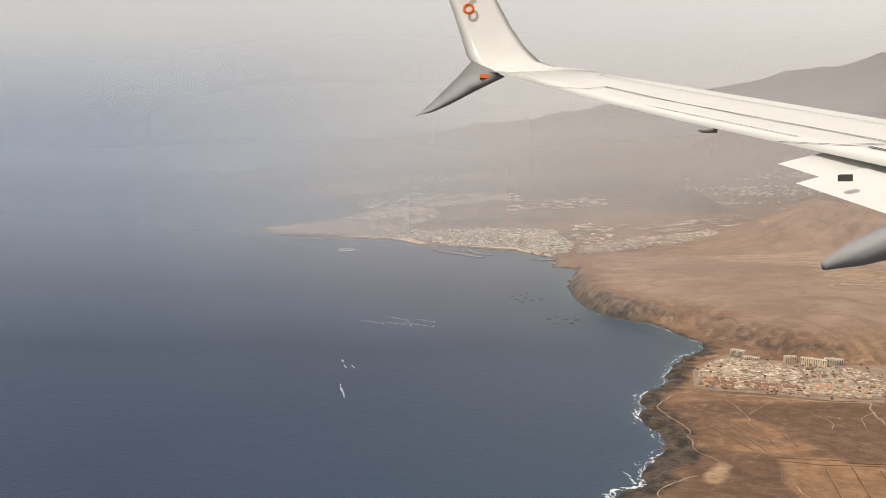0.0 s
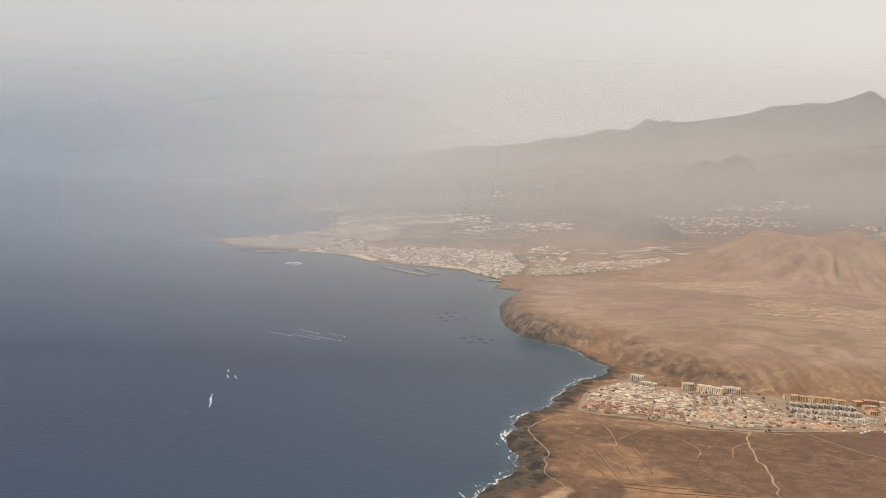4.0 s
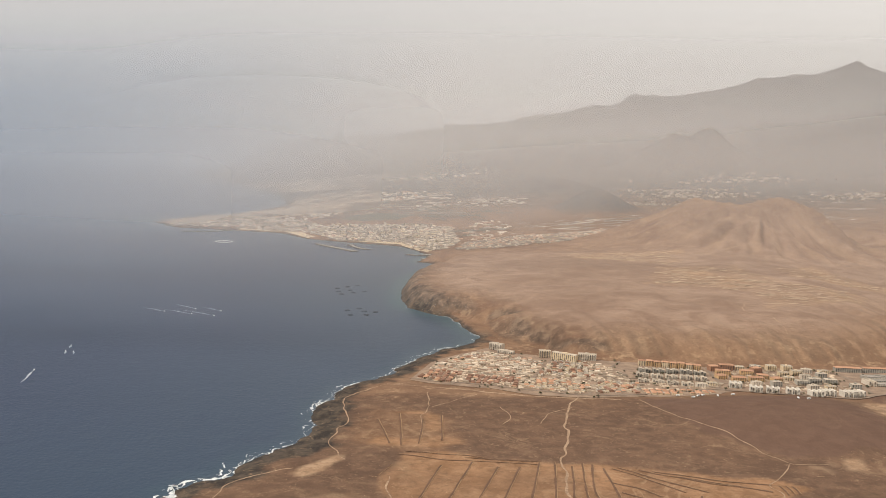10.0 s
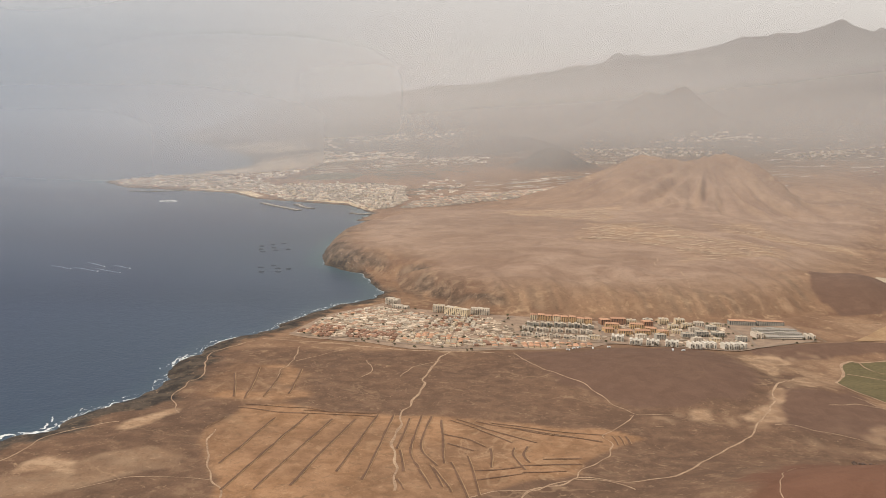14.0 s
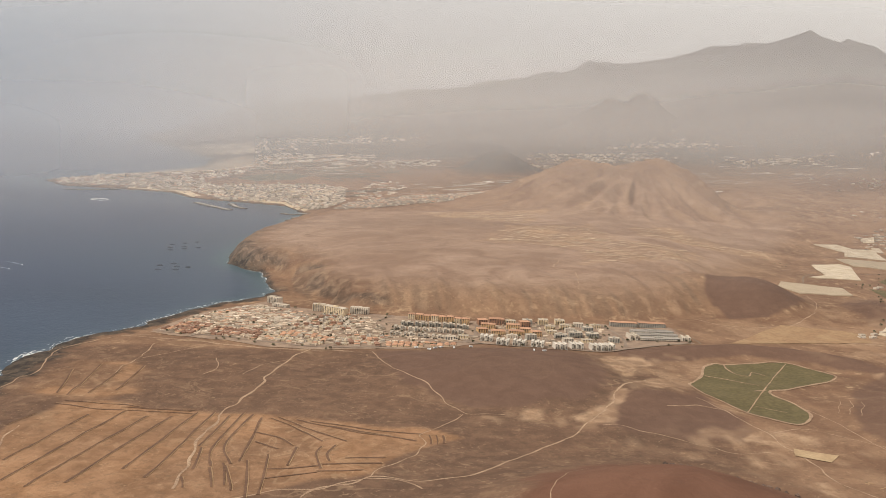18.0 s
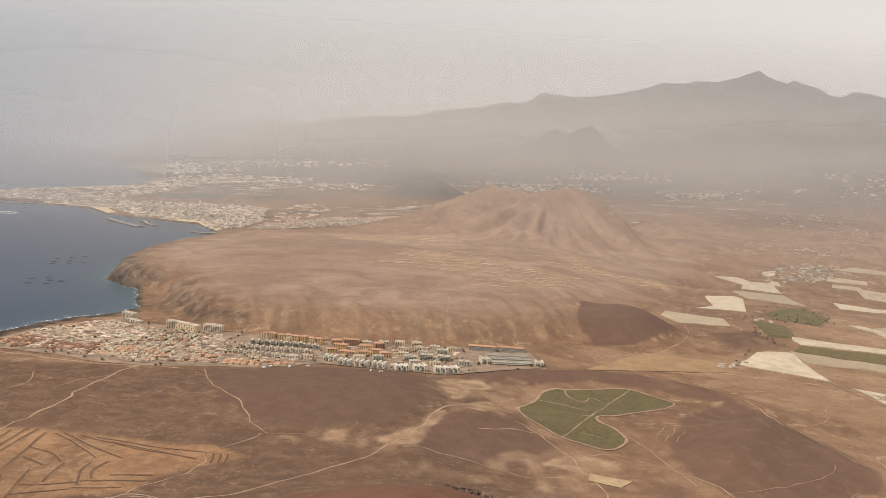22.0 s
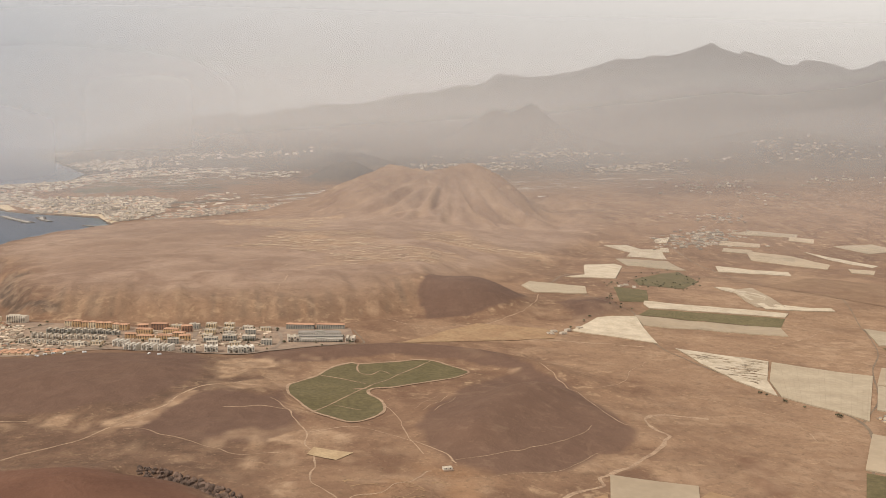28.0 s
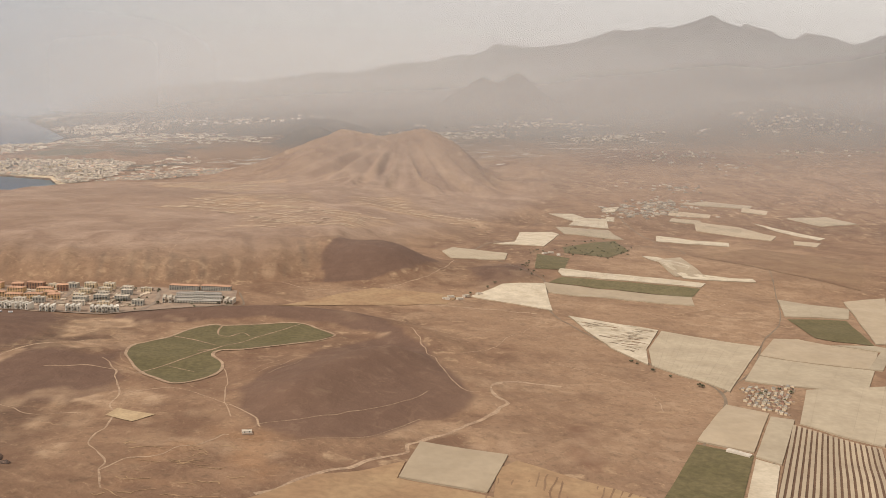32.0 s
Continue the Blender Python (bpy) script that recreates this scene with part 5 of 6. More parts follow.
# ground of the village and its streets
VILLAGE = [(128, 396), (138, 429), (150, 446), (168, 463), (182, 452), (200, 447), (222, 440), (244, 436), (270, 430), (300, 432), (335, 434), (367, 430), (368, 399),
           (336, 384), (318, 378), (297, 371), (270, 383), (258, 371), (226, 372), (204, 368), (182, 372), (170, 379), (148, 387)]
tagged(part("pavement", patch_mesh(VILLAGE, 0.16, 4), PAVING), "dusty paved ground between the village houses", "pavement", kind="structure")
for wide, line in ((1.5, [(128, 399), (150, 392), (173, 383), (204, 372), (228, 376), (262, 384)]), (1.2, [(146, 388), (153, 408), (166, 428), (178, 446)]),
                   (1.2, [(203, 372), (212, 395), (222, 420), (232, 438)]), (1.2, [(140, 425), (165, 417), (190, 410), (214, 404), (230, 400)]), (1.2, [(174, 380), (184, 402), (193, 425), (199, 442)]),
                   (1.4, [(262, 384), (268, 400), (272, 428)]), (1.4, [(298, 380), (299, 400), (297, 430)]), (1.4, [(333, 388), (336, 405), (332, 432)]),
                   (1.3, [(224, 404), (250, 402), (272, 398)]), (1.6, [(262, 384), (290, 376), (316, 376), (338, 386), (366, 400)])):
    bm = bmesh.new()
    ribbon(bm, line, wide, 0.3, 3)
    tagged(part("street", bm, STREET), "narrow asphalt village street", "street", kind="structure")

rng = random.Random(11)
KINDS = [house(WHITEWASH, FLATROOF, 1.9, 1.6, 0.72, False, "white two-storey house with a flat roof", True), house(SNOWY, FLATROOF, 2.5, 1.5, 0.5, False, "low white bungalow with a flat roof"),
         house(CREAM, FLATROOF, 1.8, 1.8, 0.75, False, "cream two-storey house with a roof terrace", True), house(CREAM, TILE, 2.0, 1.7, 0.7, True, "cream house with a terracotta hipped roof"),
         house(WHITEWASH, TILE, 2.2, 1.6, 0.62, True, "white house with a terracotta hipped roof"), house(BROWN, OLDTILE, 2.0, 1.7, 0.8, True, "brown-rendered house with a weathered tiled roof"),
         house(WHITEWASH, DARKROOF, 1.7, 1.5, 0.8, False, "white house with a weathered grey roof", True)]
for k, ob in enumerate(KINDS):
    ob.location = (141 + 3.2 * k, 425 + 3.0 * k, ground_z(141 + 3.2 * k, 425 + 3.0 * k) + 0.1)


PACKED, CAPS, HOMES = bmesh.new(), bmesh.new(), [0]
HOMEROOF = material("mixed brown and pink tiled roofs", (0.42, 0.265, 0.18), (0.27, 0.17, 0.12), 3, 0.9, 0.0, 0.15, 0.45, island=True)


def quarter(ring, mix, dx, dy, turn, gap=0.12, count=999):
    """Houses in rows over a quarter, each turned a little."""
    cx, cy = sum(p[0] for p in ring) / len(ring), sum(p[1] for p in ring) / len(ring)
    c, s = math.cos(radians(turn)), math.sin(radians(turn))
    spots = []
    for i in range(-40, 41):
        for j in range(-30, 31):
            u, v = i * dx + rng.uniform(-0.3, 0.3), j * dy + rng.uniform(-0.3, 0.3)
            spots.append((cx + u * c - v * s, cy + u * s + v * c))
    px, py = np.array([p[0] for p in spots]), np.array([p[1] for p in spots])
    ok = inside(px, py, ring)
    zs = height(px, py)
    made = 0
    for k in np.nonzero(ok)[0]:
        if rng.random() < gap or made >= count:
            continue
        kind = rng.choice(mix)
        if HOMES[0] >= 250 and kind < 7:
            x, y, z = float(px[k]), float(py[k]), float(zs[k])
            w, dd = rng.choice(((1.0, 0.8), (1.25, 0.7), (0.8, 1.0), (1.4, 0.6)))
            top = z + rng.uniform(0.4, 0.85)
            box(PACKED, x - w, x + w, y - dd, y + dd, z - 0.3, top)
            if rng.random() < 0.42:
                box(CAPS, x - w - 0.06, x + w + 0.06, y - dd - 0.06, y + dd + 0.06, top + 0.004, top + 0.26, 0.32)
            if rng.random() < 0.5:
                box(PACKED, x - w * 0.5, x + w * 0.3, y - dd * 0.2, y + dd * 0.8, z + 0.4, z + rng.uniform(0.85, 1.1))
            box(PACKED, x - w - 0.2, x + w * 0.6, y - dd - 0.7, y - dd, z - 0.3, z + rng.uniform(0.15, 0.35))
            continue
        HOMES[0] += 1
        copy_thing(KINDS[kind], pose(float(px[k]), float(py[k]), float(zs[k]) + 0.1, 0, 0, turn + rng.choice((0, 0, 90, 180)) + rng.uniform(-6, 6)))
        made += 1


quarter([(227, 377), (230, 384), (258, 379), (257, 372.5)], [4, 3, 4, 3], 2.7, 2.8, -6, 0.12)
quarter([(132, 399), (138, 416), (152, 407), (146, 393)], [5, 5, 3, 5], 2.7, 2.8, -15, 0.12)
quarter([(150, 392), (156, 405), (180, 399), (173, 384)], [5, 5, 5, 3], 2.7, 2.8, -15, 0.12)
quarter([(176, 384), (184, 400), (208, 392), (201, 374)], [3, 4, 2, 3, 1, 2], 2.7, 2.9, -8, 0.14)
quarter([(206, 375), (213, 398), (231, 394), (226, 378)], [2, 6, 3, 1, 4, 5], 2.7, 3.0, 4, 0.12)
quarter([(186, 404), (194, 424), (199, 440), (222, 432), (212, 404)], [1, 2, 6, 0, 3, 5], 2.9, 3.1, -10, 0.2)
quarter([(156, 408), (168, 427), (180, 444), (196, 438), (190, 424), (182, 405)], [0, 1, 2, 5, 6, 4, 6], 2.8, 2.9, -12, 0.16)
quarter([(137, 418), (150, 441), (166, 456), (176, 445), (166, 429), (154, 410)], [0, 1, 2, 6, 4, 5, 6], 2.7, 2.9, -18, 0.16)
tagged(part("house_roofs", CAPS, HOMEROOF), "low tiled roofs of the packed small houses", "roofs", kind="stuff")
tagged(part("house_row", PACKED, TOWNWALL), "packed small white and beige houses behind the first streets", "houses", kind="stuff")

# hotels at the foot of the headland
apartment(173, 460, 7.5, 3.2, 3.4, -38, WHITEWASH, FLATROOF, "white hotel block above the cove", False, 0, WHITEWASH, "hotels")
apartment(177, 452, 8.5, 3.0, 1.6, -30, WHITEWASH, FLATROOF, "low white hotel annex with terraces", False, 0, WHITEWASH, "hotels")
apartment(196, 447, 6.0, 3.0, 3.6, -8, CREAM, FLATROOF, "cream six-storey hotel with balconies", False, 0, WHITEWASH, "hotels")
apartment(204.5, 438, 13.0, 3.4, 4.0, -36, CREAM, FLATROOF, "long cream hotel slab with rows of windows", False, 0, None, "hotels")
apartment(216, 440, 9.0, 3.2, 3.3, -14, WHITEWASH, FLATROOF, "white hotel wing with deep balconies", False, 0, WHITEWASH, "hotels")
# white stepped blocks along the southern edge
for x, y, w, turn in ((272, 390, 5.4, -14), (278, 382, 5.4, -16), (285, 381, 5.4, -18), (292, 377, 5.4, -16), (301, 375, 5.4, 6), (309, 380, 5.4, 8), (318, 381, 5.4, 6), (323, 382, 5.4, 16)):
    apartment(x, y, w, 4.2, 2.7, turn, SNOWY, SNOWY, "white stepped apartment block with rounded balconies", False, 5, None, "white blocks on the southern edge")
# ochre blocks with tiled roofs
for x, y, w, high, turn in ((274, 424.5, 4.5, 2.6, 10), (281, 426.0, 7.0, 3.0, -4), (272, 408, 4.6, 2.2, 12), (276, 417, 6.5, 2.4, -6), (279, 404.5, 6.2, 2.2, -6), (287, 404.0, 6.5, 2.2, -6),
                            (287.5, 417, 6.2, 2.4, -6), (293.5, 421, 4.6, 3.0, 15), (292, 409, 5.0, 2.2, -8), (295.5, 402, 4.6, 2.4, 12)):
    apartment(x, y, w, 3.6, high, turn, OCHRE if high < 2.5 else BROWN, TILE, "ochre apartment block with a terracotta hipped roof", True, 0, None, "ochre blocks with tiled roofs")
for k in range(8):
    apartment(241 + 3.6 * k, 431 - 0.95 * k, 3.3, 3.2, 2.6 + 0.2 * (k % 2), -8, OCHRE if k % 3 else CREAM, TILE, "yellow-ochre terraced block with tiled roof", True, 0, None, "ochre terrace row")
# grey and white rows in the middle of the village
for k in range(5):
    apartment(238.5 + 6.3 * k, 416 - 0.8 * k, 5.6, 3.0, 2.2, -6, GREYWALL, FLATROOF, "grey-white row of flats with flat roofs", False, 4, None, "grey rows")
    apartment(235 + 6.4 * k, 407 - 1.2 * k, 5.6, 2.8, 2.0, -8, WHITEWASH, FLATROOF, "white row of flats with stepped roofs", False, 4, None, "grey rows")
for k in range(5):
    apartment(233 + 6.0 * k, 397 - 1.9 * k, 5.2, 2.8, 1.8, -12, WHITEWASH, FLATROOF, "low white terrace with stepped roofs", False, 4, None, "grey rows")
# cream and half-built blocks
for x, y, w, high, wall in ((303.5, 427.5, 4.6, 2.7, CREAM), (311.5, 428, 4.6, 2.7, CREAM), (304.5, 415.5, 4.6, 2.3, CREAM), (312, 418.5, 4.6, 2.3, CREAM), (306.5, 400, 5.6, 2.2, GREYWALL), (314, 403.5, 5.8, 2.4, GREYWALL), (322, 405, 5.6, 2.2, GREYWALL)):
    apartment(x, y, w, 3.6, high, -3, wall, FLATROOF, "cream block with flat roofs" if wall is CREAM else "half-built grey concrete block with open floors", False, 0, wall, "eastern blocks")
for k, (x, y) in enumerate(((304, 408), (313, 411), (322, 414), (328, 424), (320, 425), (330, 397), (317, 394), (308, 392), (296, 428), (288, 428), (284, 396), (292, 394), (262, 392), (256, 388))):
    apartment(x, y, 4.6, 3.0, 1.7 + 0.3 * (k % 3), -6 + 5 * (k % 4), (CREAM, WHITEWASH, GREYWALL)[k % 3], FLATROOF, "low pale block of flats among larger blocks", False, 0, None, "eastern blocks")
# long tiled blocks and the terraced glass complex
for x in (343.5, 357.5):
    apartment(x, 431, 13.0, 3.4, 2.4, -5, GREYWALL, TILE, "long grey block with a terracotta roof edge", True, 0, None, "long eastern blocks")
for k, (y, high, w) in enumerate(((404.5, 1.3, 19), (408.5, 1.9, 20), (412.5, 2.5, 19), (417, 1.8, 18))):
    apartment(353 - k * 0.3, y, w, 3.2, high, 2, GREYWALL, DARKROOF, "terraced grey apartment complex with glazed fronts", False, 0, WHITEWASH, "terraced complex")
apartment(341, 405, 5.0, 6.0, 2.4, 5, WHITEWASH, FLATROOF, "white stepped end block", False, 4, None, "terraced complex")
apartment(366, 407, 4.0, 6.0, 2.0, -8, WHITEWASH, FLATROOF, "white stepped end block", False, 3, None, "terraced complex")


# ---- trees ----
LEAF = material("dusty tree leaves", (0.095, 0.088, 0.052), (0.125, 0.112, 0.068), 0.6, 0.85, 0.0, 0.25, 0.3)
BARK = material("grey-brown bark", (0.16, 0.12, 0.085), (0.12, 0.09, 0.06), 0.5, 0.95)


def tree(seed, high, wide, label):
    r = random.Random(seed)
    ob = thing("tree", label, "tree", "trees")
    bm = bmesh.new()
    bmesh.ops.create_cone(bm, segments=6, radius1=0.07, radius2=0.03, depth=high * 0.7, cap_ends=True, matrix=Matrix.Translation((0, 0, high * 0.3)))
    part("trunk", bm, BARK, ob)
    bm = bmesh.new()
    for _ in range(46):
        th, ph, rad = r.uniform(0, 6.28), r.uniform(-0.5, 1.2), wide * r.uniform(0.35, 1.0)
        c = Vector((rad * math.cos(th) * math.cos(ph), rad * math.sin(th) * math.cos(ph), high * 0.62 + 0.75 * rad * math.sin(ph)))
        n = Vector((r.uniform(-1, 1), r.uniform(-1, 1), r.uniform(0.1, 1))).normalized()
        u = n.orthogonal().normalized()
        v = n.cross(u)
        s = wide * r.uniform(0.22, 0.42)
        bm.faces.new([bm.verts.new(c + u * s * math.cos(q) * r.uniform(0.7, 1.1) + v * s * math.sin(q) * r.uniform(0.7, 1.1)) for q in (0, 1.26, 2.5, 3.8, 5.0)])
    part("crown", bm, LEAF, ob)
    return ob


TREES = [tree(1, 1.0, 0.55, "small dusty green tree beside houses"), tree(2, 1.3, 0.7, "rounded dark green tree beside houses"), tree(3, 0.8, 0.5, "low dark green bush beside houses")]
for k, ob in enumerate(TREES):
    ob.location = (160 + 9 * k, 414, ground_z(160 + 9 * k, 414))


def plant(ring, count):
    xs, ys = [p[0] for p in ring], [p[1] for p in ring]
    got = 0
    while got < count:
        x, y = rng.uniform(min(xs), max(xs)), rng.uniform(min(ys), max(ys))
        if inside(np.array([x]), np.array([y]), ring)[0]:
            copy_thing(rng.choice(TREES), pose(x, y, ground_z(x, y), 0, 0, rng.uniform(0, 360)))
            got += 1


plant(VILLAGE, 170)
plant([(536, 276), (545, 298), (569, 302), (548, 266)], 8)
plant([(563, 596), (590, 625), (614, 630), (606, 564), (576, 538)], 34)
plant([(470, 436), (490, 452), (500, 470), (524, 480), (520, 500), (530, 510), (522, 520), (500, 470)], 16)
plant([(520, 540), (540, 560), (556, 540), (580, 560), (570, 580), (540, 575)], 18)
plant([(536, 290), (532, 296), (522, 320), (518, 330), (512, 352), (520, 320)], 8)
plant([(530, 640), (520, 620), (500, 640), (515, 660)], 8)

# ---- farm buildings ----
SHED = house(WHITEWASH, FLATROOF, 3.2, 2.0, 0.8, False, "white farm shed with a flat roof")
SHED.matrix_basis = pose(470, 431, ground_z(470, 431) + 0.1, 0, 0, 20)
for x, y, turn in ((466, 434, 12), (474, 437, 30), (463, 429, 5), (481, 441, 25), (546, 556, 0), (541, 552, 30), (549, 549, 80)):
    copy_thing(SHED, pose(x, y, ground_z(x, y) + 0.1, 0, 0, turn))
KINDS += [house(CREAM, FLATROOF, 1.2, 0.9, 0.4, False, "small beige farmhouse with a flat roof"), house(CREAM, DARKROOF, 1.3, 0.9, 0.42, False, "small cream farmhouse with a grey roof"),
          house(CREAM, OLDTILE, 1.2, 0.9, 0.42, True, "small cream farmhouse with a brown tiled roof")]
for k, ob in enumerate(KINDS[7:]):
    ob.location = (548 + 4 * k, 284 + 2 * k, ground_z(548 + 4 * k, 284 + 2 * k) + 0.05)
quarter([(538, 280), (545, 296), (566, 300), (551, 276), (546, 268)], [7, 8, 7, 9, 7, 8], 1.9, 1.7, 52, 0.28)
copy_thing(KINDS[1], pose(387, 251, ground_z(387, 251) + 0.1, 0, 0, 10))
barn = thing("farm_shed", "long white-roofed farm shed beside a green field", "shed", "", (516.5, 239.5, ground_z(516.5, 239.5)), -45)
part("wall", a_box(-3.2, 3.2, -1.0, 1.0, -0.3, 0.6), WHITEWASH, barn)
for k in range(6):
    part("roof_panel", hip_roof(-3.2 + 1.07 * k, -2.2 + 1.07 * k, -1.0, 1.0, 0.6, 0.15, 0.02), WHITEWASH, barn)

# ---- the resort town round the bay ----
def town_block(w, dd, high, wall, roof, label, bands=0):
    ob = thing("town_building", label, "building", "resort town")
    shell = part("wall", a_box(-w / 2, w / 2, -dd / 2, dd / 2, -3, high), wall, ob)
    part("roof", flat_roof(-w / 2, w / 2, -dd / 2, dd / 2, high, 0.2, 0.15) if roof is not TILE else hip_roof(-w / 2, w / 2, -dd / 2, dd / 2, high, 0.6), roof, ob)
    for k in range(bands):
        z = high * (k + 0.45) / bands
        part("window_strip", a_box(-w / 2 + 0.2, w / 2 - 0.2, -dd / 2 - 0.04, -dd / 2 + 0.05, z, z + high / bands * 0.42), GLASS, shell)
    return ob


BLOCKS = [town_block(4.2, 2.8, 1.3, WHITEWASH, FLATROOF, "white low-rise block in the resort town"), town_block(6, 2.6, 2.0, WHITEWASH, FLATROOF, "white mid-rise hotel in the resort town", 2),
          town_block(3.4, 3.4, 1.5, CREAM, FLATROOF, "cream apartment block in the resort town"), town_block(6.5, 2.8, 2.8, CREAM, FLATROOF, "cream high-rise hotel in the resort town", 3),
          town_block(5, 3.2, 1.0, WHITEWASH, TILE, "white block with a tiled roof in the resort town"), town_block(2.6, 2.6, 3.6, WHITEWASH, FLATROOF, "slim white tower block in the resort town", 3)]
for k, ob in enumerate(BLOCKS):
    ob.location = (100 + 9 * k, 1046 - 4 * k, ground_z(100 + 9 * k, 1046 - 4 * k))


def scatter(ring, count, mix, turn):
    xs, ys = [p[0] for p in ring], [p[1] for p in ring]
    px = np.array([rng.uniform(min(xs), max(xs)) for _ in range(count * 6)])
    py = np.array([rng.uniform(min(ys), max(ys)) for _ in range(count * 6)])
    good = np.nonzero(inside(px, py, ring) & (coast_distance(px, py) > 6))[0][:count]
    zs = height(px, py)
    for k in good:
        copy_thing(BLOCKS[rng.choice(mix)], pose(float(px[k]), float(py[k]), float(zs[k]), 0, 0, turn + rng.choice((0, 0, 90)) + rng.uniform(-12, 12)))


TOWN_GROUND = material("built-up town ground", (0.27, 0.215, 0.165), (0.19, 0.15, 0.115), 16, 0.95, 0.0, 0.25)
PARK = material("dusty green gardens and banana plots", (0.10, 0.084, 0.06), (0.135, 0.112, 0.08), 12, 0.95, 0.0, 0.2)
ROOFTILE = material("sun-faded pink roofs", (0.50, 0.335, 0.245), (0.43, 0.275, 0.195), 5, 0.9, 0.0, 0.1, 0.3, island=True)
BAY = [(8, 1085), (46, 1026), (72, 1024), (118, 1008), (150, 938), (170, 945), (185, 1000), (181, 1110), (138, 1125), (65, 1150), (22, 1144)]
POINT = [(-206, 1222), (-176, 1150), (-92, 1134), (-30, 1117), (8, 1085), (22, 1140), (-10, 1185), (-60, 1230), (-150, 1262)]
NECK = [(-60, 1232), (-10, 1190), (40, 1262), (34, 1500), (0, 1620), (-70, 1640), (-98, 1480), (-120, 1320)]
ESTATE = [(175, 934), (215, 927), (262, 950), (313, 932), (350, 985), (358, 1045), (300, 1025), (240, 1008), (192, 992)]
UPPER = [(-96, 1660), (-30, 1640), (40, 1500), (110, 1520), (200, 1560), (215, 1830), (95, 1935), (-40, 2070), (-120, 1950)]
EASTSIDE = [(183, 1002), (192, 1112), (244, 1178), (262, 1120), (230, 1012)]
for ring in (BAY, POINT, ESTATE):
    tagged(part("town_ground", patch_mesh(ring, 0.5, 10), TOWN_GROUND), "dusty built-up ground of the resort town", "pavement", kind="structure")
tagged(part("garden_plot", patch_mesh([(34, 1184), (60, 1218), (108, 1216), (132, 1182), (112, 1156), (62, 1162)], 0.6, 6), PARK), "dark scrubby knoll between the town districts", "hill", kind="structure")
bm = bmesh.new()
for cx, cy, rx, ry, many in ((180, 1215, 90, 70, 34), (110, 1330, 110, 90, 30), (60, 1450, 70, 140, 20), (260, 1400, 120, 90, 22), (210, 1070, 40, 60, 10), (120, 1750, 160, 200, 26), (420, 1120, 70, 50, 10)):
    for _ in range(many):
        x, y = cx + rng.gauss(0, 0.5) * rx, cy + rng.gauss(0, 0.5) * ry
        w, way = rng.uniform(6, 22), rng.uniform(-0.3, 0.15)
        ribbon(bm, [(x - w, y - w * way), (x, y + rng.uniform(-1, 1)), (x + w, y + w * way)], rng.uniform(3, 9), 0.7, 6, 0, 1)
tagged(part("garden_plot", bm, PARK), "dark dusty green banana plots between the town districts", "plots", kind="stuff")
scatter(POINT, 95, [0, 1, 2, 3, 4, 5, 0, 4, 1], 15)
scatter(BAY, 125, [0, 1, 2, 3, 0, 2, 1, 5], -25)
scatter(ESTATE, 50, [4, 4, 0, 2, 4], 5)
scatter(NECK, 30, [0, 1, 3, 5, 2], 30)


# the rest of the town: packed blocks in rows, district by district
def district(ring, turn, dx, dy, share, tiled, tall, label):
    cx, cy = sum(p[0] for p in ring) / len(ring), sum(p[1] for p in ring) / len(ring)
    c, s = math.cos(radians(turn)), math.sin(radians(turn))
    reach = max(math.hypot(p[0] - cx, p[1] - cy) for p in ring)
    u, v = np.meshgrid(np.arange(-reach, reach, dx), np.arange(-reach, reach, dy))
    u, v = u.ravel() + np.array([rng.uniform(-0.3, 0.3) * dx for _ in range(u.size)]), v.ravel() + np.array([rng.uniform(-0.2, 0.2) * dy for _ in range(v.size)])
    px, py = cx + u * c - v * s, cy + u * s + v * c
    ok = inside(px, py, ring) & (coast_distance(px, py) > 5)
    px, py = px[ok], py[ok]
    full = grain(px, py, 26, 33) * 0.35 + share
    pale, roofs = bmesh.new(), bmesh.new()
    for x, y, z, f in zip(px, py, height(px, py), full):
        if rng.random() > f:
            continue
        w, dd, h = dx * rng.uniform(0.25, 0.62), dy * rng.uniform(0.2, 0.42), tall * rng.uniform(0.3, 0.75)
        if rng.random() < 0.05:
            h, w = h * 2.0, w * 0.7
        red = rng.random() < tiled
        box(roofs if red else pale, x - w, x + w, y - dd, y + dd, z - 2, z + h, 0.25 if red else 0.0)
        if rng.random() < 0.4:
            box(pale, x - w * 0.5, x + w * 0.2, y - dd * 0.3, y + dd * 0.7, z, z + h + rng.uniform(0.2, 0.5))
    tagged(part("town_district", pale, TOWNWALL), label, "town", kind="stuff")
    tagged(part("town_roofs", roofs, ROOFTILE), "low pink-roofed houses packed in the resort town", "town", kind="stuff")


district(POINT, 12, 5.2, 5.0, 0.72, 0.25, 1.7, "packed white hotels and flats on the low point")
district(BAY, -22, 4.6, 4.8, 0.78, 0.15, 1.8, "packed white and cream blocks round the harbour bay")
district(ESTATE, 6, 4.4, 4.2, 0.78, 0.55, 1.2, "rows of pinkish holiday houses below the tableland")
district(NECK, 25, 6.5, 8.0, 0.6, 0.2, 2.0, "pale resort blocks behind the point")
district(UPPER, 10, 10.0, 15.0, 0.45, 0.15, 2.2, "scattered pale resort quarters on the hazy slope")
district([(210, 1290), (290, 1340), (330, 1420), (300, 1480), (220, 1400), (150, 1370), (130, 1310)], 15, 9.0, 9.0, 0.35, 0.1, 1.8, "white sheds and works behind the town")
district(EASTSIDE, 30, 8.0, 7.0, 0.42, 0.3, 1.3, "loose rows of houses above the bay")


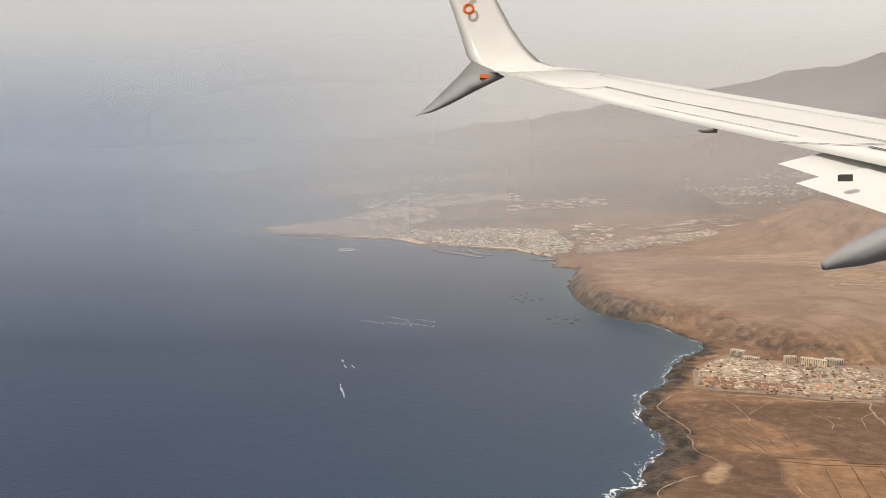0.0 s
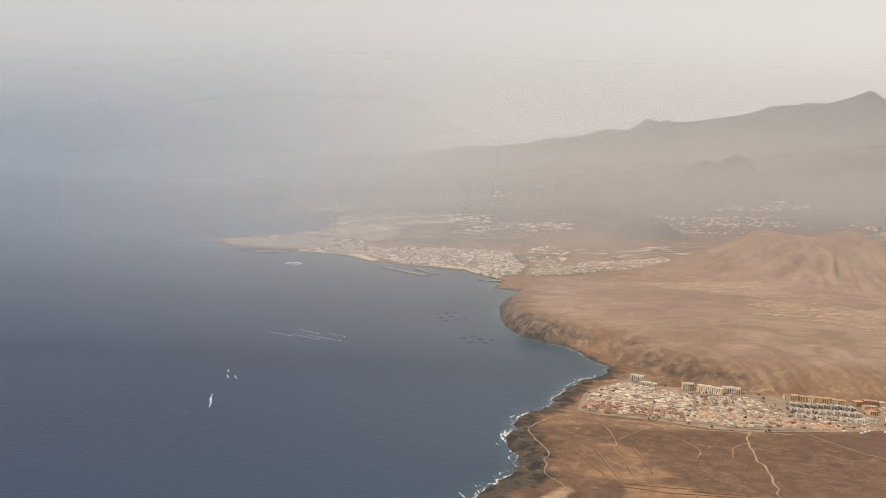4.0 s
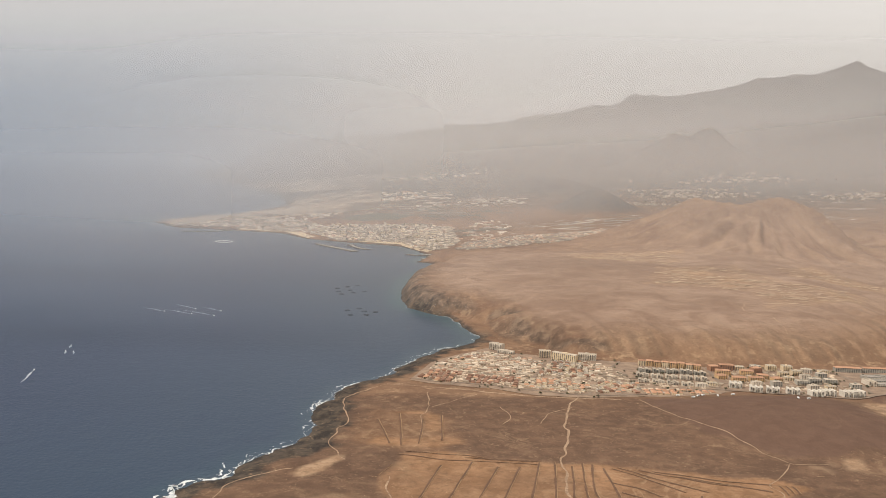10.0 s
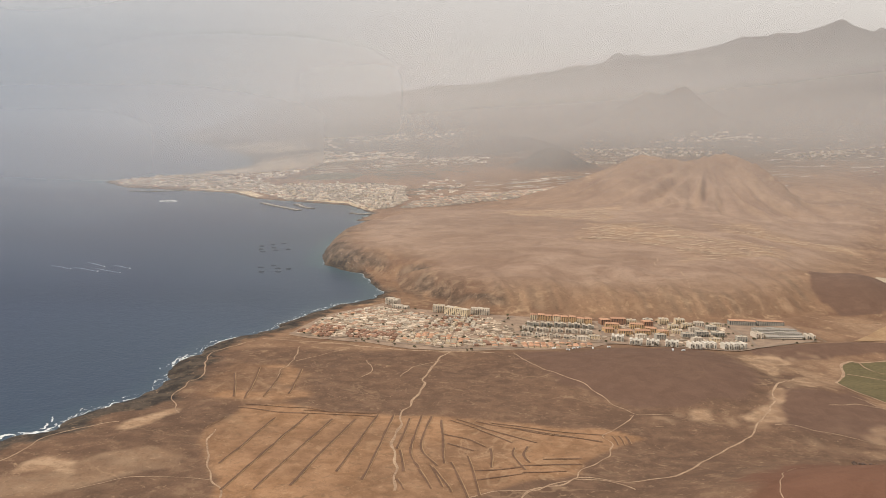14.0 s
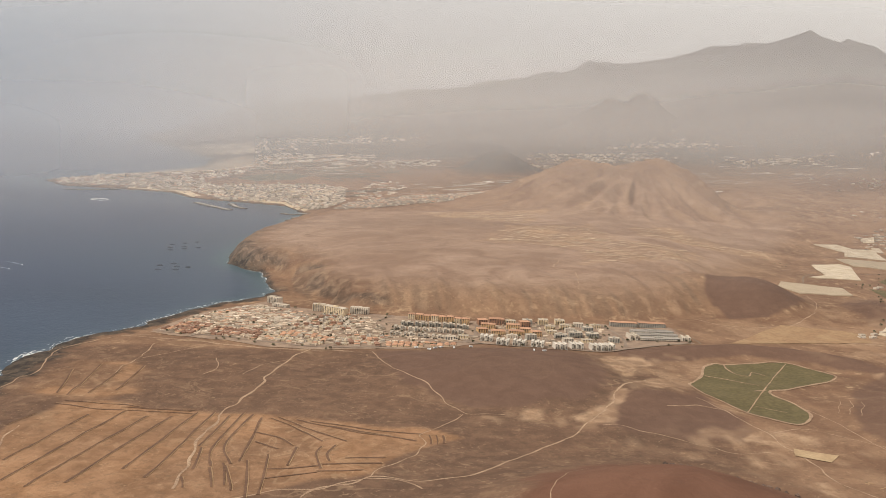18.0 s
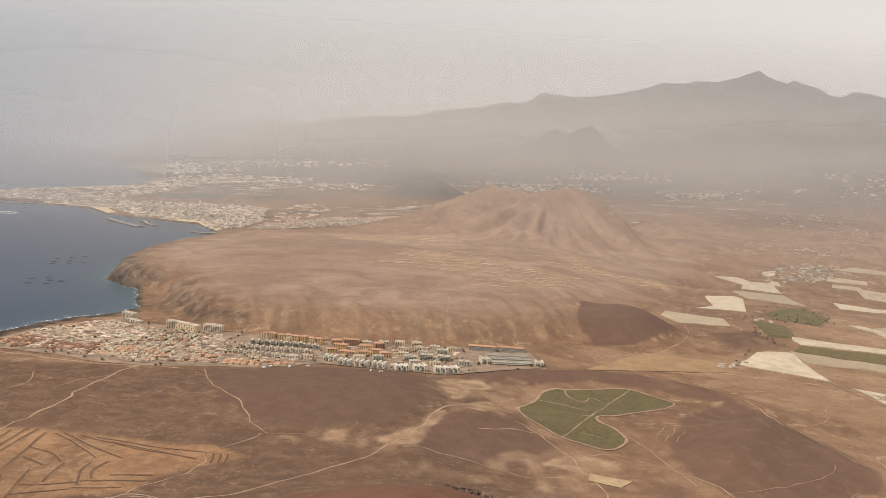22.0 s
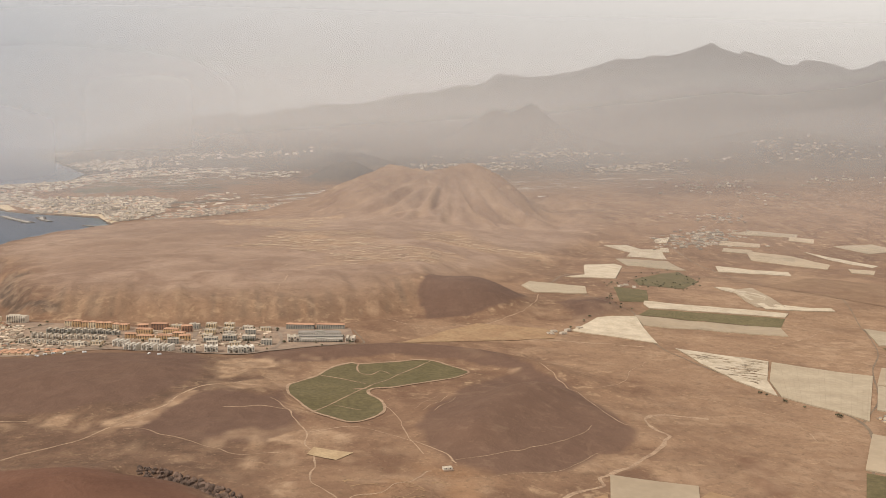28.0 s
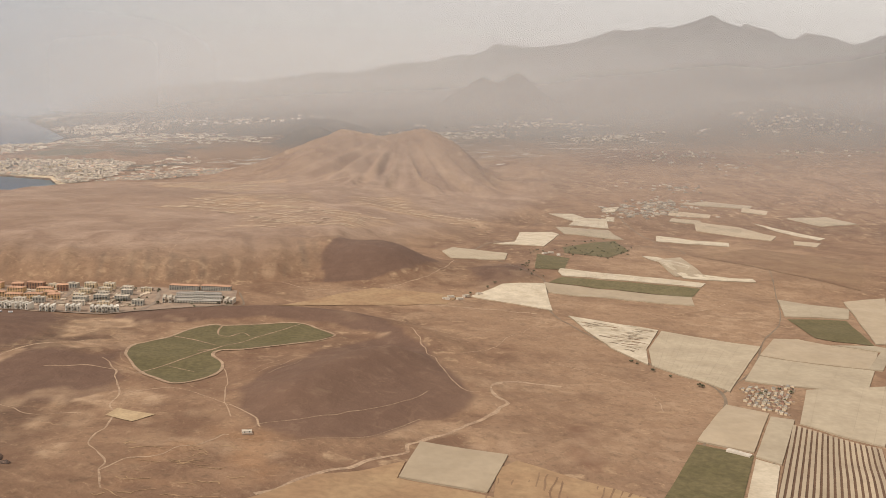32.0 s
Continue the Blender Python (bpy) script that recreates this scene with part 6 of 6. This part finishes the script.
def sprawl(spots, label, mat, low, tall):
    bm = bmesh.new()
    for cx, cy, rx, ry, many in spots:
        count = int(many * 1.7)
        px = np.array([cx + rng.gauss(0, 0.5) * rx for _ in range(count)])
        py = np.array([cy + rng.gauss(0, 0.5) * ry for _ in range(count)])
        zs, sd = height(px, py), coast_distance(px, py)
        for x, y, z, s in zip(px, py, zs, sd):
            if s < 5:
                continue
            far = max(1.0, cy / 900)
            w, dd, h = rng.uniform(0.7, 2.2) * far, rng.uniform(0.7, 1.6) * far, rng.uniform(low, tall) * 0.8 * far
            box(bm, x - w, x + w, y - dd, y + dd, z - 3, z + h)
    return tagged(part("distant_town", bm, mat), label, "town", kind="stuff")


sprawl(((-250, 2500, 150, 160, 70), (-120, 2250, 120, 120, 70), (-560, 3300, 120, 140, 30), (100, 2560, 300, 130, 60)), "pale towns strung along the far hazy coast", TOWNWALL, 1.0, 2.0)
sprawl(((600, 1470, 110, 60, 70), (850, 1380, 80, 50, 60), (780, 965, 60, 30, 18), (620, 1640, 120, 60, 40),
        (860, 1920, 180, 90, 50), (1150, 1350, 140, 90, 40), (1000, 1050, 120, 60, 20), (480, 1330, 60, 40, 40)), "distant hillside settlements, pale and hazy", HILLWALL, 1.0, 2.2)
sprawl(((672, 745, 30, 24, 60), (702, 768, 26, 22, 55), (735, 830, 30, 26, 20), (830, 910, 40, 30, 14)), "low farm town of pale houses beside greenhouses", HILLWALL, 0.6, 1.3)

# annexes, garden walls and pergolas packed between the village houses
bm = bmesh.new()
for ring, many in (([(137, 418), (150, 441), (166, 456), (178, 445), (190, 424), (182, 400), (154, 408)], 620), ([(132, 399), (138, 416), (182, 400), (208, 392), (201, 374), (173, 384)], 480),
                   ([(186, 404), (199, 440), (222, 432), (231, 394), (226, 378), (206, 375)], 400), ([(228, 378), (232, 400), (268, 396), (262, 386)], 200), ([(272, 395), (272, 425), (330, 428), (330, 392), (300, 384)], 150)):
    px = np.array([rng.uniform(130, 332) for _ in range(many * 14)])
    py = np.array([rng.uniform(372, 458) for _ in range(many * 14)])
    good = np.nonzero(inside(px, py, ring))[0][:many]
    zs = height(px, py)
    for k in good:
        w, dd = rng.choice(((0.9, 0.7), (1.6, 0.25), (0.25, 1.5), (0.6, 0.9), (1.1, 1.0)))
        x, y, z = float(px[k]), float(py[k]), float(zs[k])
        box(bm, x - w, x + w, y - dd, y + dd, z - 0.3, z + rng.uniform(0.3, 0.85))
tagged(part("annex", bm, ANNEX), "small annexes, garden walls and pergolas between houses", "annex", kind="stuff")


# ---- the aircraft's wing, where it stands as the flight begins ----
# Drawn in metres from the cabin window: right is ahead, out runs along the wing to its tip, up is up; the land is modelled at 1 : 5.85.
CRAFT = look(*PATH[0][1:4]) @ Matrix(((1 / 5.85, 0, 0, 0), (0, 0, 1 / 5.85, 0), (0, -1 / 5.85, 0, 0), (0, 0, 0, 1))) @ Matrix.Identity(4)
PAINT = material("glossy white aircraft paint", (0.70, 0.675, 0.635), (0.67, 0.645, 0.605), 0.3, 0.3, 0.0, 0.03, spec=0.5)
UNDER = material("grey aircraft paint", (0.30, 0.29, 0.29), (0.27, 0.26, 0.26), 0.3, 0.6, 0.0, 0.04, spec=0.3)
SEAM = material("dark panel gap", (0.05, 0.045, 0.04), (0.07, 0.06, 0.05), 0.2, 0.7)
ORANGE = material("orange livery paint", (0.80, 0.19, 0.045), (0.76, 0.17, 0.04), 0.2, 0.3)
wing = thing("aircraft_wing", "white swept airliner wing with an upturned winglet and lowered flaps", "aircraft wing")
wing.matrix_basis = CRAFT


def span(y):
    """Front edge, rear edge and height of the wing at y metres out from the window."""
    return 2.75 + 0.49 * (15.4 - y), 1.05 + 0.30 * (15.4 - y), 3.10 - 0.312 * (15.4 - y)


def loft(rings, close=True, soft=True):
    bm = bmesh.new()
    rows = [[bm.verts.new(p) for p in ring] for ring in rings]
    for a0, b0 in zip(rows, rows[1:]):
        n = len(a0)
        for k in range(n if close else n - 1):
            bm.faces.new((a0[k], b0[k], b0[(k + 1) % n], a0[(k + 1) % n]))
    if close:
        bm.faces.new(rows[0][::-1])
        bm.faces.new(rows[-1])
    for f in bm.faces:
        f.smooth = soft
    bmesh.ops.recalc_face_normals(bm, faces=bm.faces[:])
    return bm


def section(front, rear, y, z, thick, dz=0.0):
    """A wing section from the front edge to the rear one."""
    c = front - rear
    up = [(0, 0), (0.03, 0.35), (0.12, 0.7), (0.3, 1.0), (0.55, 0.85), (0.8, 0.42), (1.0, 0.04)]
    down = [(0.8, -0.16), (0.5, -0.42), (0.2, -0.5), (0.04, -0.3)]
    return [(front - u * c, y, z + thick * v + dz * u) for u, v in up + down]



def twist(y):
    """How far the rear edge stands above the front one."""
    return 0.038 * max(0.0, 11.5 - y)


stations = [15.4, 14, 12, 10, 8, 6.6, 5.2, 4.2]
rings = []
for y in stations:
    f, r, z = span(y)
    rings.append(section(f, r, y, z, 0.024 * (f - r), twist(y)))
part("main_panel", loft(rings), PAINT, wing)


def on_wing(y, u, lift=0.012):
    """A point on the upper skin, u from the front edge to the rear."""
    f, r, z = span(y)
    v = np.interp(u, [0, 0.03, 0.12, 0.3, 0.55, 0.8, 1.0], [0, 0.35, 0.7, 1.0, 0.85, 0.42, 0.04])
    return Vector((f - u * (f - r), y, z + 0.024 * (f - r) * float(v) + u * twist(y) + lift))


def seam(points, wide, mat=SEAM, name="panel_gap"):
    bm = bmesh.new()
    prev = None
    for k, (y, u) in enumerate(points):
        p = on_wing(y, u)
        y2, u2 = points[min(k + 1, len(points) - 1)]
        y1, u1 = points[max(k - 1, 0)]
        along = (on_wing(y2, u2) - on_wing(y1, u1)).normalized()
        side = along.cross(Vector((0, 0, 1))).normalized() * wide / 2
        pair = bm.verts.new(p + side), bm.verts.new(p - side)
        if prev:
            bm.faces.new((prev[0], prev[1], pair[1], pair[0]))
        prev = pair
    part(name, bm, mat, wing)


ys = list(np.linspace(14.6, 4.4, 24))
seam([(y, 0.30) for y in ys], 0.022)
seam([(y, 0.66) for y in np.linspace(13.2, 8.2, 18)], 0.035)
seam([(y, 0.86) for y in np.linspace(11.6, 8.6, 12)], 0.02)
seam([(13.4, 1.0), (13.0, 0.82), (13.2, 0.66)], 0.02)
seam([(8.2, 0.66), (8.1, 0.85), (8.3, 1.0)], 0.03)
seam([(14.6, 0.30), (14.7, 0.2), (14.2, 0.12)], 0.015)
seam([(y, 0.80) for y in np.linspace(8.0, 4.4, 12)], 0.06)

# lowered flaps behind the trailing edge
for name, shift, drop, chord, y1 in (("fore_flap", -0.08, -0.13, 0.62, 7.9), ("aft_flap", -0.43, -0.12, 0.60, 7.2)):
    rr = []
    for y in np.linspace(y1, 4.2, 5):
        f, r, z = span(y)
        front = r + 0.12 * (y1 - y) * 0 + shift + 0.42
        rr.append(section(front, front - chord, float(y), z - drop, 0.018, -0.12))
    part(name, loft(rr, True, False), PAINT, wing)
part("flap_gap", loft([[(span(y)[1] + 0.30, y, span(y)[2] + 0.02), (span(y)[1] + 0.02, y, span(y)[2] - 0.02), (span(y)[1] + 0.02, y, span(y)[2] - 0.05), (span(y)[1] + 0.30, y, span(y)[2] - 0.05)] for y in (7.9, 6, 4.2)]), SEAM, wing)
part("flap_bracket", a_box(3.04, 3.13, 6.68, 6.74, 0.52, 0.57), SEAM, wing)

# the flap-track fairing: a canoe that points aft
rr = []
for u, wide, tall in ((0, 0.05, 0.06), (0.12, 0.17, 0.16), (0.4, 0.24, 0.28), (0.75, 0.26, 0.34), (1.0, 0.24, 0.34)):
    x, y, z = 2.72 + 1.9 * u, 6.25 - 0.2 * u, -0.12 + 0.70 * u
    rr.append([(x, y - wide, z + tall * 0.2), (x, y - wide * 0.7, z + tall * 0.55), (x, y + wide * 0.7, z + tall * 0.55), (x, y + wide, z + tall * 0.2), (x, y + wide * 0.5, z - tall * 0.5), (x, y - wide * 0.5, z - tall * 0.5)])
part("flap_fairing", loft(rr), UNDER, wing)
rr = []
f0, r0, z0 = span(9.35)
for x, w, tall in ((r0 - 0.14, 0.01, 0.02), (r0 - 0.08, 0.03, 0.04), (r0 + 0.06, 0.03, 0.04)):
    rr.append([(x, 9.35 - w, z0 + 0.07), (x, 9.35 + w, z0 + 0.07), (x, 9.35 + w * 0.6, z0 + 0.07 - tall), (x, 9.35 - w * 0.6, z0 + 0.07 - tall)])
part("small_fairing", loft(rr), UNDER, wing)

# blended winglet: front edge, rear edge, each (ahead, out, up)
LEAD = ((2.75, 15.4, 3.10), (2.20, 15.75, 3.23), (1.78, 16.0, 3.42), (1.52, 16.15, 3.72), (1.28, 16.3, 4.12), (0.98, 16.4, 4.72), (0.55, 16.5, 5.75))
REAR = ((1.05, 15.4, 3.10), (0.78, 15.8, 3.20), (0.58, 16.05, 3.34), (0.44, 16.2, 3.58), (0.34, 16.3, 3.95), (0.12, 16.42, 4.65), (-0.18, 16.55, 5.75))
rr = []
for k, (a0, b0) in enumerate(zip(LEAD, REAR)):
    a0, b0 = Vector(a0), Vector(b0)
    c = (a0 - b0).length
    near = Vector((0, 0, 1)).lerp(Vector((0, -1, 0.1)), min(1, k / 3)).normalized()
    t0 = 0.055 * c
    rr.append([tuple(a0), tuple(a0.lerp(b0, 0.15) + near * t0 * 0.7), tuple(a0.lerp(b0, 0.45) + near * t0), tuple(a0.lerp(b0, 0.8) + near * t0 * 0.4), tuple(b0),
               tuple(a0.lerp(b0, 0.7) - near * t0 * 0.3), tuple(a0.lerp(b0, 0.3) - near * t0 * 0.5)])
part("winglet", loft(rr), PAINT, wing)
# lower strake, sweeping down and aft to a point
LEAD2 = ((1.10, 15.55, 3.06), (0.62, 15.75, 2.86), (0.10, 15.95, 2.62), (-0.22, 16.05, 2.50), (-0.47, 16.1, 2.46))
REAR2 = ((0.53, 16.0, 3.44), (0.26, 16.05, 3.15), (-0.10, 16.1, 2.80), (-0.34, 16.12, 2.58), (-0.50, 16.12, 2.455))
rr = []
for a0, b0 in zip(LEAD2, REAR2):
    a0, b0 = Vector(a0), Vector(b0)
    t0 = Vector((0, -0.035 * (a0 - b0).length, 0.01))
    rr.append([tuple(a0), tuple(a0.lerp(b0, 0.4) + t0), tuple(b0), tuple(a0.lerp(b0, 0.5) - t0)])
part("lower_strake", loft(rr), UNDER, wing, "grey lower strake")
part("tip_light", a_box(0.66, 0.95, 15.70, 15.78, 3.07, 3.14), ORANGE, wing, "orange lamp cover")
# livery marks on the winglet, as plain strokes
for k, z in enumerate((4.46, 4.72, 4.98, 5.24, 5.5)):
    x = 0.60 - 0.27 * (z - 4.0)
    mark = part("livery_mark", ring_mesh(0.085, 0.026, 18) if k % 2 == 0 else a_box(-0.13, 0.13, -0.028, 0.028, -0.01, 0.01), ORANGE, wing)
    mark.matrix_basis = pose(x, 16.2 + 0.11 * (z - 4.0), z, 80, 0, 0) @ Matrix.Rotation(radians(20), 4, "Z")


# ---- small things ----
# caravans and low sheds along the southern edge of the village
caravan = thing("caravan", "white caravan parked at the edge of the village", "caravan", "parked caravans", (234, 379, ground_z(234, 379) + 0.1), 8)
part("body", a_box(-0.75, 0.75, -0.32, 0.32, 0.08, 0.5, taper=0.03), BOATWHITE, caravan)
part("window", a_box(-0.45, 0.4, -0.345, -0.30, 0.26, 0.4), GLASS, caravan)
for s in (-0.4, 0.35):
    part("wheel", a_box(s - 0.08, s + 0.08, -0.33, 0.33, -0.05, 0.1), CAGE, caravan)
for k, (x, y) in enumerate(((241, 373), (246, 368), (251, 371), (256, 367.5), (263, 369), (237, 378), (248.5, 369.5), (288, 363), (292, 362))):
    copy_thing(caravan, pose(x, y, ground_z(x, y) + 0.1, 0, 0, (8, -15, 30, 80)[k % 4]))
# broken lava wall of the small red cone's crater
LAVA = material("dark broken lava rock", (0.17, 0.112, 0.084), (0.095, 0.066, 0.053), 1.5, 0.95, 0.3, 0.3, 0.35)
rng = random.Random(41)
crag = thing("lava_crag", "dark jagged lava wall on the flank of a red cinder cone", "rock outcrop", "", (321, 242, ground_z(321, 242)), 0)
EDGE = [(306, 252.5), (313, 250), (319, 246), (324, 241), (329, 236), (334, 229), (338, 223)]
for row in range(7):
    for k in range(34):
        f = (k + rng.random()) / 34 * (len(EDGE) - 1)
        n = min(int(f), len(EDGE) - 2)
        (ax, ay), (bx, by) = EDGE[n], EDGE[n + 1]
        thin = math.sin(math.pi * (k + 0.5) / 34) ** 0.6
        x = ax + (bx - ax) * (f - n) - 0.62 * row * 0.95 * thin + rng.uniform(-0.5, 0.5)
        y = ay + (by - ay) * (f - n) - 0.78 * row * 0.95 * thin + rng.uniform(-0.5, 0.5)
        bm = bmesh.new()
        bmesh.ops.create_icosphere(bm, subdivisions=1, radius=1.0)
        size = rng.uniform(0.45, 1.0) * (0.5 + 0.6 * thin)
        for v in bm.verts:
            v.co *= rng.uniform(0.65, 1.25)
            v.co = Vector((v.co.x * size * 1.2, v.co.y * size, v.co.z * size * (1.15 - 0.11 * row)))
        stone = part("rock", bm, LAVA, crag)
        stone.matrix_basis = pose(x - 321, y - 242, ground_z(x, y) - ground_z(321, 242) + size * 0.05, 0, 0, rng.uniform(0, 360))
rng = random.Random(77)
# eroded steps in the ochre ground by the hut
bm = bmesh.new()
for k in range(40):
    x, y = rng.uniform(358, 386), rng.uniform(210, 242)
    w = rng.uniform(2, 6)
    ribbon(bm, [(x, y), (x + w / 2, y + rng.uniform(-1.2, 1.2)), (x + w, y + rng.uniform(-1.5, 1.5))], rng.uniform(0.15, 0.4), 0.08, 1.0, 2.2, k)
tagged(part("soil_step", bm, TILLED), "low eroded steps in ochre earth", "erosion step", kind="stuff")
# plantation walls, roads and strips of plots on the slopes behind the towns
STRIPS = material("hazy plot edges and roads", (0.50, 0.44, 0.365), (0.36, 0.31, 0.255), 12, 0.9, 0.0, 0.15, 0.4, island=True)
bm = bmesh.new()
for cx, cy, rx, ry, many in ((60, 1300, 150, 120, 90), (200, 1450, 200, 200, 120), (350, 1080, 120, 60, 60), (100, 1900, 320, 300, 90), (650, 1250, 220, 200, 60), (900, 1500, 250, 250, 50), (640, 1060, 120, 90, 30)):
    for _ in range(many):
        x, y = cx + rng.gauss(0, 0.5) * rx, cy + rng.gauss(0, 0.5) * ry
        if coast_distance(np.array([x]), np.array([y]))[0] < 8 or math.hypot(x - 386, y - 1232) < 95:
            continue
        w, way = rng.uniform(4, 22), rng.uniform(-0.25, 0.15)
        ribbon(bm, [(x - w, y - w * way), (x, y + rng.uniform(-1, 1)), (x + w, y + w * way)], rng.uniform(0.8, 3.0), 0.9, 6, 0, 1)
tagged(part("distant_plots", bm, STRIPS), "pale strips of plots and roads on hazy slopes", "plots", kind="stuff")
